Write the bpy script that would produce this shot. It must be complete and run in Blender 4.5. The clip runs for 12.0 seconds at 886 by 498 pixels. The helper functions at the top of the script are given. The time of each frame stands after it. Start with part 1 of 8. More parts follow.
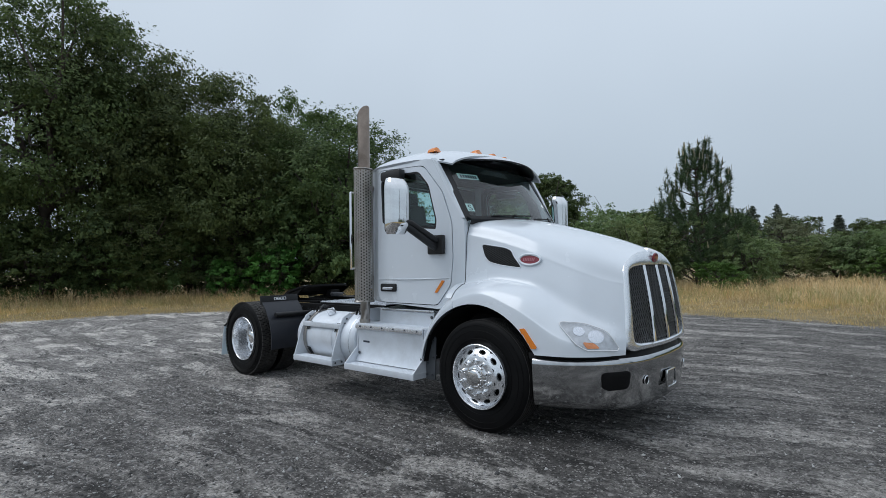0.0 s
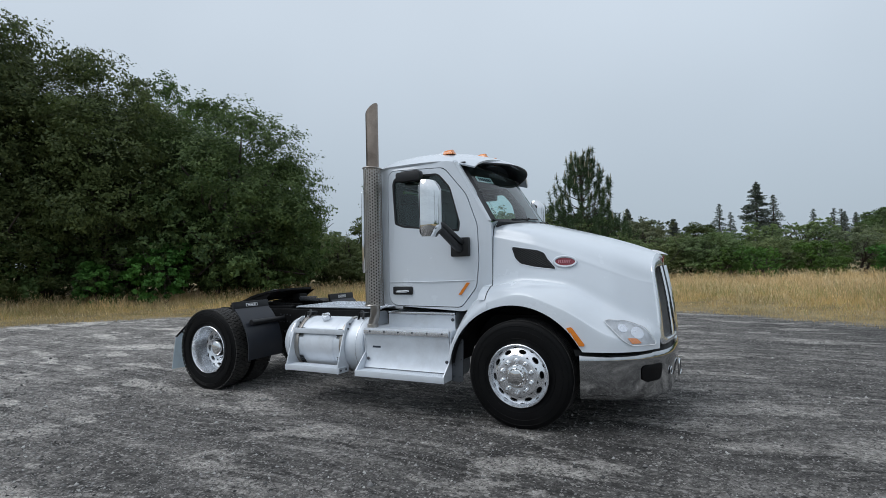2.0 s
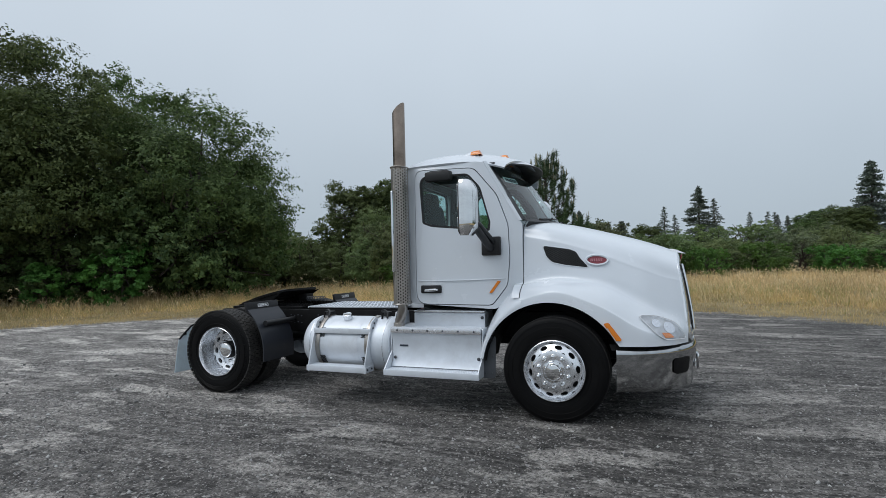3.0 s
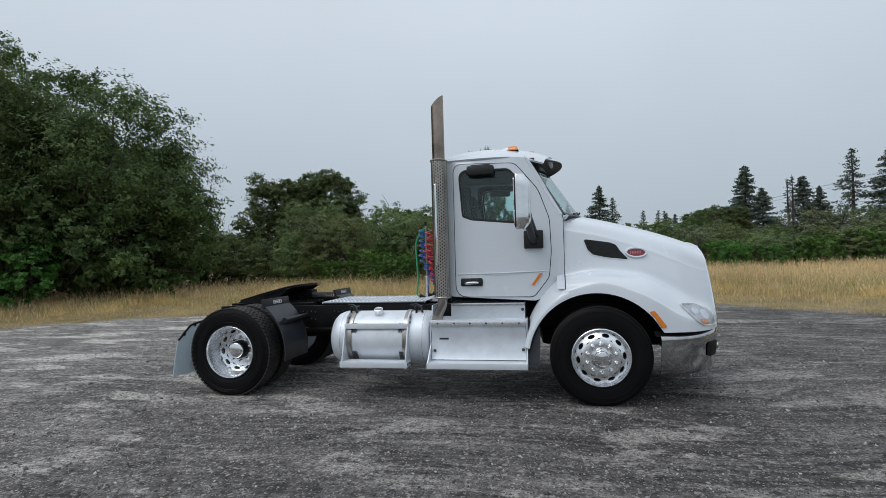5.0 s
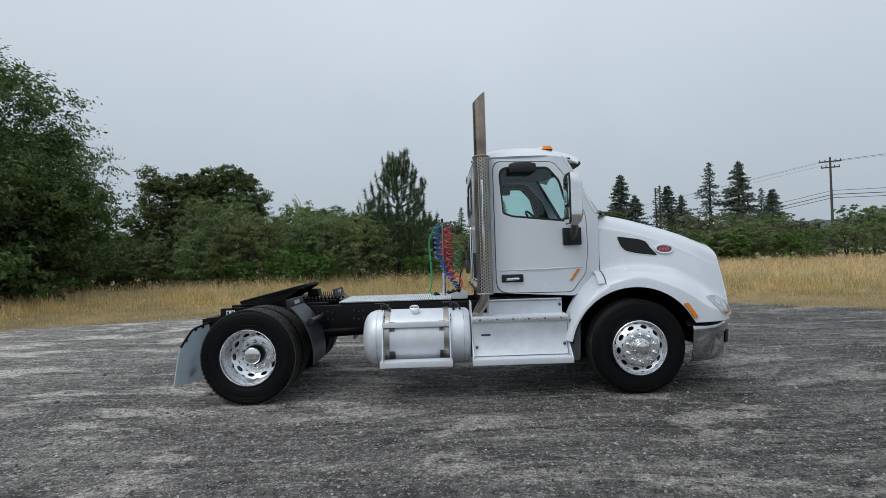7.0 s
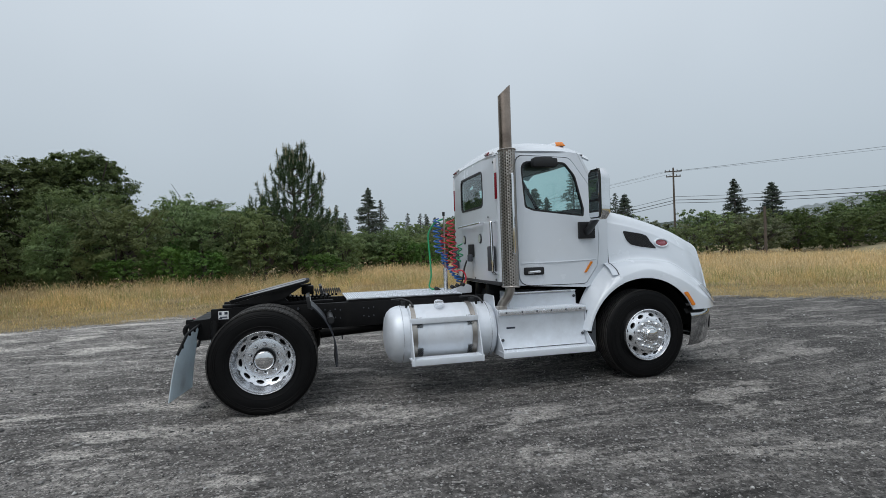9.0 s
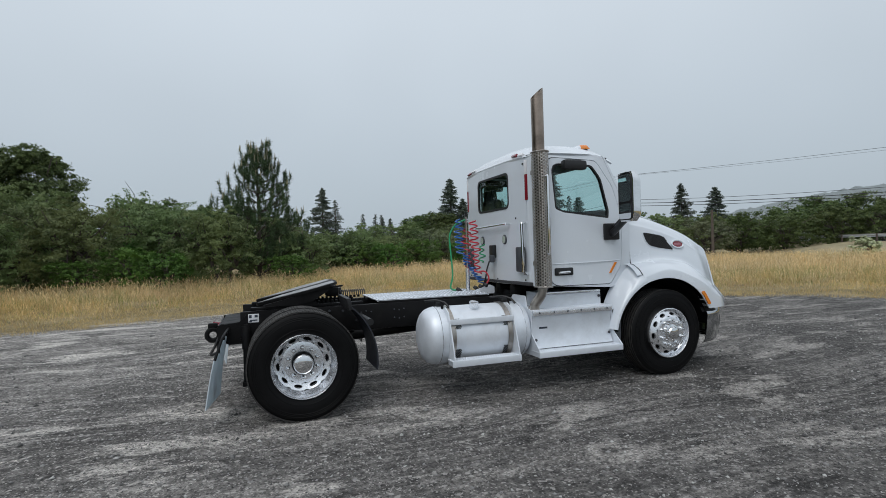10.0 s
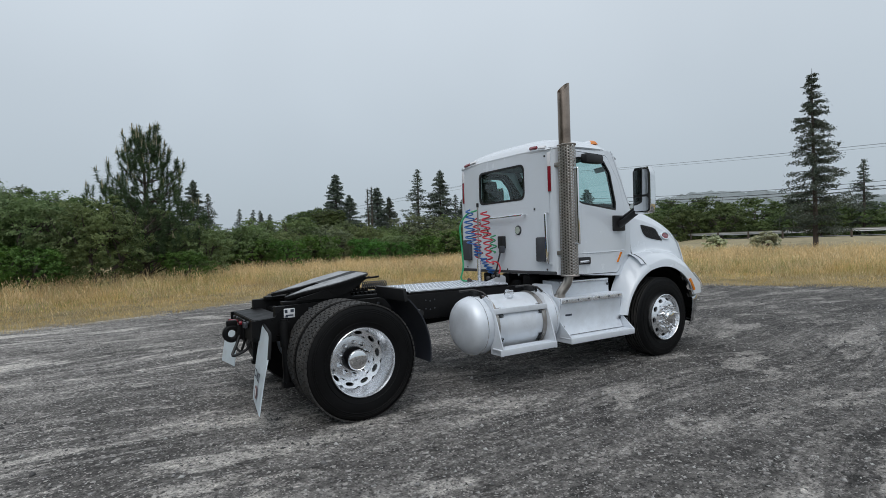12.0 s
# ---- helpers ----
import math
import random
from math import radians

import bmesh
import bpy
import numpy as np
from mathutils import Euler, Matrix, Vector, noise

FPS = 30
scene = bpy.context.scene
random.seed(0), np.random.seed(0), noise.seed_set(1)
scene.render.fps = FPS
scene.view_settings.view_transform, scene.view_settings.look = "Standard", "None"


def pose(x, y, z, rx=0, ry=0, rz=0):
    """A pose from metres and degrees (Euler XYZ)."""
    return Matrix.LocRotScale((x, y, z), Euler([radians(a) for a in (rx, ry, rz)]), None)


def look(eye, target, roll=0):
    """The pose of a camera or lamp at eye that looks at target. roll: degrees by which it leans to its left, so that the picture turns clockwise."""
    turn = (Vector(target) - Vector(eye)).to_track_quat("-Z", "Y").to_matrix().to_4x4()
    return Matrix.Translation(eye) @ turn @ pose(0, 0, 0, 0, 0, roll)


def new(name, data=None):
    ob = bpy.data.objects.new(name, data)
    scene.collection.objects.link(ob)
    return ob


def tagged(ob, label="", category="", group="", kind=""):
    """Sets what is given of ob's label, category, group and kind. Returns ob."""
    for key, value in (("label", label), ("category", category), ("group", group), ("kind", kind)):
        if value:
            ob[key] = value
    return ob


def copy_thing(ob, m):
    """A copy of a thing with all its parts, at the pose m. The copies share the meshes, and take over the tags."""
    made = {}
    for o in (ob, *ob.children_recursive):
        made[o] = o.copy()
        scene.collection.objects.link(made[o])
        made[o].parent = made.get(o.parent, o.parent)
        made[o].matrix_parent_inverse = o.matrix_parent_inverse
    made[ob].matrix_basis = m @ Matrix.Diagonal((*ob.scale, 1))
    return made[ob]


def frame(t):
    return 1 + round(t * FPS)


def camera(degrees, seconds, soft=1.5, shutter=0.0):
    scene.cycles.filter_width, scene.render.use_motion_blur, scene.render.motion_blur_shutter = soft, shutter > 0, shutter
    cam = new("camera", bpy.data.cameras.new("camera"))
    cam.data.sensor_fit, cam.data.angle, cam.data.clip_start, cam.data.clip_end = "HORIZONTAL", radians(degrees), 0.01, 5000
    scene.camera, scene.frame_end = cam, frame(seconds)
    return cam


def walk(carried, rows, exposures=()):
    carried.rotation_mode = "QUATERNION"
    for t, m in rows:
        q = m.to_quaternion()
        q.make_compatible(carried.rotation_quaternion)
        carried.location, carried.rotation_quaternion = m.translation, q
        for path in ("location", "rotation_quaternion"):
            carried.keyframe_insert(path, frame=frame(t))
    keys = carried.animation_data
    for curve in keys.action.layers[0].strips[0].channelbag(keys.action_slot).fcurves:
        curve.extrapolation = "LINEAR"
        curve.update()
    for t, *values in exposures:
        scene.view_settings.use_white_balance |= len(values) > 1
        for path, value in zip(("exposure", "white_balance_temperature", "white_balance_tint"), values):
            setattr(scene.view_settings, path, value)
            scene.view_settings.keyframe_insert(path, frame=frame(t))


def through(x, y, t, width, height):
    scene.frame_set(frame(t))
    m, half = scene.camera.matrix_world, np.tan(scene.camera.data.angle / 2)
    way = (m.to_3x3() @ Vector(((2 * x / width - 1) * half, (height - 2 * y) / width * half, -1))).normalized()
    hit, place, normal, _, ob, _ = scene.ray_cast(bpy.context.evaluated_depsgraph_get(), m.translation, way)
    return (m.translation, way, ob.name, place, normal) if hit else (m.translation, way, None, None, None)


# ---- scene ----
cam = camera(80.2, 12.0, soft=0.55)
METRES, EYE, TURN = 9.616, 1.463, 40.6
ROWS = [
    (0.0, 0.0, 0.0, 0.0, 0.03, 1.92, 0.86),
    (0.5, -0.0354, -0.0081, 0.0039, -3.78, 1.91, 1.02),
    (1.0, -0.0689, 0.0065, 0.0018, -7.63, 1.64, 1.18),
    (1.5, -0.1141, 0.0132, 0.0024, -11.05, 1.68, 1.19),
    (2.0, -0.1542, 0.018, 0.0055, -13.7, 1.64, 1.32),
    (2.5, -0.1901, 0.0345, 0.0053, -16.31, 1.45, 1.41),
    (3.0, -0.2352, 0.0343, 0.0052, -18.83, 1.62, 1.44),
    (3.5, -0.2695, 0.0399, 0.0059, -20.9, 1.48, 1.58),
    (5.5, -0.4093, 0.108, 0.0069, -31.66, 0.91, 1.68),
    (6.0, -0.4494, 0.128, 0.0079, -34.66, 0.97, 1.68),
    (6.5, -0.4725, 0.1609, 0.0052, -37.82, 0.7, 1.79),
    (7.0, -0.5037, 0.1894, 0.0057, -40.65, 0.7, 1.8),
    (9.0, -0.6082, 0.3243, 0.0048, -54.64, 0.12, 1.85),
    (9.5, -0.6244, 0.3672, 0.0067, -57.08, -0.07, 1.79),
    (10.0, -0.6561, 0.4009, 0.0071, -59.8, 0.09, 1.78),
    (10.5, -0.6707, 0.4359, 0.0042, -63.1, -0.17, 1.84),
    (11.0, -0.6857, 0.4789, 0.0046, -66.6, -0.3, 1.75),
    (11.5, -0.7101, 0.5183, 0.0063, -70.09, -0.28, 1.71),
    (12.0, -0.7161, 0.561, 0.0032, -72.89, -0.56, 1.74),
]
walk(cam, [(t, pose(2.827, -4.913, EYE, 0, 0, TURN) @ pose(METRES * x, METRES * y, METRES * z, 90 + pitch, roll, yaw))
           for t, x, y, z, yaw, pitch, roll in ROWS],
     [(0.0, 0.0, 6200, 10), (2.0, 0.0, 6300, 10), (3.5, 0.0, 6380, 10), (6.5, 0.0, 6470, 10), (12.0, 0.0, 6500, 10)])

# ---- world and light: an even overcast sky, brighter high up and on the sun's side ----
world = bpy.data.worlds.new("overcast")
scene.world = world
world.use_nodes = True
wt = world.node_tree
wt.nodes.clear()
w_out = wt.nodes.new("ShaderNodeOutputWorld")
w_bg = wt.nodes.new("ShaderNodeBackground")
w_sky = wt.nodes.new("ShaderNodeTexSky")
w_sky.sky_type = "NISHITA"
w_sky.sun_disc = False
w_sky.sun_elevation, w_sky.sun_rotation = radians(56), radians(221.6)
w_sky.air_density, w_sky.dust_density = 1.0, 4.0
w_tc = wt.nodes.new("ShaderNodeTexCoord")
w_sep = wt.nodes.new("ShaderNodeSeparateXYZ")
wt.links.new(w_tc.outputs["Generated"], w_sep.inputs[0])
w_ramp = wt.nodes.new("ShaderNodeValToRGB")
w_ramp.color_ramp.elements[0].position, w_ramp.color_ramp.elements[0].color = 0.0, (0.43, 0.505, 0.57, 1)
w_ramp.color_ramp.elements[1].position, w_ramp.color_ramp.elements[1].color = 1.0, (0.86, 0.92, 0.99, 1)
for p, c in ((0.12, (0.485, 0.56, 0.625, 1)), (0.40, (0.635, 0.71, 0.78, 1))):
    e = w_ramp.color_ramp.elements.new(p)
    e.color = c
wt.links.new(w_sep.outputs["Z"], w_ramp.inputs[0])
w_noise = wt.nodes.new("ShaderNodeTexNoise")
w_noise.inputs["Scale"].default_value, w_noise.inputs["Detail"].default_value = 1.6, 3
wt.links.new(w_tc.outputs["Generated"], w_noise.inputs["Vector"])
w_map = wt.nodes.new("ShaderNodeMapRange")
w_map.inputs[1].default_value, w_map.inputs[2].default_value = 0.3, 0.7
w_map.inputs[3].default_value, w_map.inputs[4].default_value = 0.95, 1.05
wt.links.new(w_noise.outputs["Fac"], w_map.inputs[0])
w_mul = wt.nodes.new("ShaderNodeVectorMath")
w_mul.operation = "SCALE"
wt.links.new(w_ramp.outputs["Color"], w_mul.inputs[0])
wt.links.new(w_map.outputs[0], w_mul.inputs["Scale"])
w_sc = wt.nodes.new("ShaderNodeVectorMath")
w_sc.operation = "SCALE"
w_sc.inputs["Scale"].default_value = 0.1
wt.links.new(w_sky.outputs["Color"], w_sc.inputs[0])
w_mix = wt.nodes.new("ShaderNodeMix")
w_mix.data_type = "RGBA"
w_mix.inputs["Factor"].default_value = 0.08
wt.links.new(w_mul.outputs[0], w_mix.inputs[6])
wt.links.new(w_sc.outputs[0], w_mix.inputs[7])
wt.links.new(w_mix.outputs[2], w_bg.inputs["Color"])
w_bg.inputs["Strength"].default_value = 1.0
wt.links.new(w_bg.outputs[0], w_out.inputs["Surface"])

sun_data = bpy.data.lights.new("sun", "SUN")
sun_data.energy, sun_data.angle, sun_data.color = 1.12, radians(40), (1.0, 0.995, 0.985)
sun = new("sun", sun_data)
sun.matrix_world = look((-8.0, -9.0, 18.0), (0, 0, 0))
scene.view_settings.exposure = 0.0


# ---- materials ----
def ramp(nt, fac, stops):
    r = nt.nodes.new("ShaderNodeValToRGB")
    els = r.color_ramp.elements
    els[0].position, els[0].color = stops[0][0], (*stops[0][1], 1)
    els[1].position, els[1].color = stops[-1][0], (*stops[-1][1], 1)
    for p, c in stops[1:-1]:
        els.new(p).color = (*c, 1)
    nt.links.new(fac, r.inputs[0])
    return r.outputs[0]


def noise_tex(nt, vec, scale, detail=4.0, rough=0.6, dist=0.0):
    n = nt.nodes.new("ShaderNodeTexNoise")
    n.inputs["Scale"].default_value, n.inputs["Detail"].default_value = scale, detail
    n.inputs["Roughness"].default_value, n.inputs["Distortion"].default_value = rough, dist
    if vec is not None:
        nt.links.new(vec, n.inputs["Vector"])
    return n.outputs["Fac"]


def mixc(nt, fac, a, b, mode="MIX"):
    m = nt.nodes.new("ShaderNodeMix")
    m.data_type, m.blend_type = "RGBA", mode
    for sock, v in ((m.inputs["Factor"], fac), (m.inputs[6], a), (m.inputs[7], b)):
        if isinstance(v, (int, float)):
            sock.default_value = v
        elif isinstance(v, tuple):
            sock.default_value = (*v, 1)
        else:
            nt.links.new(v, sock)
    return m.outputs[2]


def mapr(nt, v, a, b, c, d):
    m = nt.nodes.new("ShaderNodeMapRange")
    for i, x in enumerate((a, b, c, d)):
        m.inputs[i + 1].default_value = x
    nt.links.new(v, m.inputs[0])
    return m.outputs[0]


def bump(nt, height, strength, distance):
    b = nt.nodes.new("ShaderNodeBump")
    b.inputs["Strength"].default_value, b.inputs["Distance"].default_value = strength, distance
    nt.links.new(height, b.inputs["Height"])
    return b.outputs[0]


def base(name):
    m = bpy.data.materials.new(name)
    m.use_nodes = True
    nt = m.node_tree
    bsdf = nt.nodes["Principled BSDF"]
    geo = nt.nodes.new("ShaderNodeNewGeometry")
    tc = nt.nodes.new("ShaderNodeTexCoord")
    return m, nt, bsdf, geo.outputs["Position"], tc.outputs["Object"], geo


def surf(name, col, rough=0.5, metal=0.0, vary=0.12, scale=6.0, fine=90.0, relief=0.0, coat=0.0, stain=None, stain_amt=0.0, spec=0.5):
    """A plain surface with variation at two scales, an optional stain and fine relief."""
    m, nt, b, pos, obj, geo = base(name)
    big = noise_tex(nt, pos, scale, 5, 0.65)
    small = noise_tex(nt, pos, fine, 3, 0.6)
    dark = tuple(max(0.0, c * (1 - vary)) for c in col)
    lite = tuple(min(1.0, c * (1 + vary)) for c in col)
    c = ramp(nt, big, ((0.3, dark), (0.7, lite)))
    c = mixc(nt, mapr(nt, small, 0.3, 0.7, 0.0, 0.35), c, tuple(x * (1 - 0.6 * vary) for x in col))
    if stain:
        s = noise_tex(nt, pos, scale * 0.6, 8, 0.75, 0.6)
        c = mixc(nt, mapr(nt, s, 0.5, 0.72, 0.0, stain_amt), c, stain)
    nt.links.new(c, b.inputs["Base Color"])
    nt.links.new(mapr(nt, big, 0.25, 0.75, max(0.02, rough * 0.8), min(1, rough * 1.2)), b.inputs["Roughness"])
    b.inputs["Metallic"].default_value = metal
    b.inputs["Specular IOR Level"].default_value = spec
    if coat:
        b.inputs["Coat Weight"].default_value, b.inputs["Coat Roughness"].default_value = coat, 0.05
    if relief:
        nt.links.new(bump(nt, small, 0.5, relief), b.inputs["Normal"])
    return m


def glass_mat(name, tint, alpha_like):
    m, nt, b, pos, obj, geo = base(name)
    b.inputs["Base Color"].default_value = (*tint, 1)
    b.inputs["Roughness"].default_value = 0.02
    b.inputs["IOR"].default_value = 1.45
    out = nt.nodes["Material Output"]
    tr = nt.nodes.new("ShaderNodeBsdfTransparent")
    tr.inputs[0].default_value = (*tint, 1)
    mx = nt.nodes.new("ShaderNodeMixShader")
    fr = nt.nodes.new("ShaderNodeLayerWeight")
    fr.inputs["Blend"].default_value = 0.5
    pw = nt.nodes.new("ShaderNodeMath")
    pw.operation = "POWER"
    pw.inputs[1].default_value = 4.5
    nt.links.new(fr.outputs["Facing"], pw.inputs[0])
    gl = nt.nodes.new("ShaderNodeBsdfGlossy")
    gl.inputs["Roughness"].default_value = 0.015
    nt.links.new(mapr(nt, pw.outputs[0], 0.0, 1.0, alpha_like, 0.9), mx.inputs[0])
    nt.links.new(tr.outputs[0], mx.inputs[1])
    nt.links.new(gl.outputs[0], mx.inputs[2])
    nt.links.new(mx.outputs[0], out.inputs["Surface"])
    return m


def leaf_mat(name, dark, mid, lite, through=0.25, patches=()):
    m, nt, b, pos, obj, geo = base(name)
    isl = geo.outputs["Random Per Island"]
    big = noise_tex(nt, pos, 0.55, 3, 0.6)
    c1 = ramp(nt, isl, ((0.0, dark), (0.55, mid), (1.0, lite)))
    c = mixc(nt, mapr(nt, big, 0.38, 0.66, 0.0, 0.7), c1, (mid[0] * 1.62, mid[1] * 1.5, mid[2] * 1.3), "MIX")
    for size, lo, hi, amount, tone in patches:
        own = mixc(nt, mapr(nt, isl, 0.0, 1.0, 0.0, 1.0), tuple(v * 0.7 for v in tone), tuple(min(1, v * 1.35) for v in tone))
        c = mixc(nt, mapr(nt, noise_tex(nt, pos, size, 4, 0.65), lo, hi, 0.0, amount), c, own)
    oi = nt.nodes.new("ShaderNodeObjectInfo")
    hs = nt.nodes.new("ShaderNodeHueSaturation")
    nt.links.new(mapr(nt, oi.outputs["Random"], 0, 1, 0.48, 0.52), hs.inputs["Hue"])
    nt.links.new(mapr(nt, oi.outputs["Random"], 0, 1, 0.84, 1.16), hs.inputs["Value"])
    nt.links.new(c, hs.inputs["Color"])
    nt.links.new(hs.outputs[0], b.inputs["Base Color"])
    b.inputs["Roughness"].default_value = 0.62
    b.inputs["Specular IOR Level"].default_value = 0.3
    out = nt.nodes["Material Output"]
    tl = nt.nodes.new("ShaderNodeBsdfTranslucent")
    nt.links.new(hs.outputs[0], tl.inputs[0])
    mx = nt.nodes.new("ShaderNodeMixShader")
    mx.inputs[0].default_value = through
    nt.links.new(b.outputs[0], mx.inputs[1])
    nt.links.new(tl.outputs[0], mx.inputs[2])
    nt.links.new(mx.outputs[0], out.inputs["Surface"])
    return m


M_paint = surf("white_paint", (0.675, 0.725, 0.78), 0.25, 0, 0.03, 1.5, 60, 0, coat=0.6, stain=(0.62, 0.61, 0.58), stain_amt=0.18)
M_chrome = surf("chrome", (0.82, 0.83, 0.84), 0.07, 1.0, 0.05, 4, 80, 0, stain=(0.45, 0.44, 0.42), stain_amt=0.3)
M_bumper = surf("dulled_chrome", (0.50, 0.51, 0.52), 0.09, 1.0, 0.12, 6, 120, 0.0004, stain=(0.25, 0.24, 0.23), stain_amt=0.5)
M_alu = surf("polished_aluminium", (0.84, 0.86, 0.89), 0.25, 0.85, 0.05, 5, 150, 0.0003, stain=(0.66, 0.67, 0.69), stain_amt=0.25)
M_alu_dull = surf("brushed_aluminium_sheet", (0.70, 0.745, 0.80), 0.45, 0.3, 0.1, 5, 160, 0.0004, stain=(0.48, 0.49, 0.50), stain_amt=0.3)
M_alu_white = surf("painted_aluminium", (0.70, 0.74, 0.79), 0.4, 0.25, 0.06, 6, 140, 0.0003, stain=(0.4, 0.39, 0.38), stain_amt=0.3)
M_steel = surf("stack_steel", (0.30, 0.245, 0.205), 0.34, 1.0, 0.35, 4, 60, 0, stain=(0.10, 0.06, 0.04), stain_amt=0.85)
# inner pipe darkened so the heat shield's holes stand out
M_muffler = surf("sooty_muffler_steel", (0.085, 0.072, 0.060), 0.6, 0.6, 0.4, 5, 60, 0, stain=(0.02, 0.016, 0.013), stain_amt=0.8)
M_stainless = surf("stainless_shield", (0.42, 0.395, 0.365), 0.34, 1.0, 0.15, 8, 90, 0, stain=(0.24, 0.18, 0.13), stain_amt=0.6)
M_black = surf("black_painted_steel", (0.0055, 0.0055, 0.006), 0.5, 0.0, 0.3, 8, 120, 0.0005, stain=(0.025, 0.023, 0.02), stain_amt=0.25, spec=0.16)
M_plastic = surf("black_plastic", (0.013, 0.0135, 0.015), 0.45, 0.0, 0.2, 9, 160, 0.0003, stain=(0.03, 0.03, 0.03), stain_amt=0.3, spec=0.4)
M_fender = surf("blue_black_plastic", (0.020, 0.023, 0.031), 0.42, 0.0, 0.2, 5, 120, 0.0003, stain=(0.05, 0.05, 0.052), stain_amt=0.4)
M_mesh = surf("dark_mesh_steel", (0.22, 0.225, 0.23), 0.45, 0.6, 0.2, 9, 120, 0)
M_candle = leaf_mat("pale_pine_shoots", (0.16, 0.15, 0.10), (0.24, 0.22, 0.15), (0.34, 0.31, 0.22), 0.1)
M_slate = surf("grey_black_plastic", (0.045, 0.05, 0.06), 0.5, 0.0, 0.2, 5, 120, 0.0003, stain=(0.10, 0.10, 0.10), stain_amt=0.4)
M_guardgrey = surf("grey_splash_rubber", (0.065, 0.071, 0.080), 0.5, 0, 0.15, 8, 120, 0.0003)
M_bowl = surf("headlight_bowl", (0.60, 0.62, 0.64), 0.35, 0.3, 0.3, 11, 60, 0)
M_rubber = surf("tyre_rubber", (0.0038, 0.0038, 0.0042), 0.5, 0.0, 0.25, 7, 140, 0.0006, stain=(0.016, 0.015, 0.014), stain_amt=0.2, spec=0.15)
M_tread = surf("worn_tread", (0.028, 0.027, 0.026), 0.85, 0.0, 0.3, 12, 120, 0.001, stain=(0.11, 0.10, 0.09), stain_amt=0.5)
M_amber = surf("amber_lens", (0.75, 0.22, 0.02), 0.18, 0, 0.1, 30, 200, 0, coat=0.5)
M_red = surf("red_reflector", (0.21, 0.012, 0.022), 0.2, 0, 0.1, 30, 200, 0, coat=0.5)
M_redbadge = surf("red_enamel", (0.20, 0.012, 0.025), 0.2, 0, 0.08, 40, 200, 0, coat=0.6)
M_script = surf("faded_script", (0.42, 0.16, 0.19), 0.3, 0.2, 0.1, 40, 200, 0)
M_white_lens = surf("white_reflector", (0.75, 0.76, 0.78), 0.25, 0, 0.05, 30, 200, 0)
M_interior = surf("cab_trim_grey", (0.045, 0.046, 0.05), 0.75, 0, 0.15, 6, 90, 0.0005)
M_seat = surf("seat_fabric", (0.03, 0.03, 0.034), 0.9, 0, 0.2, 8, 150, 0.001)
M_flap = surf("white_mudflap_rubber", (0.76, 0.83, 0.87), 0.45, 0, 0.05, 6, 80, 0.0003, stain=(0.45, 0.45, 0.44), stain_amt=0.55)
flap_nt = M_flap.node_tree
flap_mix, flap_tl = flap_nt.nodes.new("ShaderNodeMixShader"), flap_nt.nodes.new("ShaderNodeBsdfTranslucent")
flap_mix.inputs[0].default_value, flap_tl.inputs[0].default_value = 0.35, (0.74, 0.84, 0.90, 1)
flap_nt.links.new(flap_nt.nodes["Principled BSDF"].outputs[0], flap_mix.inputs[1])
flap_nt.links.new(flap_tl.outputs[0], flap_mix.inputs[2])
flap_nt.links.new(flap_mix.outputs[0], flap_nt.nodes["Material Output"].inputs["Surface"])
M_blue = surf("blue_hose", (0.02, 0.12, 0.38), 0.35, 0, 0.1, 20, 100, 0)
M_hosered = surf("red_hose", (0.50, 0.03, 0.05), 0.35, 0, 0.1, 20, 100, 0)
M_green = surf("green_cable", (0.03, 0.32, 0.14), 0.4, 0, 0.1, 20, 100, 0)
M_decal = surf("dark_print", (0.03, 0.04, 0.06), 0.5, 0, 0.1, 20, 100, 0)
M_sticker = surf("pale_sticker", (0.62, 0.74, 0.72), 0.5, 0, 0.04, 20, 100, 0)
M_glass = glass_mat("tinted_cab_glass", (0.84, 0.945, 0.935), 0.04)
M_screen = glass_mat("windscreen_glass", (0.80, 0.94, 0.93), 0.09)
M_lens = glass_mat("clear_lens", (0.92, 0.93, 0.95), 0.10)
M_mirror = surf("mirror_glass", (0.80, 0.82, 0.84), 0.015, 1.0, 0.02, 3, 40, 0)
M_bark = surf("bark", (0.075, 0.06, 0.05), 0.9, 0, 0.35, 5, 40, 0.02)
M_polewood = surf("weathered_pole_wood", (0.10, 0.08, 0.065), 0.9, 0, 0.25, 4, 40, 0.004)
M_wire = surf("cable_black", (0.03, 0.03, 0.035), 0.6, 0, 0.1, 3, 30, 0)
M_oak = leaf_mat("oak_leaves", (0.038, 0.061, 0.025), (0.078, 0.119, 0.041), (0.160, 0.200, 0.075), 0.38)
M_bright = leaf_mat("young_green_leaves", (0.035, 0.085, 0.015), (0.07, 0.16, 0.03), (0.13, 0.24, 0.06))
M_brush = leaf_mat("brush_leaves", (0.084, 0.122, 0.052), (0.138, 0.192, 0.080), (0.22, 0.275, 0.13), 0.4)
M_olive = leaf_mat("olive_leaves", (0.085, 0.105, 0.060), (0.140, 0.165, 0.095), (0.21, 0.235, 0.15), 0.35)
M_needle = leaf_mat("pine_needles", (0.030, 0.056, 0.024), (0.052, 0.09, 0.040), (0.095, 0.14, 0.07), 0.15)
# haze over the far conifers painted in: needles paler and greyer
M_fir = leaf_mat("conifer_needles", (0.048, 0.067, 0.056), (0.080, 0.106, 0.086), (0.125, 0.152, 0.12), 0.2)
M_flower = leaf_mat("pale_blossom", (0.20, 0.26, 0.12), (0.42, 0.44, 0.30), (0.62, 0.62, 0.5), 0.2)
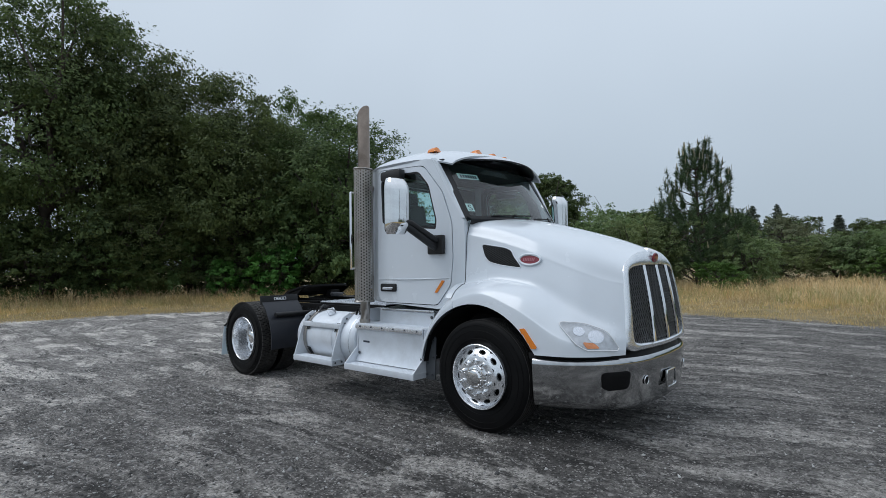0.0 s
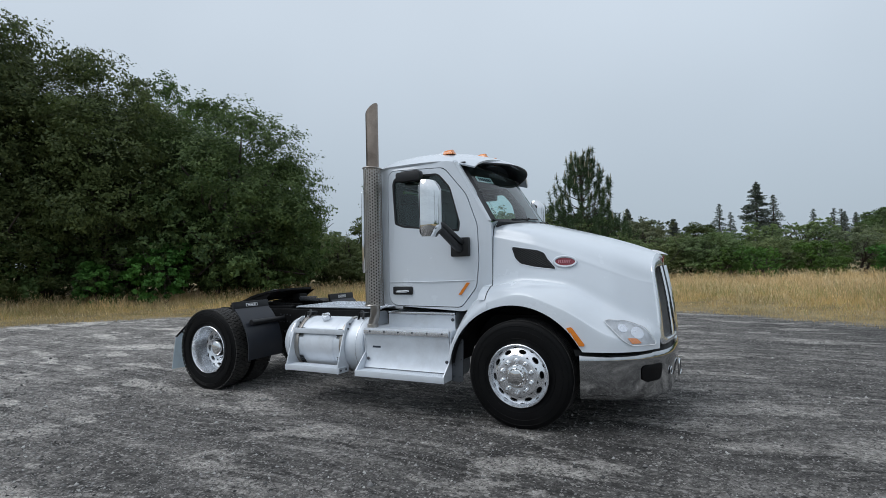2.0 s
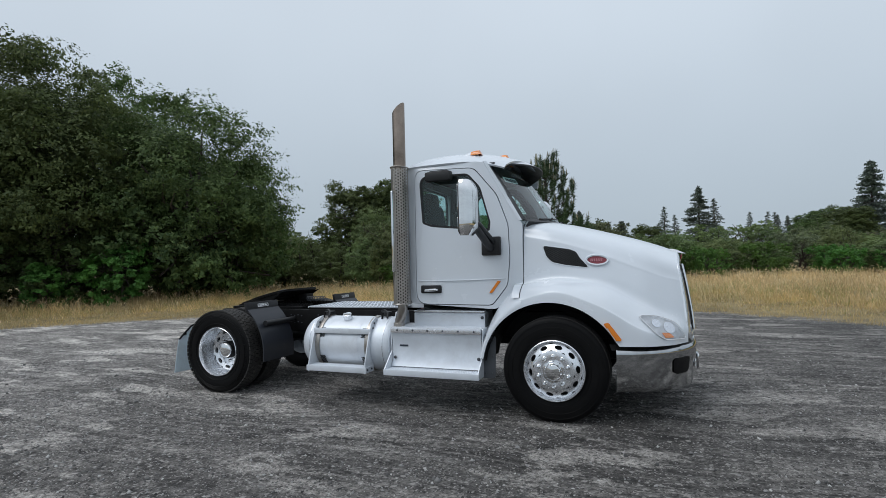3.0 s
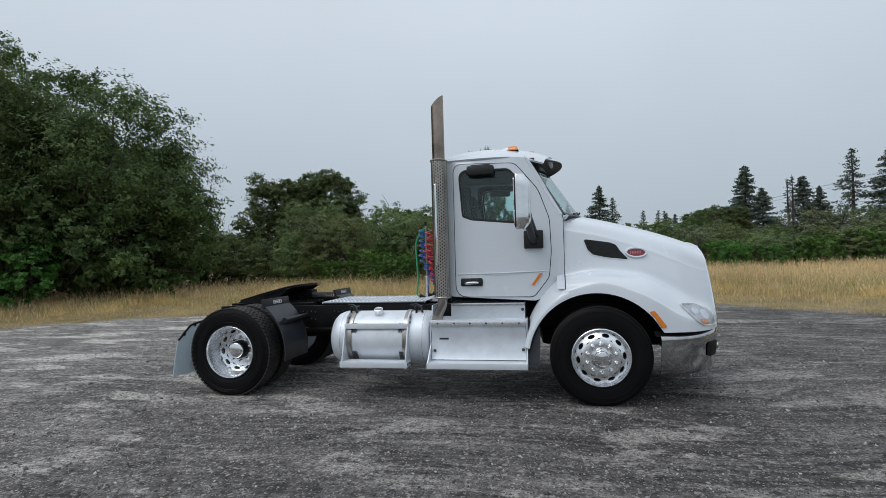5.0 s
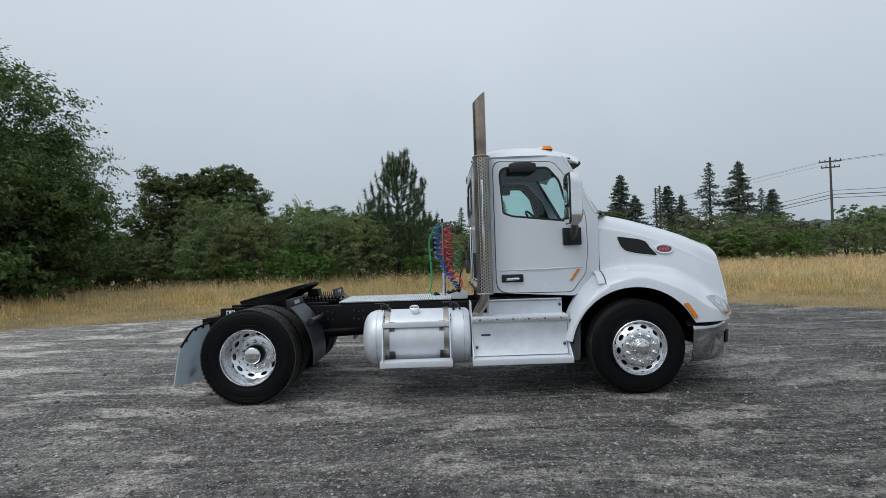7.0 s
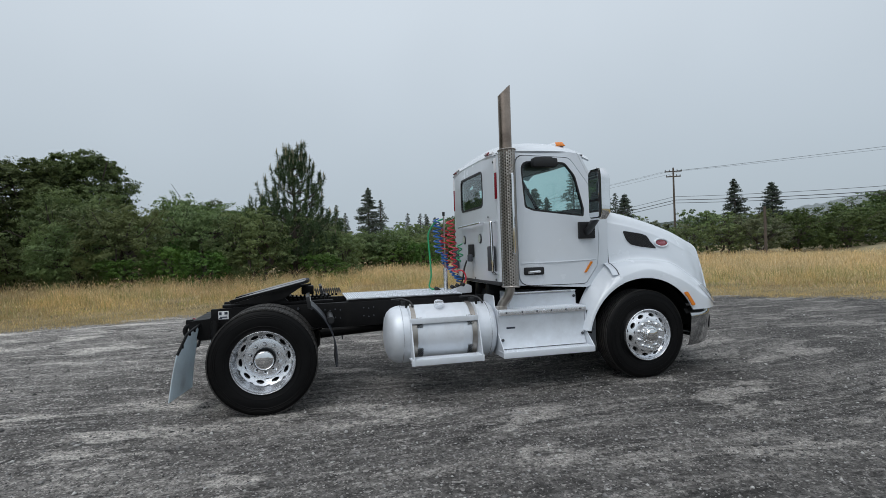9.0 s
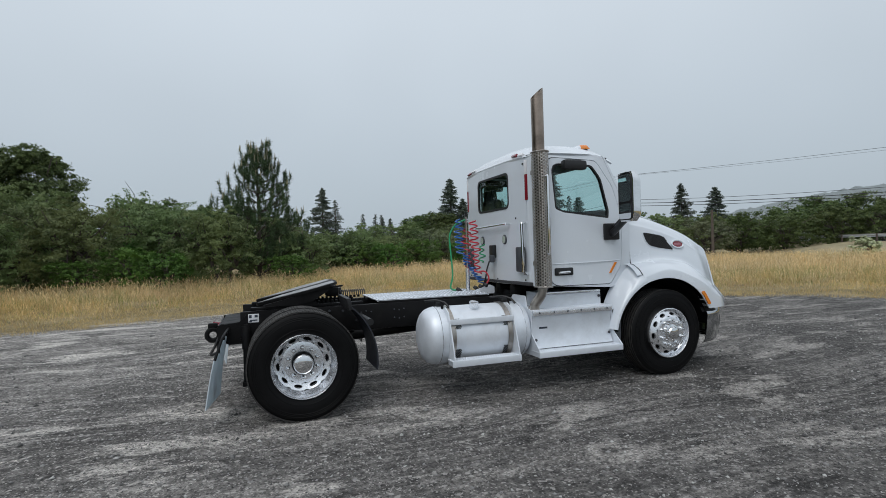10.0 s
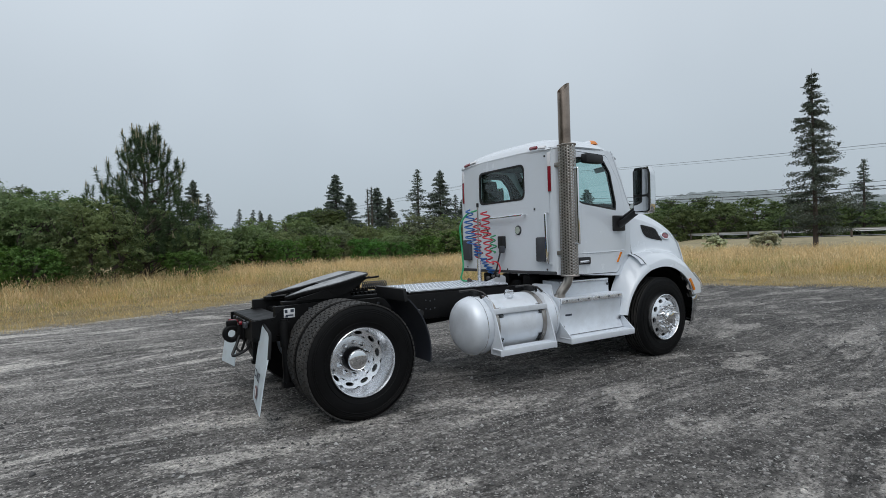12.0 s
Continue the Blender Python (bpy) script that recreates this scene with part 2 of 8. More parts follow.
M_straw = leaf_mat("dry_grass", (0.46, 0.35, 0.170), (0.66, 0.53, 0.275), (0.82, 0.72, 0.47), 0.3,
                   ((0.22, 0.50, 0.62, 0.75, (0.50, 0.34, 0.17)), (0.35, 0.54, 0.66, 0.7, (0.34, 0.36, 0.15)), (0.9, 0.55, 0.68, 0.6, (0.74, 0.66, 0.44))))
M_stubble = leaf_mat("rusty_stubble", (0.26, 0.175, 0.075), (0.44, 0.33, 0.15), (0.66, 0.55, 0.31), 0.25)
M_greengrass = leaf_mat("green_grass", (0.13, 0.17, 0.045), (0.26, 0.29, 0.095), (0.46, 0.44, 0.20), 0.3, ((0.5, 0.48, 0.62, 0.7, (0.16, 0.22, 0.06)),))


# ---- ground ----
LOT = [(-17.6, -40), (-17.5, -1.5), (-16.4, 3), (-12.5, 6.8), (-8, 8.1), (-4.7, 9.3), (-2.0, 11.0), (1.5, 10.8), (5, 8.2), (9.7, 3.9), (11.5, 0.3), (14, -40)]


def lot_distance(px, py):
    """Signed distance to the gravel lot's edge, positive inside."""
    best, inside = 1e9, False
    for (ax, ay), (bx, by) in zip(LOT, LOT[1:] + LOT[:1]):
        dx, dy = bx - ax, by - ay
        k = min(1, max(0, ((px - ax) * dx + (py - ay) * dy) / (dx * dx + dy * dy)))
        best = min(best, math.hypot(px - ax - k * dx, py - ay - k * dy))
        if (ay > py) != (by > py) and px < ax + (py - ay) / (by - ay) * dx:
            inside = not inside
    return best if inside else -best


def ground_height(px, py):
    d = lot_distance(px, py)
    n = noise.noise(Vector((px * 0.35, py * 0.35, 0.3)))
    far = min(1.0, max(0.0, -d / 6))
    return (0.012 * n if d > 0 else 0.0) + far * 0.10 + 0.12 * far * n


def ground_material():
    m, nt, b, pos, obj, geo = base("gravel_and_dry_soil")
    at = nt.nodes.new("ShaderNodeAttribute")
    at.attribute_name = "lot"
    d = at.outputs["Fac"]
    # crushed stone, packed and driven over in long curving tracks
    wob = nt.nodes.new("ShaderNodeTexNoise")
    wob.inputs["Scale"].default_value, wob.inputs["Detail"].default_value = 0.13, 2
    nt.links.new(pos, wob.inputs["Vector"])
    bent = nt.nodes.new("ShaderNodeVectorMath")
    bent.operation = "MULTIPLY_ADD"
    bent.inputs[1].default_value = (3.2, 3.2, 0)
    nt.links.new(wob.outputs["Color"], bent.inputs[0])
    nt.links.new(pos, bent.inputs[2])
    st = nt.nodes.new("ShaderNodeMapping")
    st.inputs["Rotation"].default_value, st.inputs["Scale"].default_value = (0, 0, 0.10), (0.30, 2.2, 1)
    nt.links.new(bent.outputs[0], st.inputs[0])
    tracks = noise_tex(nt, st.outputs[0], 1.3, 9, 0.72, 0.4)
    patch = noise_tex(nt, pos, 0.42, 8, 0.70, 0.8)
    mid = noise_tex(nt, pos, 3.6, 10, 0.80, 0.5)
    fine = noise_tex(nt, pos, 26, 6, 0.80)
    cells = []
    for sc in (34, 85):
        v = nt.nodes.new("ShaderNodeTexVoronoi")
        v.inputs["Scale"].default_value = sc
        nt.links.new(pos, v.inputs["Vector"])
        cells.append(v)
    sep = nt.nodes.new("ShaderNodeSeparateColor")
    nt.links.new(cells[1].outputs["Color"], sep.inputs[0])
    sep2 = nt.nodes.new("ShaderNodeSeparateColor")
    nt.links.new(cells[0].outputs["Color"], sep2.inputs[0])
    st3 = nt.nodes.new("ShaderNodeMapping")
    st3.inputs["Rotation"].default_value, st3.inputs["Scale"].default_value = (0, 0, 0.16), (0.55, 1.5, 1)
    nt.links.new(bent.outputs[0], st3.inputs[0])
    dust = noise_tex(nt, st3.outputs[0], 1.05, 14, 0.70, 0.25)
    clump = noise_tex(nt, st3.outputs[0], 1.9, 14, 0.74, 0.3)
    st4 = nt.nodes.new("ShaderNodeMapping")
    st4.inputs["Rotation"].default_value, st4.inputs["Scale"].default_value = (0, 0, 0.22), (0.22, 9.0, 1)
    nt.links.new(bent.outputs[0], st4.inputs[0])
    lines = noise_tex(nt, st4.outputs[0], 1.5, 5, 0.65)
    # packed grit
    g = ramp(nt, mid, ((0.34, (0.085, 0.084, 0.083)), (0.46, (0.140, 0.138, 0.136)), (0.56, (0.185, 0.182, 0.179)), (0.68, (0.28, 0.276, 0.27))))
    # broad worn lanes, lighter where dust has been driven fine, darker where damp
    g = mixc(nt, mapr(nt, tracks, 0.48, 0.60, 0.0, 0.75), g, (0.31, 0.304, 0.294))
    g = mixc(nt, mapr(nt, patch, 0.49, 0.59, 0.0, 0.8), g, (0.082, 0.081, 0.080))
    # thin scraped lines along the way of driving
    where = mapr(nt, noise_tex(nt, st3.outputs[0], 0.55, 5, 0.6), 0.42, 0.55, 0.0, 1.0)
    for lo, hi, amt, tone in ((0.54, 0.60, 0.7, 0.30), (0.47, 0.40, 0.7, 0.065)):
        k = nt.nodes.new("ShaderNodeMath")
        k.operation = "MULTIPLY"
        nt.links.new(where, k.inputs[0])
        nt.links.new(mapr(nt, lines, lo, hi, 0.0, amt), k.inputs[1])
        g = mixc(nt, k.outputs[0], g, (tone, tone * 0.99, tone * 0.975))
    # dark heaps of coarse stone and pale crusted dust with broken edges
    g = mixc(nt, mapr(nt, clump, 0.445, 0.395, 0.0, 0.85), g, (0.052, 0.052, 0.052))
    g = mixc(nt, mapr(nt, dust, 0.53, 0.575, 0.0, 0.85), g, (0.44, 0.431, 0.415))
    g = mixc(nt, mapr(nt, dust, 0.61, 0.67, 0.0, 0.7), g, (0.56, 0.55, 0.53))
    # single grains
    g = mixc(nt, 1.0, g, ramp(nt, fine, ((0.34, (0.26, 0.26, 0.26)), (0.45, (0.74, 0.74, 0.74)), (0.55, (1.0, 1.0, 1.0)), (0.66, (1.75, 1.75, 1.75)))), "MULTIPLY")
    g = mixc(nt, 1.0, g, ramp(nt, noise_tex(nt, pos, 9.0, 8, 0.8, 0.3), ((0.36, (0.45, 0.45, 0.45)), (0.48, (0.95, 0.95, 0.95)), (0.64, (1.55, 1.55, 1.55)))), "MULTIPLY")
    g = mixc(nt, mapr(nt, sep.outputs[0], 0.92, 0.95, 0.0, 0.6), g, (0.58, 0.573, 0.56))
    g = mixc(nt, mapr(nt, sep.outputs[1], 0.84, 0.90, 0.0, 0.65), g, (0.030, 0.030, 0.030))
    g = mixc(nt, mapr(nt, sep2.outputs[0], 0.97, 0.98, 0.0, 0.6), g, (0.50, 0.495, 0.485))
    # colour scaled along x: palest at the tail end, darkest towards the nose
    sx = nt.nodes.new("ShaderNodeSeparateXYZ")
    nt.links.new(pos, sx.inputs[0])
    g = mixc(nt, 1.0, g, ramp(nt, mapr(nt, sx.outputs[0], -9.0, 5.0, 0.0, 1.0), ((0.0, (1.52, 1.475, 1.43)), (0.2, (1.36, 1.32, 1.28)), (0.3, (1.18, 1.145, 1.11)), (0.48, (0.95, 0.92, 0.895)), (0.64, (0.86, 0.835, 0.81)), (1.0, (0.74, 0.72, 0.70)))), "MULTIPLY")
    hsv = nt.nodes.new("ShaderNodeHueSaturation")
    hsv.inputs["Saturation"].default_value = 1.0
    nt.links.new(g, hsv.inputs["Color"])
    # straw litter and bare soil under the grass
    s1 = noise_tex(nt, pos, 0.7, 6, 0.7)
    s2 = noise_tex(nt, pos, 14, 5, 0.7)
    soil = ramp(nt, s1, ((0.32, (0.16, 0.125, 0.065)), (0.5, (0.29, 0.225, 0.115)), (0.68, (0.40, 0.32, 0.18))))
    soil = mixc(nt, mapr(nt, s2, 0.4, 0.65, 0, 0.6), soil, (0.12, 0.11, 0.07))
    edge = nt.nodes.new("ShaderNodeMath")
    edge.operation = "ADD"
    nt.links.new(d, edge.inputs[0])
    nt.links.new(mapr(nt, noise_tex(nt, pos, 0.9, 7, 0.75), 0.2, 0.8, -1.1, 1.1), edge.inputs[1])
    mask = mapr(nt, edge.outputs[0], -0.35, 0.35, 0.0, 1.0)
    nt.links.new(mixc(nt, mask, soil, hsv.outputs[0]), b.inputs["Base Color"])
    b.inputs["Roughness"].default_value = 0.92
    b.inputs["Specular IOR Level"].default_value = 0.25
    h = nt.nodes.new("ShaderNodeMath")
    h.operation = "MULTIPLY_ADD"
    h.inputs[1].default_value = 0.30
    nt.links.new(fine, h.inputs[0])
    h2 = nt.nodes.new("ShaderNodeMath")
    h2.operation = "MULTIPLY_ADD"
    h2.inputs[1].default_value = 0.9
    nt.links.new(lines, h2.inputs[0])
    nt.links.new(mid, h2.inputs[2])
    nt.links.new(h2.outputs[0], h.inputs[2])
    nt.links.new(bump(nt, h.outputs[0], 1.0, 0.045), b.inputs["Normal"])
    return m


def axis(lo, hi, step, reach, grow):
    vals = list(np.arange(lo, hi + step / 2, step))
    s = step
    a, b = lo, hi
    while b < reach:
        s *= grow
        a, b = a - s, b + s
        vals.insert(0, a)
        vals.append(b)
    return vals


def mesh_from(name, verts, faces, smooth=False):
    me = bpy.data.meshes.new(name)
    verts = np.asarray(verts, dtype=np.float32)
    faces = np.asarray(faces, dtype=np.int32)
    k = faces.shape[1]
    me.vertices.add(len(verts))
    me.vertices.foreach_set("co", verts.ravel())
    me.loops.add(faces.size)
    me.loops.foreach_set("vertex_index", faces.ravel())
    me.polygons.add(len(faces))
    me.polygons.foreach_set("loop_start", np.arange(0, faces.size, k, dtype=np.int32))
    me.update(calc_edges=True)
    if smooth:
        me.polygons.foreach_set("use_smooth", np.ones(len(faces), dtype=bool))
    return me


def build_ground():
    xs = axis(-22, 16, 0.4, 3000, 1.35)
    ys = axis(-9, 14, 0.4, 3000, 1.35)
    verts = [(x, y, ground_height(x, y)) for y in ys for x in xs]
    n = len(xs)
    faces = [(j * n + i, j * n + i + 1, (j + 1) * n + i + 1, (j + 1) * n + i) for j in range(len(ys) - 1) for i in range(n - 1)]
    me = mesh_from("ground", verts, faces, True)
    at = me.attributes.new("lot", "FLOAT", "POINT")
    at.data.foreach_set("value", np.array([lot_distance(v[0], v[1]) for v in verts], dtype=np.float32))
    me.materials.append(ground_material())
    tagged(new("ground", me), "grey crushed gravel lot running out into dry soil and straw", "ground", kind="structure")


build_ground()


def loose_stones(count):
    """Loose pale and dark stones lying on the packed lot, thickest where the walk passes."""
    r = np.random.default_rng(17)
    c = np.column_stack([r.uniform(-9, 7, count * 2), r.uniform(-6.2, 6, count * 2)])
    c = c[r.random(len(c)) < np.clip(1.15 - 0.10 * (c[:, 1] + 6), 0.12, 1)][:count]
    keep = np.array([noise.noise(Vector((x * 0.5, y * 0.5, 2.0))) > -0.25 or r.random() < 0.35 for x, y in c])
    c = c[keep]
    n = len(c)
    z = np.array([ground_height(x, y) for x, y in c])
    s = 0.005 + 0.009 * r.random(n) ** 3 + 0.014 * (r.random(n) < 0.010)
    octa = np.array([(1, 0, 0), (0, 1, 0), (-1, 0, 0), (0, -1, 0), (0, 0, 0.75), (0, 0, -0.75)])
    jit = octa[None] * r.uniform(0.6, 1.3, (n, 6, 1)) + r.normal(0, 0.16, (n, 6, 3))
    a = r.uniform(0, 6.28, n)
    rot = np.stack([np.stack([np.cos(a), -np.sin(a)], 1), np.stack([np.sin(a), np.cos(a)], 1)], 1)
    jit[:, :, :2] = np.einsum("nij,nkj->nki", rot, jit[:, :, :2] * np.array([1.25, 0.85]))
    v = jit * s[:, None, None] + np.column_stack([c, z + s * 0.25])[:, None]
    f = np.array([(0, 1, 4), (1, 2, 4), (2, 3, 4), (3, 0, 4), (1, 0, 5), (2, 1, 5), (3, 2, 5), (0, 3, 5)])
    me = mesh_from("loose_stones", v.reshape(-1, 3), (np.arange(n)[:, None, None] * 6 + f[None]).reshape(-1, 3))
    m, nt, b, pos, obj, geo = base("crushed_stone")
    col = ramp(nt, geo.outputs["Random Per Island"], ((0.0, (0.045, 0.045, 0.045)), (0.5, (0.16, 0.158, 0.155)), (0.85, (0.33, 0.325, 0.32)), (1.0, (0.58, 0.575, 0.56))))
    nt.links.new(col, b.inputs["Base Color"])
    b.inputs["Roughness"].default_value = 0.9
    me.materials.append(m)
    tagged(new("loose_stones", me), "loose grey and white crushed stones", "gravel", kind="stuff")


loose_stones(56000)


# ---- vegetation ----
def unit(n, r):
    v = r.normal(size=(n, 3))
    return v / np.linalg.norm(v, axis=1, keepdims=True)


def leaf_quads(centres, size, r, up=0.0, long=1.6, facing=None):
    """One small pointed leaf at each centre, turned at random, or its face turned roughly the given way."""
    n = len(centres)
    a = unit(n, r)
    a[:, 2] += up
    if facing is not None:
        f = facing + 0.62 * unit(n, r)
        f /= np.linalg.norm(f, axis=1, keepdims=True) + 1e-6
        a -= f * (a * f).sum(1, keepdims=True)
    a /= np.linalg.norm(a, axis=1, keepdims=True) + 1e-6
    b = np.cross(a, f if facing is not None else unit(n, r))
    b /= np.linalg.norm(b, axis=1, keepdims=True) + 1e-6
    s = (size * r.uniform(0.6, 1.35, n))[:, None]
    nrm = np.cross(a, b) * s * 0.18
    p = np.stack([centres - a * s * long * 0.5 - b * s * 0.3, centres + b * s * 0.62 + nrm, centres + a * s * long * 0.55 - b * s * 0.15], axis=1)
    return p.reshape(-1, 3), np.arange(3 * n).reshape(-1, 3)


def tapered(points, radii, seg=7):
    """A limb: rings of falling radius along a bent line."""
    verts, faces = [], []
    pts = [Vector(p) for p in points]
    for i, p in enumerate(pts):
        d = (pts[min(i + 1, len(pts) - 1)] - pts[max(i - 1, 0)]).normalized()
        u = d.orthogonal().normalized()
        w = d.cross(u)
        for k in range(seg):
            a = 2 * math.pi * k / seg
            verts.append(p + (u * math.cos(a) + w * math.sin(a)) * radii[i])
    for i in range(len(pts) - 1):
        for k in range(seg):
            faces.append((i * seg + k, i * seg + (k + 1) % seg, (i + 1) * seg + (k + 1) % seg, (i + 1) * seg + k))
    return verts, faces


def join(lists):
    verts, faces, o = [], [], 0
    for v, f in lists:
        verts += [tuple(p) for p in v]
        faces += [tuple(i + o for i in q) for q in f]
        o += len(v)
    return verts, faces


def bend(a, b, r, wob, n=5):
    a, b = np.array(a, float), np.array(b, float)
    out = []
    for i in range(n):
        k = i / (n - 1)
        out.append(a + (b - a) * k + r.normal(0, wob, 3) * math.sin(math.pi * k))
    return out


def broadleaf(name, height, spread, leaves, seed, mat, label, category="tree", leaf=0.11, low=0.12, lobes=26, stems=1):
    """A broad crown of many lobes, each a shell of twigs with leaf clusters, over a forked trunk."""
    r = np.random.default_rng(seed)
    root = tagged(new(name), label, category)
    tips, limbs = [], []
    for s in range(stems):
        a0 = r.uniform(0, 6.28)
        foot = np.array([math.cos(a0), math.sin(a0), 0]) * (0.35 if stems > 1 else 0.0) * spread * 0.3
        fork = foot + np.array([r.normal(0, 0.3), r.normal(0, 0.3), height * r.uniform(0.25, 0.35)])
        limbs.append(tapered(bend(foot + [0, 0, -0.2], fork, r, 0.12), np.linspace(height * 0.026, height * 0.018, 5)))
        for k in range(6):
            a = a0 + k * 1.05 + r.normal(0, 0.25)
            rad = spread * r.uniform(0.35, 0.8)
            tip = foot + np.array([math.cos(a) * rad, math.sin(a) * rad, height * r.uniform(0.5, 0.9)])
            limbs.append(tapered(bend(fork, tip, r, 0.35), np.linspace(height * 0.014, height * 0.003, 5), 6))
            tips.append(tip)
            mid = fork + (tip - fork) * 0.55
            for q in range(2):
                t2 = mid + r.normal(0, spread * 0.3, 3) + [0, 0, height * 0.08]
                limbs.append(tapered(bend(mid, t2, r, 0.2, 4), np.linspace(height * 0.007, height * 0.002, 4), 5))
                tips.append(t2)
    v, f = join(limbs)
    me = mesh_from("trunk", v, f, True)
    me.materials.append(M_bark)
    new("trunk", me).parent = root
    # an uneven outer shell of twigs closes the outline, the lobes give it depth
    m = leaves // 88
    d = unit(m, r)
    swell = np.array([0.86 + 0.30 * noise.noise(Vector(q) * 2.1 + Vector((seed, 0, 0))) + 0.16 * noise.noise(Vector(q) * 5.0 + Vector((0, seed, 0))) for q in d])
    tw = d * np.array([spread, spread, height * 0.5]) * (swell * r.uniform(0.78, 1.0, m))[:, None] + [0, 0, height * 0.48]
    cl = [np.repeat(tw, 22, axis=0) + r.normal(0, spread * 0.045, (m * 22, 3)) * np.array([1, 1, 0.6])]
    face = [np.repeat(d, 22, axis=0) * 0.8 + [0, 0, 0.35]]
    per = (leaves - m * 22) // lobes
    for k in range(lobes):
        if k < len(tips) and r.random() < 0.7:
            c = np.array(tips[k])
        else:
            h = r.uniform(low, 0.93)
            prof = math.sqrt(max(0.05, 1 - ((h - 0.45) / 0.56) ** 2))
            a, q = r.uniform(0, 6.28), spread * prof * math.sqrt(r.uniform(0.15, 0.75))
            c = np.array([math.cos(a) * q, math.sin(a) * q, h * height])
        rad = spread * r.uniform(0.15, 0.33)
        c[2] = min(max(c[2], rad * 0.7), height - rad * 0.55)
        way = unit(per // 22 + 1, r)
        twigs = c + way * rad * np.array([1, 1, 0.66]) * r.uniform(0.40, 1.12, (per // 22 + 1, 1))
        pts = np.repeat(twigs, 22, axis=0) + r.normal(0, rad * 0.115, (len(twigs) * 22, 3)) * np.array([1, 1, 0.65])
        cl.append(pts)
        face.append(np.repeat(way, 22, axis=0) * 0.85 + [0, 0, 0.30])
    pts, face = np.concatenate(cl), np.concatenate(face)
    keep = pts[:, 2] > 0.05
    v, f = leaf_quads(pts[keep], leaf, r, -0.15, facing=face[keep])
    me = mesh_from("crown", v, f)
    me.materials.append(mat)
    new("crown", me).parent = root
    return root


def conifer(name, height, spread, seed, label, bare=0.12, tier=0.42, density=1.0, thin=False, leaf=0.135):
    """A redwood or fir: a straight tapering trunk with uneven whorls of drooping sprays."""
    r = np.random.default_rng(seed)
    root = tagged(new(name), label, "tree")
    limbs = [tapered([(0, 0, -0.2), (0.05, 0, height * 0.4), (0, 0.04, height * 0.75), (0, 0, height)], [height * 0.014, height * 0.011, height * 0.006, 0.015], 8)]
    cl = []
    z = height * bare
    while z < height * 0.985:
        k = (z / height - bare) / (1 - bare)
        reach = spread * (1 - k) ** 0.8 * (0.75 if k < 0.08 else 1) + 0.12
        for q in range(5 if not thin else 4):
            a = r.uniform(0, 6.28)
            ln = reach * r.uniform(0.45, 1.12)
            tip = np.array([math.cos(a) * ln, math.sin(a) * ln, z + ln * r.uniform(-0.28, 0.12)])
            limbs.append(tapered([(0, 0, z), tuple(tip * [0.5, 0.5, 0] + [0, 0, (z + tip[2]) / 2 + ln * 0.08]), tuple(tip)], [0.035, 0.022, 0.008], 4))
            n = max(6, int(ln * (40 if not thin else 20) * density))
            u = r.uniform(0.15, 1.0, (n, 1)) ** 0.8
            p = np.array([0, 0, z]) + (tip - [0, 0, z]) * u
            p = p + r.normal(0, 1, (n, 3)) * np.array([0.16, 0.16, 0.10]) * (0.4 + ln * 0.3)
            p[:, 2] -= np.abs(r.normal(0, 0.08, n))
            cl.append(p)
        z += tier * r.uniform(0.6, 1.25) * (0.6 + 0.4 * (1 - k))
    v, f = join(limbs)
    me = mesh_from("trunk", v, f, True)
    me.materials.append(M_bark)
    new("trunk", me).parent = root
    v, f = leaf_quads(np.concatenate(cl), leaf, r, -0.2, 2.2)
    me = mesh_from("crown", v, f)
    me.materials.append(M_fir)
    new("crown", me).parent = root
    return root


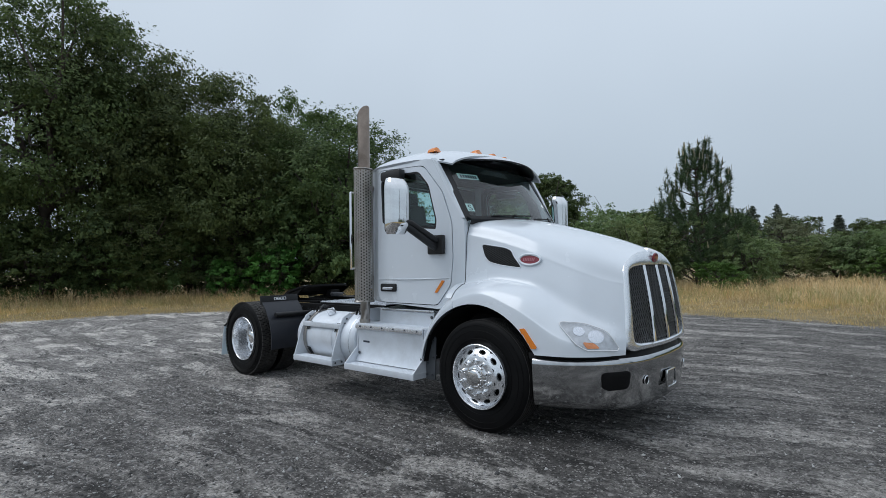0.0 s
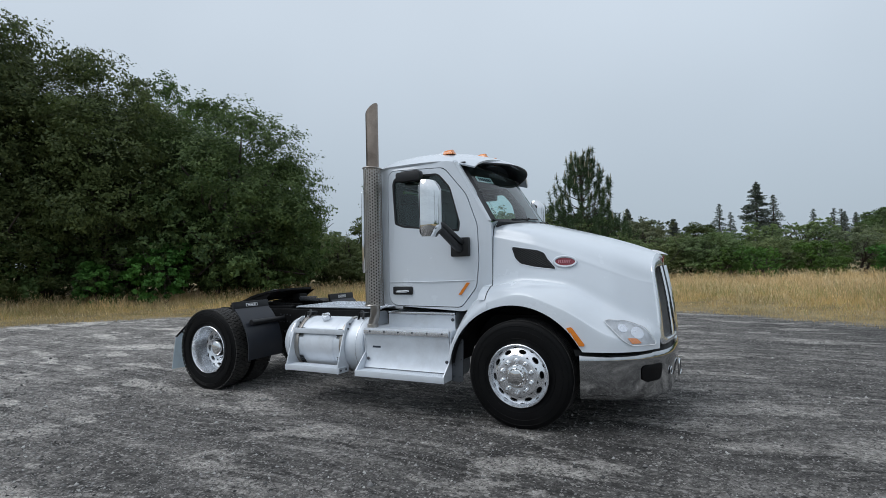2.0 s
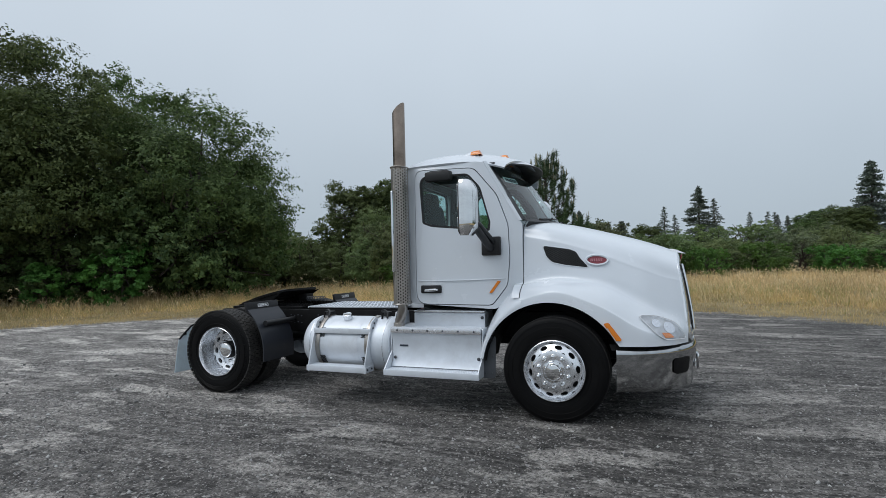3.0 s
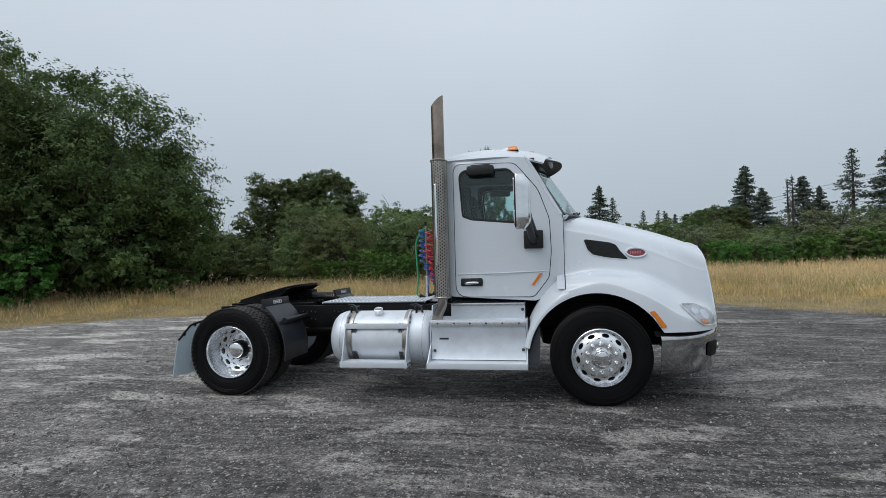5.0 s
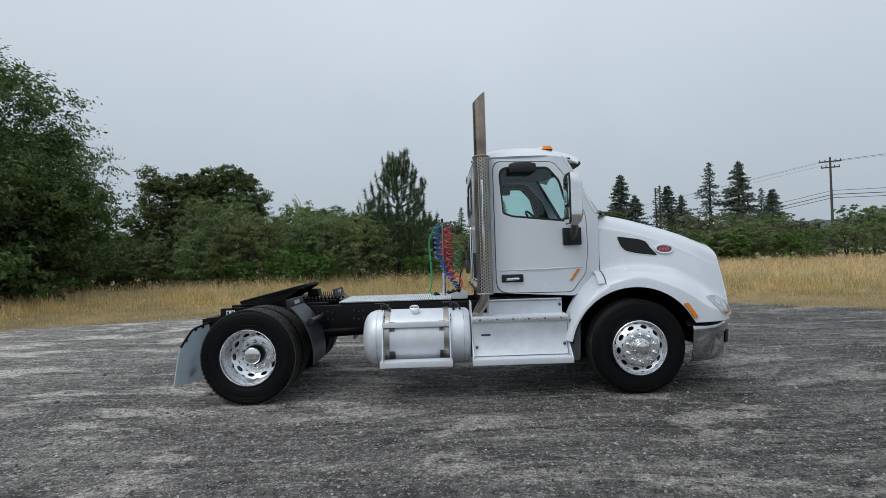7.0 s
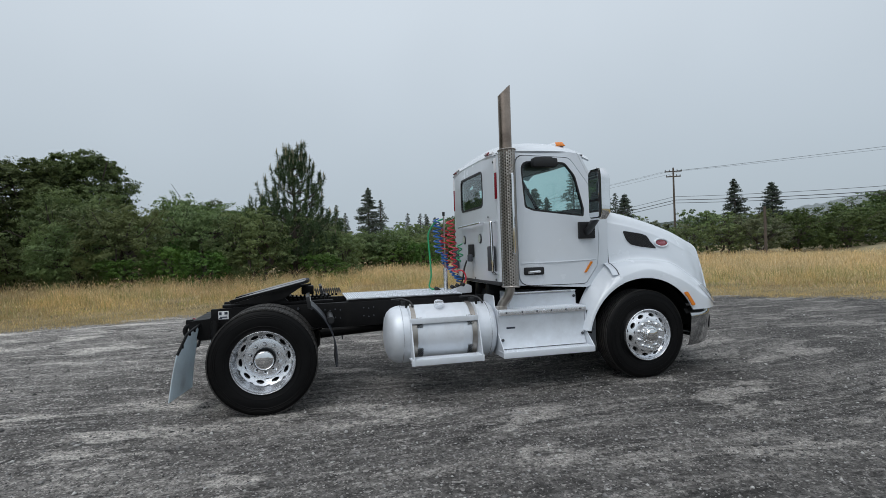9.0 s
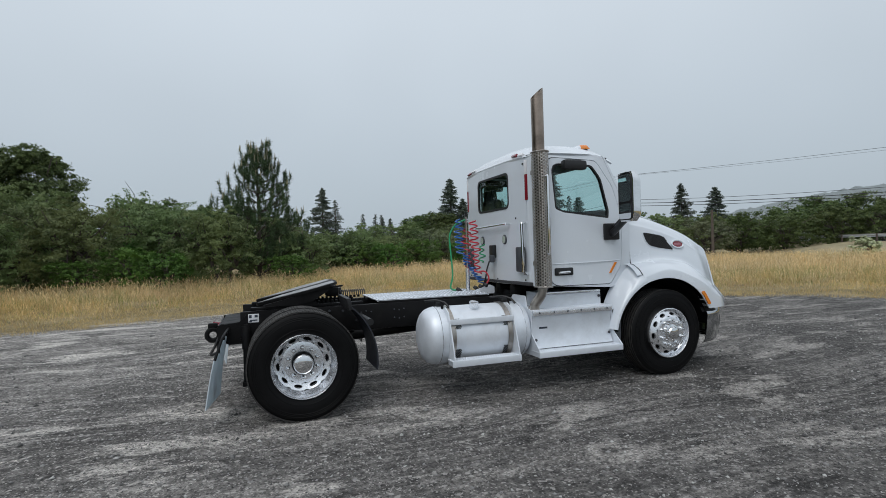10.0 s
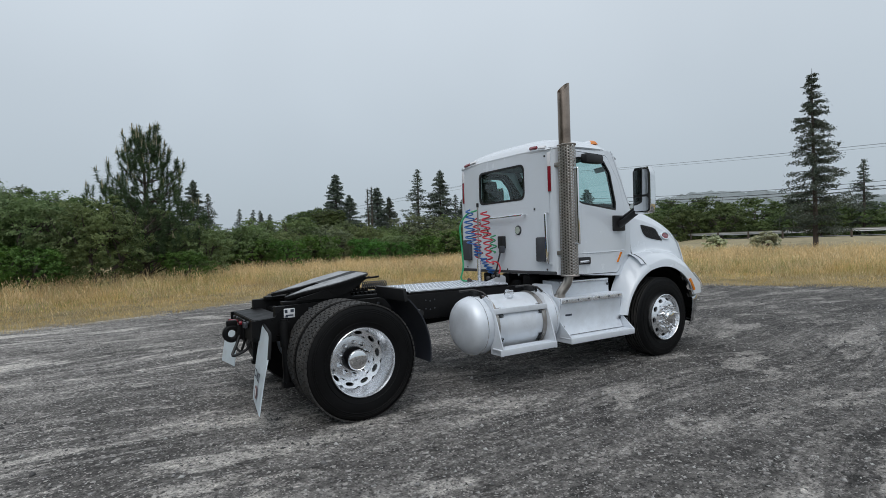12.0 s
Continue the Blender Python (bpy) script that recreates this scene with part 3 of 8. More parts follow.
def young_pine(name, height, spread, seed, label):
    """A young pine: an open cone of rising branches, each ending in upright needle brushes with pale candles."""
    r = np.random.default_rng(seed)
    root = tagged(new(name), label, "tree")
    limbs = [tapered([(0, 0, -0.2), (0.05, 0.02, height * 0.5), (0, 0, height * 0.97)], [0.13, 0.085, 0.02], 8)]
    brushes, candles = [], []

    def shoot(p, q, thick):
        brushes.append((np.array(p, float), np.array(q, float), thick))

    def candle(p, n, tall):
        for k in range(n):
            o = np.array(p) + r.normal(0, 0.05, 3) * [1, 1, 0.3]
            candles.append(tapered([o, o + [r.normal(0, 0.02), r.normal(0, 0.02), tall * r.uniform(0.6, 1.1)]], [0.02, 0.008], 5))

    shoot((0, 0, height * 0.86), (0, 0, height), 1.0)
    candle((0, 0, height * 0.95), 5, 0.55)
    z, whorl = 0.35, 0
    while z < height * 0.95:
        k = z / height
        reach = spread * (1 - k) ** 0.82 * (0.9 if k < 0.15 else 1.0) + 0.20
        for q in range(8 if k < 0.5 else 6):
            a = q * 0.9 + whorl * 0.4 + r.normal(0, 0.2)
            ln = reach * r.uniform(0.62, 1.06)
            out = np.array([math.cos(a), math.sin(a), 0.0])
            base_p = np.array([0, 0, z])
            elbow = base_p + out * ln * 0.6 + [0, 0, ln * 0.22]
            tip = base_p + out * ln + [0, 0, ln * r.uniform(0.45, 0.62)]
            limbs.append(tapered([base_p, elbow, tip], [0.032, 0.022, 0.01], 5))
            top = tip + out * 0.10 + [0, 0, r.uniform(0.40, 0.62)]
            shoot(elbow + (tip - elbow) * 0.3, tip, 0.9)
            shoot(tip, top, 0.9)
            if k > 0.45 or r.random() < 0.35:
                candle(top - [0, 0, 0.08], 2 if k < 0.7 else 3, 0.34)
            for s in range(1 + int(ln * 2.0)):
                u = r.uniform(0.30, 1.0)
                p = base_p + (elbow - base_p) * min(1, u / 0.6) + (tip - elbow) * max(0, (u - 0.6) / 0.4)
                side = np.array([-out[1], out[0], 0]) * r.choice([-1, 1]) * r.uniform(0.2, 0.55) * (0.4 + 0.3 * ln)
                e = p + side + out * 0.12 + [0, 0, r.uniform(0.08, 0.25)]
                limbs.append(tapered([p, e], [0.012, 0.007], 4))
                t2 = e + side * 0.15 + [0, 0, r.uniform(0.30, 0.55)]
                shoot(e, t2, 0.85)
                if k > 0.55 and r.random() < 0.5:
                    candle(t2 - [0, 0, 0.06], 1, 0.28)
        z += 0.46 * r.uniform(0.85, 1.15)
        whorl += 1
    v, f = join(limbs)
    me = mesh_from("trunk", v, f, True)
    me.materials.append(M_bark)
    new("trunk", me).parent = root
    v, f = join(candles)
    me = mesh_from("candles", v, f, True)
    me.materials.append(M_candle)
    tagged(new("candles", me), kind="stuff").parent = root
    a, b = np.array([s[0] for s in brushes]), np.array([s[1] for s in brushes])
    per = 105
    u = r.uniform(0, 1.0, (len(a), per, 1))
    o = a[:, None] + (b - a)[:, None] * u
    d = unit(len(a) * per, r).reshape(len(a), per, 3) * 1.0 + 0.62 * ((b - a) / np.linalg.norm(b - a, axis=1, keepdims=True))[:, None]
    d /= np.linalg.norm(d, axis=2, keepdims=True)
    o, d = o.reshape(-1, 3), d.reshape(-1, 3)
    ln = r.uniform(0.14, 0.27, (len(o), 1))
    side = np.cross(d, unit(len(o), r)) * 0.013
    v = np.stack([o - side, o + side, o + d * ln], axis=1).reshape(-1, 3)
    me = mesh_from("crown", v, np.arange(len(v)).reshape(-1, 3))
    me.materials.append(M_needle)
    new("crown", me).parent = root
    return root


def put(ob, x, y, turn=0.0, scale=1.0, tall=1.0, label=""):
    ob.matrix_basis = Matrix.Translation((x, y, ground_height(x, y))) @ Matrix.Rotation(turn, 4, "Z") @ Matrix.Diagonal((scale, scale, scale * tall, 1))
    if label:
        tagged(ob, label)
    return ob


def again(ob, x, y, turn, scale=1.0, tall=1.0, label=""):
    c = copy_thing(ob, Matrix.Identity(4))
    return put(c, x, y, turn, scale, tall, label)


OAK = "dense dark green live oak at the edge of the lot"
oak_a = broadleaf("oak_tree", 10.5, 4.4, 76000, 11, M_oak, OAK, leaf=0.088, lobes=64)
oak_b = broadleaf("oak_tree", 12.5, 5.2, 72000, 12, M_oak, OAK, leaf=0.095, lobes=74)
oak_c = broadleaf("oak_tree", 9.0, 4.0, 50000, 13, M_oak, OAK, leaf=0.088, lobes=56)
put(oak_a, -19.0, 12.6, 0.4, 1.03, 0.94)
put(oak_b, -26.5, 8.0, 1.2)
put(oak_c, -23.0, 17.0, 2.0)
for x, y, a, s, h, ob in ((-23.0, 9.0, 2.5, 1.0, 1.06, oak_a), (-27.5, 2.0, 4.4, 1.06, 1.12, oak_b), (-31.0, -4.0, 0.3, 1.08, 1.2, oak_b),
                          (-27.0, 14.5, 3.3, 1.1, 1.1, oak_a),
                          (-35.0, -10.0, 1.9, 1.15, 1.15, oak_a), (-27.5, 20.5, 1.1, 0.95, 0.95, oak_c), (-24.5, 5.0, 0.9, 0.75, 0.8, oak_c), (-28.2, 5.0, 1.7, 1.15, 1.28, oak_a)):
    again(ob, x, y, a, s, h)
for ob in [o for o in scene.objects if o.name.startswith("oak_tree")]:
    tagged(ob, group="oaks along the lot")

under = broadleaf("undergrowth", 3.4, 2.5, 10500, 33, M_oak, "dark shady undergrowth below the oaks", "shrub", leaf=0.085, low=0.03, lobes=30, stems=2)
put(under, -22.0, 9.0)
r_under = np.random.default_rng(34)
again(under, -18.6, 11.6, 0.7, 1.45, 1.05)
again(under, -17.9, 13.6, 2.7, 1.3, 1.1)
for x, y in ((-20.2, 11.8), (-24.3, 6.6), (-26.6, 4.3), (-28.3, 1.3), (-30.3, -1.6), (-32.2, -4.8), (-34, -8.5), (-20.5, 14.6), (-21.5, 17.0), (-26, 9.5), (-30, 5), (-23.5, 12.5), (-24.5, 19.5), (-24.6, 3.6), (-25.6, 1.0), (-27.0, -1.0)):
    again(under, x, y, r_under.uniform(0, 6.28), r_under.uniform(0.85, 1.2), r_under.uniform(0.9, 1.15))
sap = broadleaf("sapling", 2.6, 1.5, 8000, 31, M_bright, "bright green young maple sapling under the oaks", "shrub", leaf=0.10, lobes=14, low=0.1)
put(sap, -19.2, 8.7, 0.0, 1.0)
again(sap, -21.4, 7.4, 1.7, 0.8, 0.9)
bush = broadleaf("brush_tree", 5.0, 2.6, 21000, 21, M_brush, "green bushy tree in the brush behind the field", "tree", leaf=0.078, low=0.04, lobes=60, stems=2)
bush_b = broadleaf("brush_tree", 4.0, 2.4, 18000, 22, M_brush, "green bushy tree in the brush behind the field", "tree", leaf=0.075, low=0.04, lobes=52, stems=2)
bush_c = broadleaf("bright_shrub", 3.0, 2.0, 11000, 23, M_bright, "bright green leafy shrub at the field's far edge", "shrub", leaf=0.075, low=0.05, lobes=26, stems=2)
tree_b = broadleaf("tall_oak_tree", 9.2, 3.2, 66000, 24, M_oak, "tall rounded dark green tree behind the brush", "tree", leaf=0.105, lobes=82)
far_bush = broadleaf("brush_tree", 5.0, 2.8, 8200, 25, M_brush, "green bushy tree in the brush behind the field", "tree", leaf=0.105, low=0.04, lobes=48, stems=2)
far_dark = broadleaf("brush_tree", 5.0, 2.6, 8200, 26, M_oak, "dark evergreen bushy tree in the brush behind the field", "tree", leaf=0.105, low=0.04, lobes=40, stems=2)
far_olive = broadleaf("brush_tree", 5.0, 3.0, 8200, 27, M_olive, "grey-olive bushy tree in the brush behind the field", "tree", leaf=0.10, low=0.04, lobes=44, stems=2)
put(far_bush, 30.0, 62.0)
put(far_dark, 24.0, 57.0, 0.4, 0.8)
put(far_olive, 19.0, 54.0, 1.4, 0.75)
put(tree_b, -17.2, 31.0, 0.0, 0.95, 1.0)
again(tree_b, -19.5, 27.3, 2.1, 0.9, 0.93)
again(tree_b, -11.3, 34.5, 4.1, 0.78, 0.78)
put(bush, -12.2, 20.6, 0.3, 0.86, 1.0)
put(bush_b, -8.5, 27.5)
put(bush_c, -9.6, 19.6, 0.3, 0.72, 0.9)
again(bush, -6.3, 20.7, 1.0, 0.8, 0.98)
again(bush_b, -10.6, 26.0, 2.0, 1.15, 1.1)
again(bush, -15.4, 24.5, 2.6, 1.0, 1.1)
again(bush_b, -14.2, 21.5, 5.0, 0.9, 0.95)
again(bush_b, -2.4, 22.4, 3.0, 0.72, 1.0)
again(bush, -8.2, 23.6, 4.4, 0.9, 1.0)
again(bush_c, -3.0, 20.6, 0.5, 0.6, 0.8)
again(bush_c, -11.4, 19.0, 1.5, 0.6, 0.8)
for x, y, a, size, tall in ((4.2, 30.0, 0.9, 0.62, 1.1), (11.8, 32.7, 2.1, 0.6, 1.0), (16.1, 34.0, 3.3, 0.66, 1.0), (7.9, 32.2, 4.0, 0.5, 0.9), (-8.4, 19.2, 5.1, 0.62, 0.95)):
    again(bush_c, x, y, a, size, tall)
for x, y, a, size, tall in ((13.1, 42.7, 0.6, 0.85, 1.15), (6.0, 38.1, 2.4, 0.8, 0.95), (18.5, 44.0, 1.2, 0.9, 0.9)):
    again(bush_b, x, y, a, size, tall)

pine = young_pine("pine_tree", 6.85, 2.95, 41, "young bushy pine with pale upright shoots")
put(pine, -4.5, 22.9)

redwood = conifer("redwood_tree", 15.0, 3.5, 51, "tall dark green conifer standing beyond the brush")
thin_fir = conifer("thin_conifer", 15.0, 3.3, 52, "sparse tall conifer with bare branches beyond the brush", thin=True, bare=0.05, tier=0.5)
snag = conifer("bare_conifer", 15.0, 1.1, 54, "nearly bare dead conifer trunk beyond the brush", thin=True, bare=0.25, tier=0.7, density=0.3)
full_fir = conifer("redwood_tree", 13.0, 3.6, 53, "broad dark green conifer standing beyond the brush", bare=0.08, density=1.25)


def polar(bearing, dist):
    """A place seen from the middle of the walk, by its bearing (degrees, anticlockwise from x) and distance."""
    return -1.5 + dist * math.cos(radians(bearing)), -6.0 + dist * math.sin(radians(bearing))


def brush_ring():
    """Two uneven rows of bushy trees behind the field, as high as the skyline there."""
    r = np.random.default_rng(5)
    knots_b = (10, 20, 30, 40, 50, 60, 70, 80, 90, 100, 110, 125, 135)
    knots_d = (74, 74, 72, 68, 58, 50, 46, 43, 38, 35, 35, 36, 38)
    knots_e = (4.2, 4.4, 4.4, 4.2, 3.9, 3.4, 3.3, 3.6, 4.0, 4.8, 5.2, 5.6, 6.5)
    for row, (dd, ee, step) in enumerate(((0.0, 0.72, 3.2), (7.0, 1.0, 3.4))):
        b = 11.0
        while b < 131:
            dist = np.interp(b, knots_b, knots_d) + dd + r.normal(0, 1.4)
            if row == 0 and (104 < b < 116 or 96 < b < 101):
                b += step
                continue
            tall = 1.45 + dist * math.tan(radians(np.interp(b, knots_b, knots_e) * ee * r.uniform(0.5, 1.12)))
            src, h = (under, 3.4) if b < 43 else ((far_bush, far_dark, far_olive)[r.integers(0, 3)], 5.0) if dist > 47 or row else ((bush, 5.0), (bush_b, 4.0))[r.integers(0, 2)]
            x, y = polar(b, dist)
            s = tall / h
            wide = r.uniform(0.95, 1.3) * max(s, 0.85)
            again(src, x, y, r.uniform(0, 6.28), wide, tall / h / wide)
            b += step * r.uniform(0.75, 1.2)
    for b, dist, s in ((61, 47, 0.9), (64.5, 44, 0.75), (72, 42, 0.7), (77, 41, 0.8), (84, 38, 0.75), (94, 33, 0.9), (105, 32, 0.85), (68, 42, 0.55), (56, 47, 0.85)):
        x, y = polar(b, dist)
        again(bush_c, x, y, r.uniform(0, 6.28), s, 1.0)


brush_ring()
far_hazel = broadleaf("blossom_shrub", 2.2, 1.7, 6500, 61, M_flower, "rounded shrub with pale cream blossom by the road", "shrub", leaf=0.14, low=0.05, lobes=14, stems=2)
put(far_hazel, *polar(33.8, 47), 0.0, 0.66)
again(far_hazel, *polar(29.4, 46), 1.3, 0.72)
for ob in [o for o in scene.objects if o.name.startswith("brush_tree")]:
    tagged(ob, group="brush behind the field")

FAR_TREES = (  # kind, place and height
    (redwood, 11.8, 138.6, 19.4), (thin_fir, 15.2, 138.2, 15.9), (full_fir, -13.0, 84.4, 9.9), (thin_fir, 23.3, 141.8, 12.4), (thin_fir, 28.4, 140.7, 11.9),
    (thin_fir, 30.9, 140.1, 11.0), (full_fir, 35.5, 103.0, 17.3), (full_fir, 37.4, 100.1, 12.6), (full_fir, 45.8, 104.1, 14.9), (redwood, 46.9, 100.2, 12.5),
    (thin_fir, 38.7, 72.9, 14.3), (redwood, 42.5, 71.8, 14.4), (thin_fir, 47.5, 74.5, 10.4), (thin_fir, 65.0, 19.1, 9.4), (thin_fir, 4.4, 164.1, 17.0),
    (thin_fir, 7.2, 164.0, 14.4), (redwood, -9.1, 183.9, 14.8), (thin_fir, 28.4, 148.8, 12.7), (thin_fir, 30.4, 148.4, 11.8), (thin_fir, 32.5, 148.0, 11.1),
    (redwood, -14.0, 113.9, 12.7))
FAR_TREES += (
    (snag, 41.2, 97.1, 14.3), (snag, 41.3, 99.3, 14.0), (full_fir, 46.0, 69.4, 9.7), (redwood, 52.4, 53.4, 10.0),
    (full_fir, 58.3, 53.1, 9.5), (thin_fir, -10.1, 144.5, 11.8), (full_fir, -7.6, 164.8, 13.4), (tree_b, 22.9, 86.6, 7.0), (tree_b, 25.9, 89.0, 8.8),
    (tree_b, 26.2, 82.7, 8.5), (tree_b, -0.4, 114.1, 9.0), (tree_b, -10.0, 104.3, 9.2), (tree_b, 24.9, 95.1, 8.6), (tree_b, -14.0, 69.3, 8.2))
OWN_HEIGHT = {redwood: 15.0, thin_fir: 15.0, full_fir: 13.0, snag: 15.0, tree_b: 9.2}
stood = {tree_b}
for k, (src, x, y, tall) in enumerate(FAR_TREES):
    size = tall / OWN_HEIGHT[src]
    if src in stood:
        again(src, x, y, k * 1.7, size * (1.25, 1.4, 1.32)[k % 3], (0.8, 0.714, 0.757)[k % 3])
    else:
        put(src, x, y, k * 1.7, size * 1.35, 0.74)
        stood.add(src)
big_fir = conifer("redwood_tree", 15.3, 3.4, 57, "very tall redwood with ragged drooping branches by the road", bare=0.1, tier=0.5, density=2.0, leaf=0.085)
put(big_fir, -5.91 + 55 * math.cos(radians(22.4)), -5.3 + 55 * math.sin(radians(22.4)))
for ob in [o for o in scene.objects if "conifer" in o.name or "redwood" in o.name]:
    tagged(ob, group="conifers beyond the brush")


# ---- hills, the haze painted into their base colour ----
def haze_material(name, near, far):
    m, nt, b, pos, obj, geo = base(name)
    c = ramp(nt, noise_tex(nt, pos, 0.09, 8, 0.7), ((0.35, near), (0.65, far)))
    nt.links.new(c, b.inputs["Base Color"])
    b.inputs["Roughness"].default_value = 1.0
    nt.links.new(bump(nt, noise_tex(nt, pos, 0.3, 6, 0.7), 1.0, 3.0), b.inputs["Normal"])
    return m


def hill(name, b0, b1, dist, deep, crest, mat, label, seed):
    """A long ridge with a wooded, bumpy crest."""
    n, k = 160, 14
    verts, faces = [], []
    for i in range(n):
        u = i / (n - 1)
        b = b0 + (b1 - b0) * u
        env = crest(u)
        for j in range(k):
            v = j / (k - 1)
            x, y = polar(b, dist + deep * v)
            h = dist * math.tan(radians(env)) * math.sin(min(1.0, v * 1.6) * math.pi / 2)
            rough = noise.fractal(Vector((x * 0.05, y * 0.05, seed)), 0.8, 2.0, 6) * dist * 0.006 + abs(noise.noise(Vector((x * 0.22, y * 0.22, seed)))) * dist * 0.008
            verts.append((x, y, h + rough * min(1, v * 4) - 0.5))
    for i in range(n - 1):
        for j in range(k - 1):
            faces.append((i * k + j, (i + 1) * k + j, (i + 1) * k + j + 1, i * k + j + 1))
    me = mesh_from(name, verts, faces, True)
    me.materials.append(mat)
    tagged(new(name, me), label, "hill", kind="structure")


# no mist is built: pale grey-blue base colours stand in for it
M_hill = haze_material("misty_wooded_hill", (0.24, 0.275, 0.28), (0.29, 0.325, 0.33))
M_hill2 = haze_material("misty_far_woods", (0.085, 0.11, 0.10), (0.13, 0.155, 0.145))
hill("backdrop_hill", 5, 47, 420, 160, lambda u: np.interp(5 + 42 * u, (5, 15, 22, 27, 31, 35, 40, 47), (2.6, 3.5, 4.2, 5.1, 5.5, 5.1, 4.0, 2.6)), M_hill, "wooded hill with haze painted into its pale colour", 3)
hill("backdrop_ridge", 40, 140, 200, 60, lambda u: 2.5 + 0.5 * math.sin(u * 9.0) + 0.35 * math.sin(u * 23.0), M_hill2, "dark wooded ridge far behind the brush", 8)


# ---- grass ----
def grass(name, count, mat, label, zone, height, width, seed, clump=7, heads=0.0, fill=0.10):
    r = np.random.default_rng(seed)
    pts = []
    tries = 0
    while len(pts) < count // clump and tries < 90:
        tries += 1
        cand = np.column_stack([r.uniform(-42, 56, 30000), r.uniform(-12, 52, 30000)])
        dist = np.hypot(cand[:, 0] + 2, cand[:, 1] + 6)
        keep = r.random(30000) < np.minimum(1.0, (15.0 / dist) ** 1.6)
        for x, y in cand[keep]:
            d = lot_distance(x, y)
            if r.random() > fill + (-d - zone[0]) / 5.0:
                continue
            if zone[0] < -d < zone[1] + 3 * noise.noise(Vector((x * 0.5, y * 0.5, seed))) and noise.noise(Vector((x * 0.3, y * 0.3, seed + 4))) > zone[2]:
                if math.hypot(x + 2, y + 6) < np.interp(math.degrees(math.atan2(y + 6, x + 1.5)), (10, 38, 50, 70, 80, 90, 100, 125, 150, 180), (45, 47, 52, 44, 40, 35, 32, 28, 27, 30)):
                    pts.append((x, y))
                    if len(pts) >= count // clump:
                        break
    pts = np.array(pts)
    z = np.array([ground_height(x, y) for x, y in pts])
    o = np.repeat(np.column_stack([pts, z]), clump, axis=0) + np.column_stack([r.normal(0, 0.13, (len(pts) * clump, 2)), np.zeros(len(pts) * clump)])
    n = len(o)
    dist = np.hypot(o[:, 0] + 2, o[:, 1] + 6)
    edge = np.repeat(np.array([min(1.0, max(0.16, 0.16 + (-lot_distance(x, y) - 2.2) / 5.5)) for x, y in pts]), clump)
    tuft = np.repeat(r.uniform(0.62, 1.2, len(pts)), clump)
    h = r.uniform(height[0], height[1], n) * edge * tuft
    a = r.uniform(0, 6.28, n)
    lean = np.column_stack([np.cos(a), np.sin(a), np.zeros(n)]) * (h * r.uniform(0.05, 0.95, n))[:, None]
    w = (width * np.maximum(1, dist / 15))[:, None] * np.column_stack([np.cos(a + 1.3), np.sin(a + 1.3), np.zeros(n)])
    up = np.column_stack([np.zeros(n), np.zeros(n), h])
    v = np.stack([o - w * 0.9, o + w * 0.9, o + lean + up + w * 0.3, o + lean + up - w * 0.3], axis=1).reshape(-1, 3)
    f = np.arange(4 * n).reshape(-1, 4)
    if heads:
        # a nodding seed head on the tallest stems
        k = np.nonzero(r.random(n) < heads)[0]
        t0 = (o + lean + up)[k]
        hl = (0.05 + 0.06 * r.random(len(k)))[:, None]
        dv = np.column_stack([np.cos(a[k]) * 0.7, np.sin(a[k]) * 0.7, np.full(len(k), 0.8)]) * hl
        hw = w[k] * 2.3
        hv = np.stack([t0 - dv * 0.4, t0 + dv * 0.2 + hw, t0 + dv, t0 + dv * 0.2 - hw], axis=1).reshape(-1, 3)
        f = np.concatenate([f, np.arange(4 * len(k)).reshape(-1, 4) + 4 * n])
        v = np.concatenate([v, hv])
    me = mesh_from(name, v, f)
    me.materials.append(mat)
    tagged(new(name, me), label, "grass", kind="stuff")


grass("dry_grass", 165000, M_straw, "tall dry straw-coloured grass with seed heads", (0.9, 60, -0.8), (0.22, 0.64), 0.0027, 71, heads=0.35)
grass("green_grass", 60000, M_greengrass, "short green and yellow weeds at the lot's edge", (0.5, 12, -0.35), (0.10, 0.36), 0.0045, 72)

grass("edge_stubble", 90000, M_stubble, "short rusty stubble and litter along the gravel's edge", (-0.5, 5.0, -0.55), (0.16, 0.50), 0.0040, 73, clump=9, fill=0.55)


# ---- modelling helpers ----
def part(name, bm, material, parent, label="", smooth=True, angle=35):
    """Links a bmesh as one mesh object under a thing or a part."""
    bmesh.ops.recalc_face_normals(bm, faces=bm.faces[:])
    if smooth:
        for e in bm.edges:
            if len(e.link_faces) == 2:
                e.smooth = e.calc_face_angle(0) < radians(angle)
        for f in bm.faces:
            f.smooth = True
    me = bpy.data.meshes.new(name)
    bm.to_mesh(me)
    bm.free()
    for m in (material if isinstance(material, (list, tuple)) else [material]):
        me.materials.append(m)
    ob = new(name, me)
    ob.parent = parent
    if label:
        tagged(ob, label)
    return ob


def share(ob, m, parent=None):
    """Another object on the same mesh, at the pose m in its parent."""
    c = new(ob.name.split(".")[0], ob.data)
    c.parent = parent or ob.parent
    c.matrix_basis = m
    return c


def box(c, s, bev=0.0, bm=None, m=None, seg=2):
    bm = bm or bmesh.new()
    r = bmesh.ops.create_cube(bm, size=1.0)
    vs = r["verts"]
    bmesh.ops.scale(bm, vec=s, verts=vs)
    if bev:
        es = list({e for v in vs for e in v.link_edges})
        rb = bmesh.ops.bevel(bm, geom=es, offset=bev, segments=seg, affect="EDGES", profile=0.6)
        vs = list({v for f in rb["faces"] for v in f.verts} | {v for v in vs if v.is_valid})
    mat = Matrix.Translation(c) @ (m or Matrix.Identity(4))
    bmesh.ops.transform(bm, matrix=mat, verts=vs)
    return bm


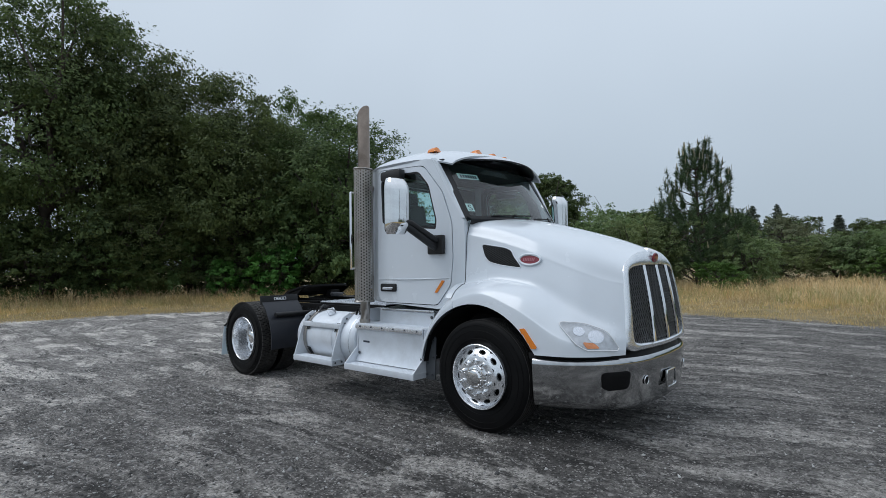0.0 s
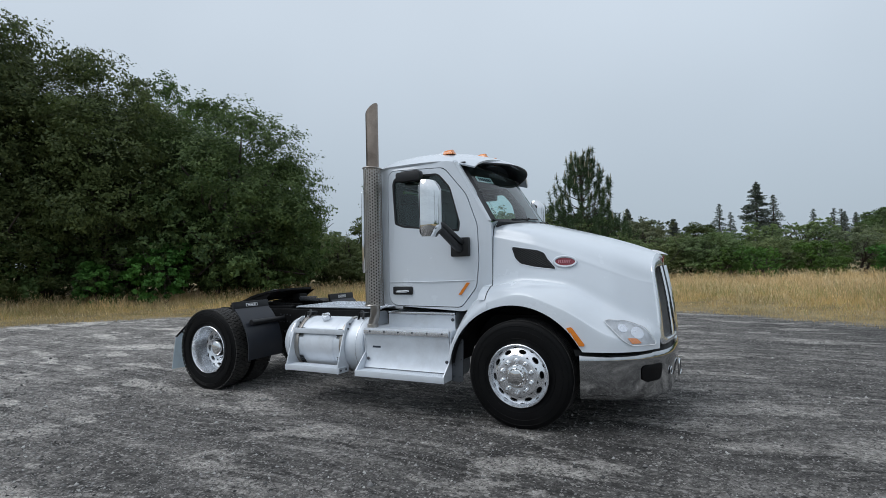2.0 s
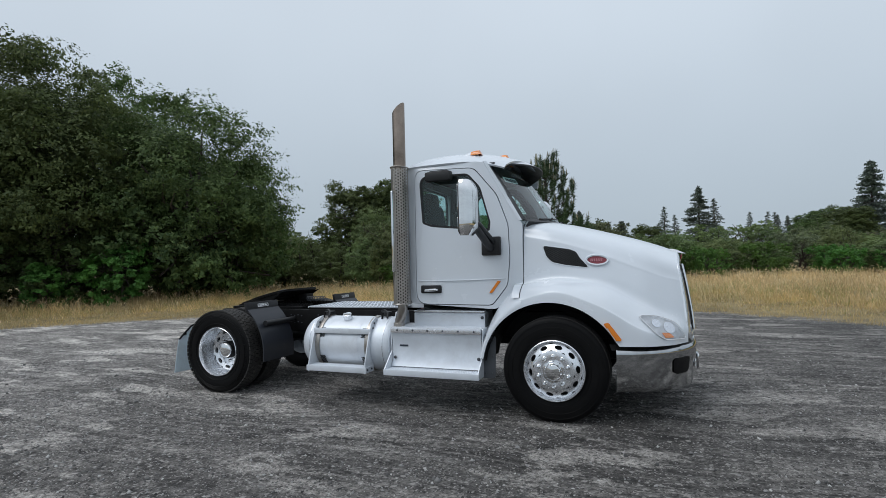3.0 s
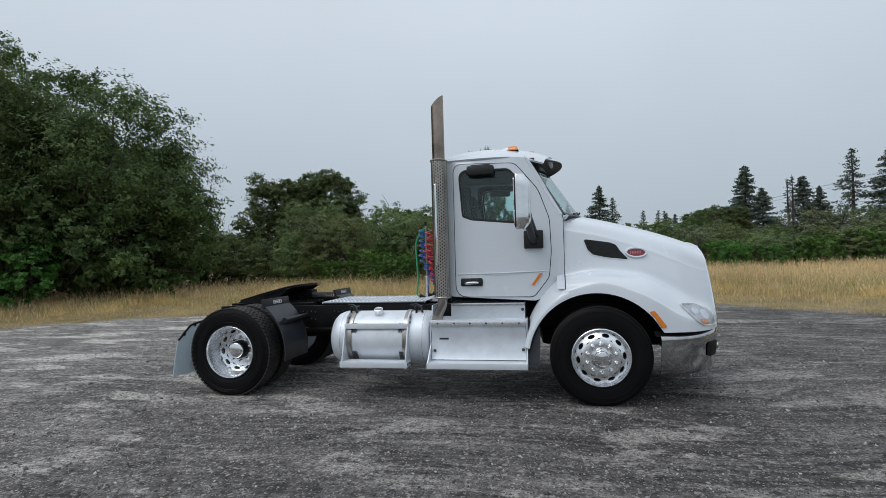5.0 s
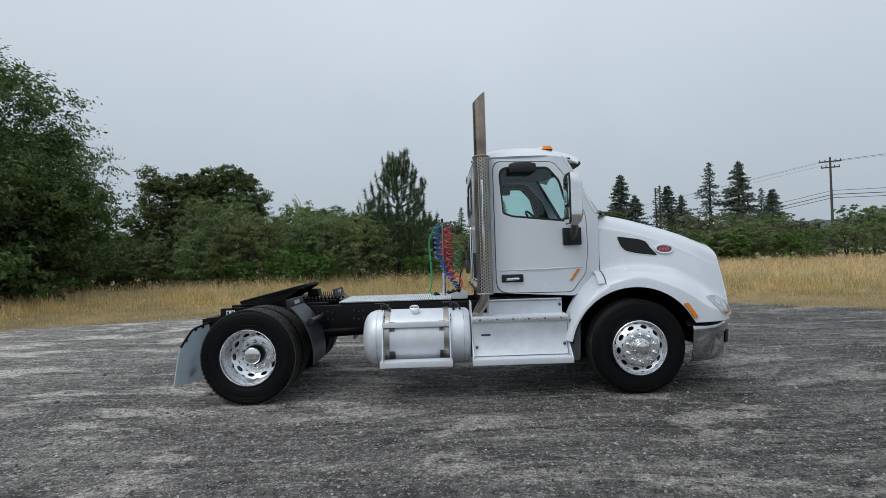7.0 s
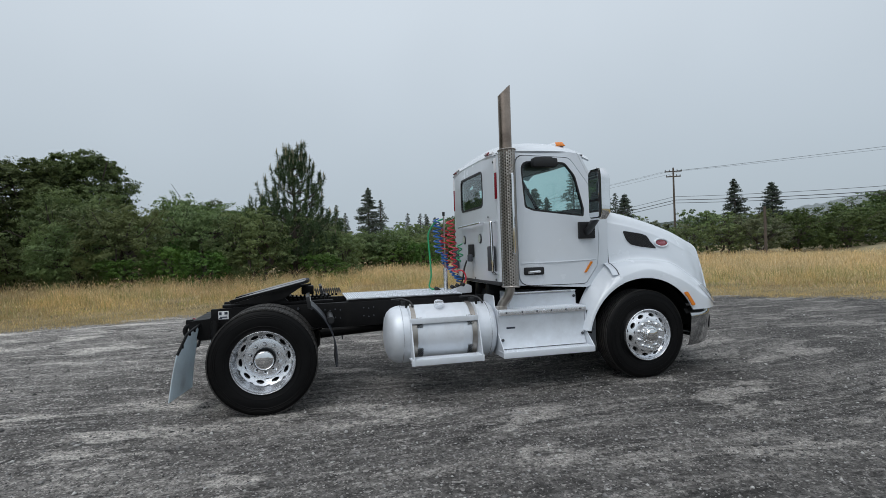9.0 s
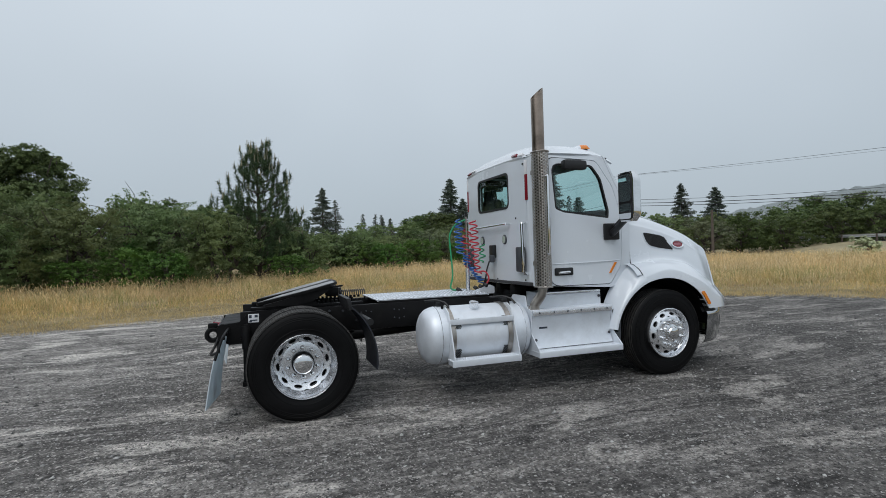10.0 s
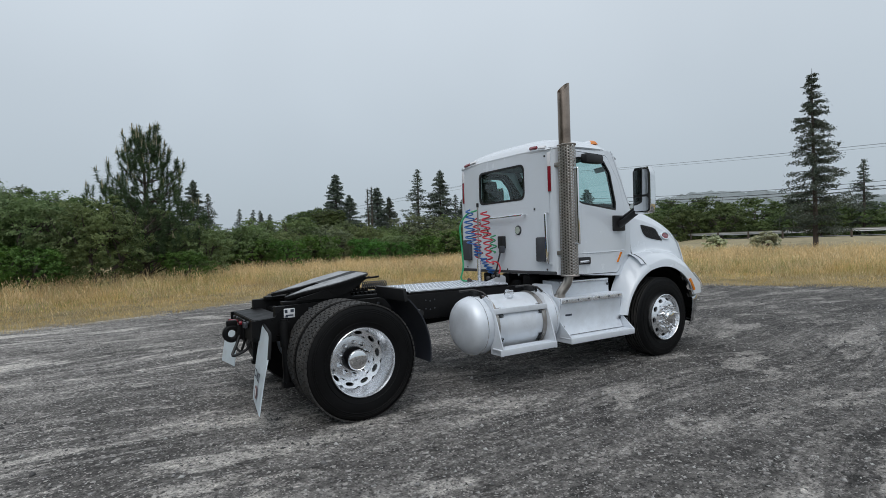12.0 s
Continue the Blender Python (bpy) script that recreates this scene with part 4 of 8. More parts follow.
def rod(a, b, r0, r1=None, seg=12, bm=None, caps=True):
    bm = bm or bmesh.new()
    a, b = Vector(a), Vector(b)
    d = b - a
    m = Matrix.Translation((a + b) / 2) @ d.to_track_quat("Z", "Y").to_matrix().to_4x4()
    bmesh.ops.create_cone(bm, cap_ends=caps, segments=seg, radius1=r0, radius2=r0 if r1 is None else r1, depth=d.length, matrix=m)
    return bm


def tube(points, r, seg=10, bm=None, closed=False, flat=None):
    """A tube swept along a line; corners are rounded by the points given."""
    bm = bm or bmesh.new()
    pts = [Vector(p) for p in points]
    n = len(pts)
    rings = []
    u = None
    for i, p in enumerate(pts):
        nx, pv = (pts[(i + 1) % n], pts[i - 1]) if closed else (pts[min(i + 1, n - 1)], pts[max(i - 1, 0)])
        d = (nx - pv).normalized()
        if u is None:
            u = d.orthogonal().normalized()
        u = (u - d * u.dot(d)).normalized()
        w = d.cross(u)
        rr = r(i / (n - 1)) if callable(r) else r
        rings.append([bm.verts.new(p + (u * math.cos(2 * math.pi * k / seg) + w * math.sin(2 * math.pi * k / seg)) * rr) for k in range(seg)])
    for i in range(n if closed else n - 1):
        a, b = rings[i], rings[(i + 1) % n]
        for k in range(seg):
            bm.faces.new((a[k], a[(k + 1) % seg], b[(k + 1) % seg], b[k]))
    if not closed:
        bm.faces.new(rings[0][::-1])
        bm.faces.new(rings[-1])
    return bm


def soften(points, n=5, pull=0.35):
    """Rounds the corners of a line."""
    pts = [Vector(p) for p in points]
    out = [pts[0]]
    for a, b, c in zip(pts, pts[1:], pts[2:]):
        d = min((a - b).length, (c - b).length) * pull
        p, q = b + (a - b).normalized() * d, b + (c - b).normalized() * d
        for i in range(n + 1):
            t = i / n
            out.append(p * (1 - t) ** 2 + b * 2 * t * (1 - t) + q * t * t)
    return out + [pts[-1]]


def lathe(profile, seg=48, bm=None, close=False):
    """Turns a profile of (radius, along) about the y axis."""
    bm = bm or bmesh.new()
    rings = []
    for rad, y in profile:
        if rad < 1e-5:
            rings.append([bm.verts.new((0, y, 0))])
        else:
            rings.append([bm.verts.new((rad * math.cos(2 * math.pi * k / seg), y, rad * math.sin(2 * math.pi * k / seg))) for k in range(seg)])
    pairs = list(zip(rings, rings[1:])) + ([(rings[-1], rings[0])] if close else [])
    for a, b in pairs:
        for k in range(seg):
            q = [a[k % len(a)], a[(k + 1) % len(a)], b[(k + 1) % len(b)], b[k % len(b)]]
            q = list(dict.fromkeys(q))
            if len(q) > 2:
                bm.faces.new(q)
    return bm


def plate(outline, thick, plane="xz", at=0.0, bev=0.0, bm=None):
    """A flat sheet of the given outline: in plane xz it lies at y = at and grows towards +y by thick."""
    bm = bm or bmesh.new()
    put3 = {"xz": lambda a, b: (a, at, b), "xy": lambda a, b: (a, b, at), "yz": lambda a, b: (at, a, b)}[plane]
    grow = Vector({"xz": (0, thick, 0), "xy": (0, 0, thick), "yz": (thick, 0, 0)}[plane])
    f = bm.faces.new([bm.verts.new(put3(a, b)) for a, b in outline])
    r = bmesh.ops.extrude_face_region(bm, geom=[f])
    vs = [v for v in r["geom"] if isinstance(v, bmesh.types.BMVert)]
    bmesh.ops.translate(bm, vec=grow, verts=vs)
    if bev:
        es = [e for e in bm.edges if e.is_valid and len(e.link_faces) == 2 and e.calc_face_angle(0) > 1.0]
        bmesh.ops.bevel(bm, geom=es, offset=bev, segments=2, affect="EDGES")
    return bm


def rounded(outline, n=4, pull=0.25):
    """Rounds the corners of a closed outline in the plane."""
    out = []
    k = len(outline)
    for i in range(k):
        a, b, c = (Vector(outline[j % k]).to_3d() for j in (i - 1, i, i + 1))
        d = min((a - b).length, (c - b).length) * pull
        p, q = b + (a - b).normalized() * d, b + (c - b).normalized() * d
        for j in range(n + 1):
            t = j / n
            v = p * (1 - t) ** 2 + b * 2 * t * (1 - t) + q * t * t
            out.append((v.x, v.y))
    return out


def smooth_line(knots, x):
    """A smooth line through knots of (x, value): cubic, without overshoot."""
    xs, vs = [k[0] for k in knots], [k[1] for k in knots]
    if x <= xs[0]:
        return vs[0]
    if x >= xs[-1]:
        return vs[-1]
    s = [(vs[i + 1] - vs[i]) / (xs[i + 1] - xs[i]) for i in range(len(xs) - 1)]
    m = [s[0]] + [0 if a * b <= 0 else 2 * a * b / (a + b) for a, b in zip(s, s[1:])] + [s[-1]]
    i = max(j for j in range(len(xs) - 1) if xs[j] <= x)
    h = xs[i + 1] - xs[i]
    t = (x - xs[i]) / h
    return (vs[i] * (1 + 2 * t) * (1 - t) ** 2 + h * m[i] * t * (1 - t) ** 2 + vs[i + 1] * t * t * (3 - 2 * t) + h * m[i + 1] * t * t * (t - 1))


def catmull(points, per=5):
    """A smooth line through points of any dimension."""
    p = [points[0]] + list(points) + [points[-1]]
    out = []
    for i in range(1, len(p) - 2):
        for j in range(per):
            t = j / per
            out.append(tuple(0.5 * (2 * b + (c - a) * t + (2 * a - 5 * b + 4 * c - d) * t * t + (3 * b - a - 3 * c + d) * t ** 3)
                             for a, b, c, d in zip(p[i - 1], p[i], p[i + 1], p[i + 2])))
    return out + [tuple(points[-1])]


def skin(rows, bm=None, close=False):
    """A surface over rows of points, all of one length."""
    bm = bm or bmesh.new()
    g = [[bm.verts.new(p) for p in row] for row in rows]
    for a, b in zip(g, g[1:]):
        for k in range(len(a) if close else len(a) - 1):
            bm.faces.new((a[k], a[(k + 1) % len(a)], b[(k + 1) % len(a)], b[k]))
    return bm


def thicken(bm, t):
    """Gives an open skin its thickness, inwards for a positive t."""
    bmesh.ops.recalc_face_normals(bm, faces=bm.faces[:])
    bmesh.ops.solidify(bm, geom=bm.faces[:], thickness=t)
    return bm


# ---- the truck: x forward from the front axle, y to its left, z up ----
from mathutils.bvhtree import BVHTree

truck = tagged(new("tractor_truck"), "white single-axle day-cab tractor truck with chrome bumper parked on gravel", "truck")
R_FRONT, R_REAR, X_REAR = 0.498, 0.507, -4.116


# wheels: turned about y, the outer side towards -y
def handhole_band(bm, r1, r2, y1, y2, count, oval, turn=0.0, deep=0.03):
    """A dished band of a disc with oval holes cut through it."""
    q = 16
    for s in range(count):
        a0 = turn + 2 * math.pi * s / count
        half = math.pi / count
        inner, outer = [], []
        for k in range(q):
            t = 2 * math.pi * k / q + math.pi / q
            cx, cy = math.cos(t), math.sin(t)
            m = max(abs(cx), abs(cy))
            sx, sy = cx / m, cy / m
            for lst, (ux, uy) in ((outer, (sx, sy)), (inner, (cx * oval[0], cy * oval[1]))):
                a, v = a0 + ux * half, (uy + 1) / 2
                rad = r1 + (r2 - r1) * v
                lst.append(bm.verts.new((rad * math.cos(a), y1 + (y2 - y1) * v, rad * math.sin(a))))
        back = [bm.verts.new((v.co.x * 0.985, v.co.y + deep, v.co.z * 0.985)) for v in inner]
        for k in range(q):
            j = (k + 1) % q
            bm.faces.new((outer[k], outer[j], inner[j], inner[k]))
            bm.faces.new((inner[k], inner[j], back[j], back[k]))
    return bm


def tyre_mesh(rad, width, grooves, rim=0.292):
    h = width / 2
    prof = [(rim, h * 0.80), (rim + 0.03, h * 0.93), (rim + 0.09, h * 1.0), (rad - 0.075, h * 0.985), (rad - 0.045, h * 0.95), (rad - 0.03, h * 0.93), (rad - 0.012, h * 0.86), (rad - 0.003, h * 0.80)]
    gw = 0.0065
    ring = []
    for g in grooves:
        c = g * h
        ring += [(rad, c + gw), (rad - 0.013, c + gw * 0.7), (rad - 0.013, c - gw * 0.7), (rad, c - gw)]
    full = prof + ring + [(r, -y) for r, y in prof[::-1]]
    return lathe(full, 72, close=True)


def lug_nuts(parent, y, count, rad, long, tip):
    first = None
    for k in range(count):
        a = 2 * math.pi * (k + 0.5) / count
        m = Matrix.Translation((rad * math.cos(a), y, rad * math.sin(a)))
        if first is None:
            bm = lathe([(0.0215, 0.0), (0.0215, -0.008), (0.017, -0.012), (0.0165, -long * 0.72), (0.012, -long * 0.92), (0.0, -long)], 10)
            first = part("lug_nut", bm, tip, parent)
            first.matrix_basis = m
        else:
            share(first, m)


def bmesh_shift(ob, dy):
    """Sets a tyre in or out on its rim."""
    for v in ob.data.vertices:
        v.co.y += dy


def front_wheel(side):
    w = part("wheel", tyre_mesh(R_FRONT, 0.285, (0.72, 0.42, 0.14, -0.14, -0.42, -0.72), 0.268), M_rubber, truck, "black steer tyre on a polished aluminium wheel")
    bmesh_shift(w, 0.035)
    ribs = bmesh.new()
    for lo, hi in ((0.76, 0.80), (0.46, 0.68), (0.18, 0.38), (-0.10, 0.10), (-0.38, -0.18), (-0.68, -0.46), (-0.80, -0.76)):
        lathe([(R_FRONT - 0.004, lo * 0.1425 + 0.035), (R_FRONT + 0.0012, lo * 0.1425 + 0.037), (R_FRONT + 0.0012, hi * 0.1425 + 0.033), (R_FRONT - 0.004, hi * 0.1425 + 0.035)], 72, ribs)
    part("tread", ribs, M_tread, w, "worn grey ribs of the steer tread")
    for rr in (0.335, 0.405, 0.452):
        part("sidewall_ring", tube([(rr * math.cos(a), -0.1075, rr * math.sin(a)) for a in np.linspace(0, 2 * math.pi, 73)[:-1]], 0.0022, 5, closed=True), M_rubber, w)
    bm = lathe([(0.268, 0.02), (0.276, -0.118), (0.285, -0.124), (0.287, -0.134), (0.281, -0.138), (0.275, -0.130), (0.270, -0.105), (0.264, -0.095), (0.258, -0.104)], 72)
    handhole_band(bm, 0.188, 0.258, -0.148, -0.104, 10, (0.52, 0.54), 0.1)
    lathe([(0.188, -0.148), (0.176, -0.152), (0.120, -0.153), (0.098, -0.150)], 60, bm)
    bmesh.ops.remove_doubles(bm, verts=bm.verts[:], dist=0.0015)
    part("rim", bm, M_alu, w, "polished aluminium rim with oval hand holes")
    part("brake_drum", lathe([(0.0, 0.05), (0.25, 0.05), (0.25, -0.06), (0.0, -0.06)], 32), M_black, w)
    part("hub_cap", lathe([(0.104, -0.148), (0.104, -0.168), (0.098, -0.178), (0.082, -0.181), (0.078, -0.20), (0.066, -0.212), (0.03, -0.218), (0.0, -0.219)], 40), M_chrome, w, "chrome hub cap")
    lug_nuts(w, -0.152, 10, 0.1428, 0.062, M_chrome)
    w.matrix_basis = Matrix.Translation((0, -1.035 * side, R_FRONT - 0.012)) @ (Matrix.Identity(4) if side > 0 else Matrix.Rotation(math.pi, 4, "Z"))
    return w


def tread_blocks(rad, width):
    """Drive tread: rows of zigzag blocks round the tyre."""
    bm = bmesh.new()
    n = 62
    for row in range(5):
        y0 = (row - 2) * width * 0.185
        for k in range(n):
            a = 2 * math.pi * (k + 0.5 * (row % 2)) / n
            da = 2 * math.pi / n * 0.40
            sk = 0.012 * (1 if row % 2 else -1)
            vs = []
            for rr in (rad - 0.012, rad + 0.001):
                for sa, sy in ((-1, -1), (1, -1), (1, 1), (-1, 1)):
                    aa = a + sa * da + sy * sk
                    vs.append(bm.verts.new((rr * math.cos(aa), y0 + sy * width * 0.083, rr * math.sin(aa))))
            bm.faces.new(vs[4:])
            for i in range(4):
                j = (i + 1) % 4
                bm.faces.new((vs[i], vs[j], vs[4 + j], vs[4 + i]))
    return bm


def rear_wheel(side):
    w = part("wheel", tyre_mesh(R_REAR - 0.008, 0.275, ()), M_rubber, truck, "black outer drive tyre on a deep-dished aluminium wheel")
    tagged(part("tread", tread_blocks(R_REAR - 0.002, 0.275), M_tread, w, "worn grey drive tread blocks", smooth=False), kind="stuff")
    for rr, yy in ((0.345, -0.1335), (0.428, -0.1365), (0.444, -0.1325), (0.458, -0.1300)):
        part("sidewall_ring", tube([(rr * math.cos(a), yy, rr * math.sin(a)) for a in np.linspace(0, 2 * math.pi, 73)[:-1]], 0.0035, 5, closed=True), M_rubber, w)
    bm = lathe([(0.292, 0.10), (0.296, -0.112), (0.296, -0.122), (0.298, -0.134), (0.293, -0.140), (0.288, -0.132), (0.282, -0.10), (0.279, -0.02), (0.270, 0.045), (0.262, 0.068)], 72)
    handhole_band(bm, 0.196, 0.262, 0.103, 0.068, 10, (0.54, 0.50), 0.1)
    lathe([(0.196, 0.103), (0.176, 0.098), (0.105, 0.098), (0.10, 0.105)], 60, bm)
    bmesh.ops.remove_doubles(bm, verts=bm.verts[:], dist=0.0015)
    part("rim", bm, M_alu, w, "polished aluminium dished rim with oval hand holes")
    part("hub", lathe([(0.104, 0.105), (0.104, 0.02), (0.098, 0.01), (0.088, 0.008)], 40), M_black, w, "black hub barrel")
    part("hub_cap", lathe([(0.092, 0.012), (0.092, -0.012), (0.086, -0.02), (0.076, -0.024), (0.05, -0.030), (0.0, -0.033)], 40), M_chrome, w, "chrome axle cap")
    part("brake_drum", lathe([(0.0, 0.18), (0.25, 0.18), (0.25, 0.15), (0.0, 0.15)], 32), M_black, w)
    lug_nuts(w, 0.098, 10, 0.1428, 0.055, M_chrome)
    w.matrix_basis = Matrix.Translation((X_REAR, -1.005 * side, R_REAR - 0.004)) @ (Matrix.Identity(4) if side > 0 else Matrix.Rotation(math.pi, 4, "Z"))
    v = part("inner_wheel", tyre_mesh(R_REAR - 0.008, 0.275, ()), M_rubber, truck, "black inner drive tyre of the dual pair")
    tagged(part("tread", tread_blocks(R_REAR - 0.002, 0.275), M_tread, v, "worn grey drive tread blocks", smooth=False), kind="stuff")
    part("rim", lathe([(0.29, 0.135), (0.29, -0.135), (0.10, -0.10), (0.10, 0.135)], 48), M_alu_dull, v)
    v.matrix_basis = Matrix.Translation((X_REAR, -0.668 * side, R_REAR - 0.004)) @ (Matrix.Identity(4) if side > 0 else Matrix.Rotation(math.pi, 4, "Z"))


for s in (1, -1):
    front_wheel(s)
    rear_wheel(s)


# hood: one skin over guide lines that run from the cowl to the nose
def nose_x(y, z):
    k = max(0.0, (z - 0.72) / 0.78)
    return 1.248 - 0.105 * k ** 1.6 - 0.13 * y * y


def arch_z(x):
    d = 0.675 ** 2 - (x + 0.03) ** 2
    return max(0.735, 0.45 + math.sqrt(d)) if d > 0 else 0.735


KX = (0.0, 0.22, 0.48, 0.74, 0.90, 1.0)
GUIDES = (  # half width and height at the six stations of KX
    ((0.0, 0.0, 0.0, 0.0, 0.0, 0.0), (1.985, 1.93, 1.835, 1.725, 1.645, 1.585)),
    ((0.48, 0.48, 0.46, 0.42, 0.37, 0.34), (1.965, 1.905, 1.808, 1.695, 1.61, 1.555)),
    ((0.79, 0.79, 0.765, 0.70, 0.635, 0.585), (1.905, 1.84, 1.735, 1.61, 1.515, 1.455)),
    ((0.868, 0.885, 0.875, 0.805, 0.705, 0.640), (1.79, 1.725, 1.61, 1.455, 1.36, 1.315)),
    ((0.882, 0.905, 0.897, 0.825, 0.722, 0.648), (1.73, 1.665, 1.55, 1.40, 1.31, 1.27)),
    ((0.908, 0.925, 0.93, 0.868, 0.765, 0.680), (1.43, 1.45, 1.40, 1.25, 1.13, 1.08)),
    ((0.925, 0.945, 0.955, 0.905, 0.80, 0.70), (1.305, 1.35, 1.31, 1.12, 1.00, 0.96)),
    ((0.975, 1.005, 1.02, 0.975, 0.85, 0.712), (1.285, 1.325, 1.27, 1.07, 0.95, 0.90)),
    ((1.075, 1.105, 1.115, 1.06, 0.925, 0.73), (1.23, 1.285, 1.20, 0.99, 0.89, 0.85)),
    ((1.14, 1.165, 1.178, 1.125, 0.972, 0.746), (1.155, 1.235, 1.12, 0.90, 0.825, 0.79)),
    ((1.152, 1.18, 1.19, 1.143, 0.988, 0.754), (1.12, 1.205, 1.085, 0.865, 0.795, 0.768)),
    ((1.158, 1.188, 1.198, 1.15, 1.0, 0.76), (1.07, 1.11, 0.95, 0.735, 0.735, 0.735)),
)


def hood_rows(n=46):
    ends = [nose_x(w[-1], z[-1]) for w, z in GUIDES]
    rows = []
    for i in range(n + 1):
        u = i / n
        pts = []
        for g, (w, z) in enumerate(GUIDES):
            x = -0.315 + (ends[g] + 0.315) * u
            hw, hz = smooth_line(list(zip(KX, w)), u), smooth_line(list(zip(KX, z)), u)
            if g == len(GUIDES) - 1:
                hz = arch_z(x)
            pts.append((x, hw, hz))
        rows.append(catmull(pts, 5))
    return rows


half = hood_rows()
rows = [[(x, -w, z) for x, w, z in r[::-1]] + [(x, w, z) for x, w, z in r[1:]] for r in half]
hood_bm = skin(rows)
bmesh.ops.recalc_face_normals(hood_bm, faces=hood_bm.faces[:])
hood_tree = BVHTree.FromBMesh(hood_bm)
hood_bm = thicken(hood_bm, 0.012)
hood = part("hood", hood_bm, M_paint, truck, "white sloping one-piece hood with flared fenders", angle=50)
# the cowl's edge, tucked under the hood's rear rim, with a dark rubber seal in the seam
edge_line = [(x, w, z) for x, w, z in half[0] if z > 1.16]
for s in (-1, 1):
    part("cowl_flange", skin([[(x0, s * (w - d), z) for x, w, z in edge_line] for x0, d in ((-0.40, 0.004), (-0.322, 0.006), (-0.24, 0.018))]), M_paint, truck, "white flange below the hood's rear rim")
    part("hood_seal", tube([(-0.3195, s * (w - 0.002), z) for x, w, z in edge_line], 0.0055, 6), M_slate, truck)


def on_hood(outline, origin, u, v, way, lift, cuts=3):
    """A patch of the given outline laid on the hood, lifted a little off it."""
    bm = bmesh.new()
    origin, u, v, way = Vector(origin), Vector(u).normalized(), Vector(v).normalized(), Vector(way).normalized()
    bm.faces.new([bm.verts.new(origin + u * a + v * b) for a, b in outline])
    bmesh.ops.triangulate(bm, faces=bm.faces[:])
    bmesh.ops.subdivide_edges(bm, edges=bm.edges[:], cuts=cuts, use_grid_fill=True)
    for p in bm.verts:
        hitp, nrm, _, _ = hood_tree.ray_cast(p.co - way * 2, way)
        if hitp is not None and hitp.y * way.y < 0:
            p.co = hitp + (nrm if nrm.dot(way) < 0 else -nrm) * lift
        else:
            p.tag = True
    bmesh.ops.delete(bm, geom=[p for p in bm.verts if p.tag], context="VERTS")
    return bm


def rim_of(bm, r, seg=6):
    """A bead along the open edge of a patch."""
    edge = [e for e in bm.edges if len(e.link_faces) == 1]
    nxt = {}
    for e in edge:
        for a, b in ((e.verts[0], e.verts[1]), (e.verts[1], e.verts[0])):
            nxt.setdefault(a, []).append(b)
    start = edge[0].verts[0]
    loop, prev, cur = [start.co.copy()], start, nxt[start][0]
    while cur is not start and len(loop) < 2000:
        loop.append(cur.co.copy())
        a, b = (nxt[cur] + nxt[cur])[:2]
        prev, cur = cur, (b if a is prev else a)
    return tube(loop, r, seg, closed=True)


def ellipse(a, b, n=28):
    return [(a * math.cos(2 * math.pi * k / n), b * math.sin(2 * math.pi * k / n)) for k in range(n)]


def within(outline, x, z):
    """Whether a point lies inside a closed outline."""
    inside = False
    for (ax, az), (bx, bz) in zip(outline, outline[1:] + outline[:1]):
        if (az > z) != (bz > z) and x < ax + (z - az) / (bz - az) * (bx - ax):
            inside = not inside
    return inside


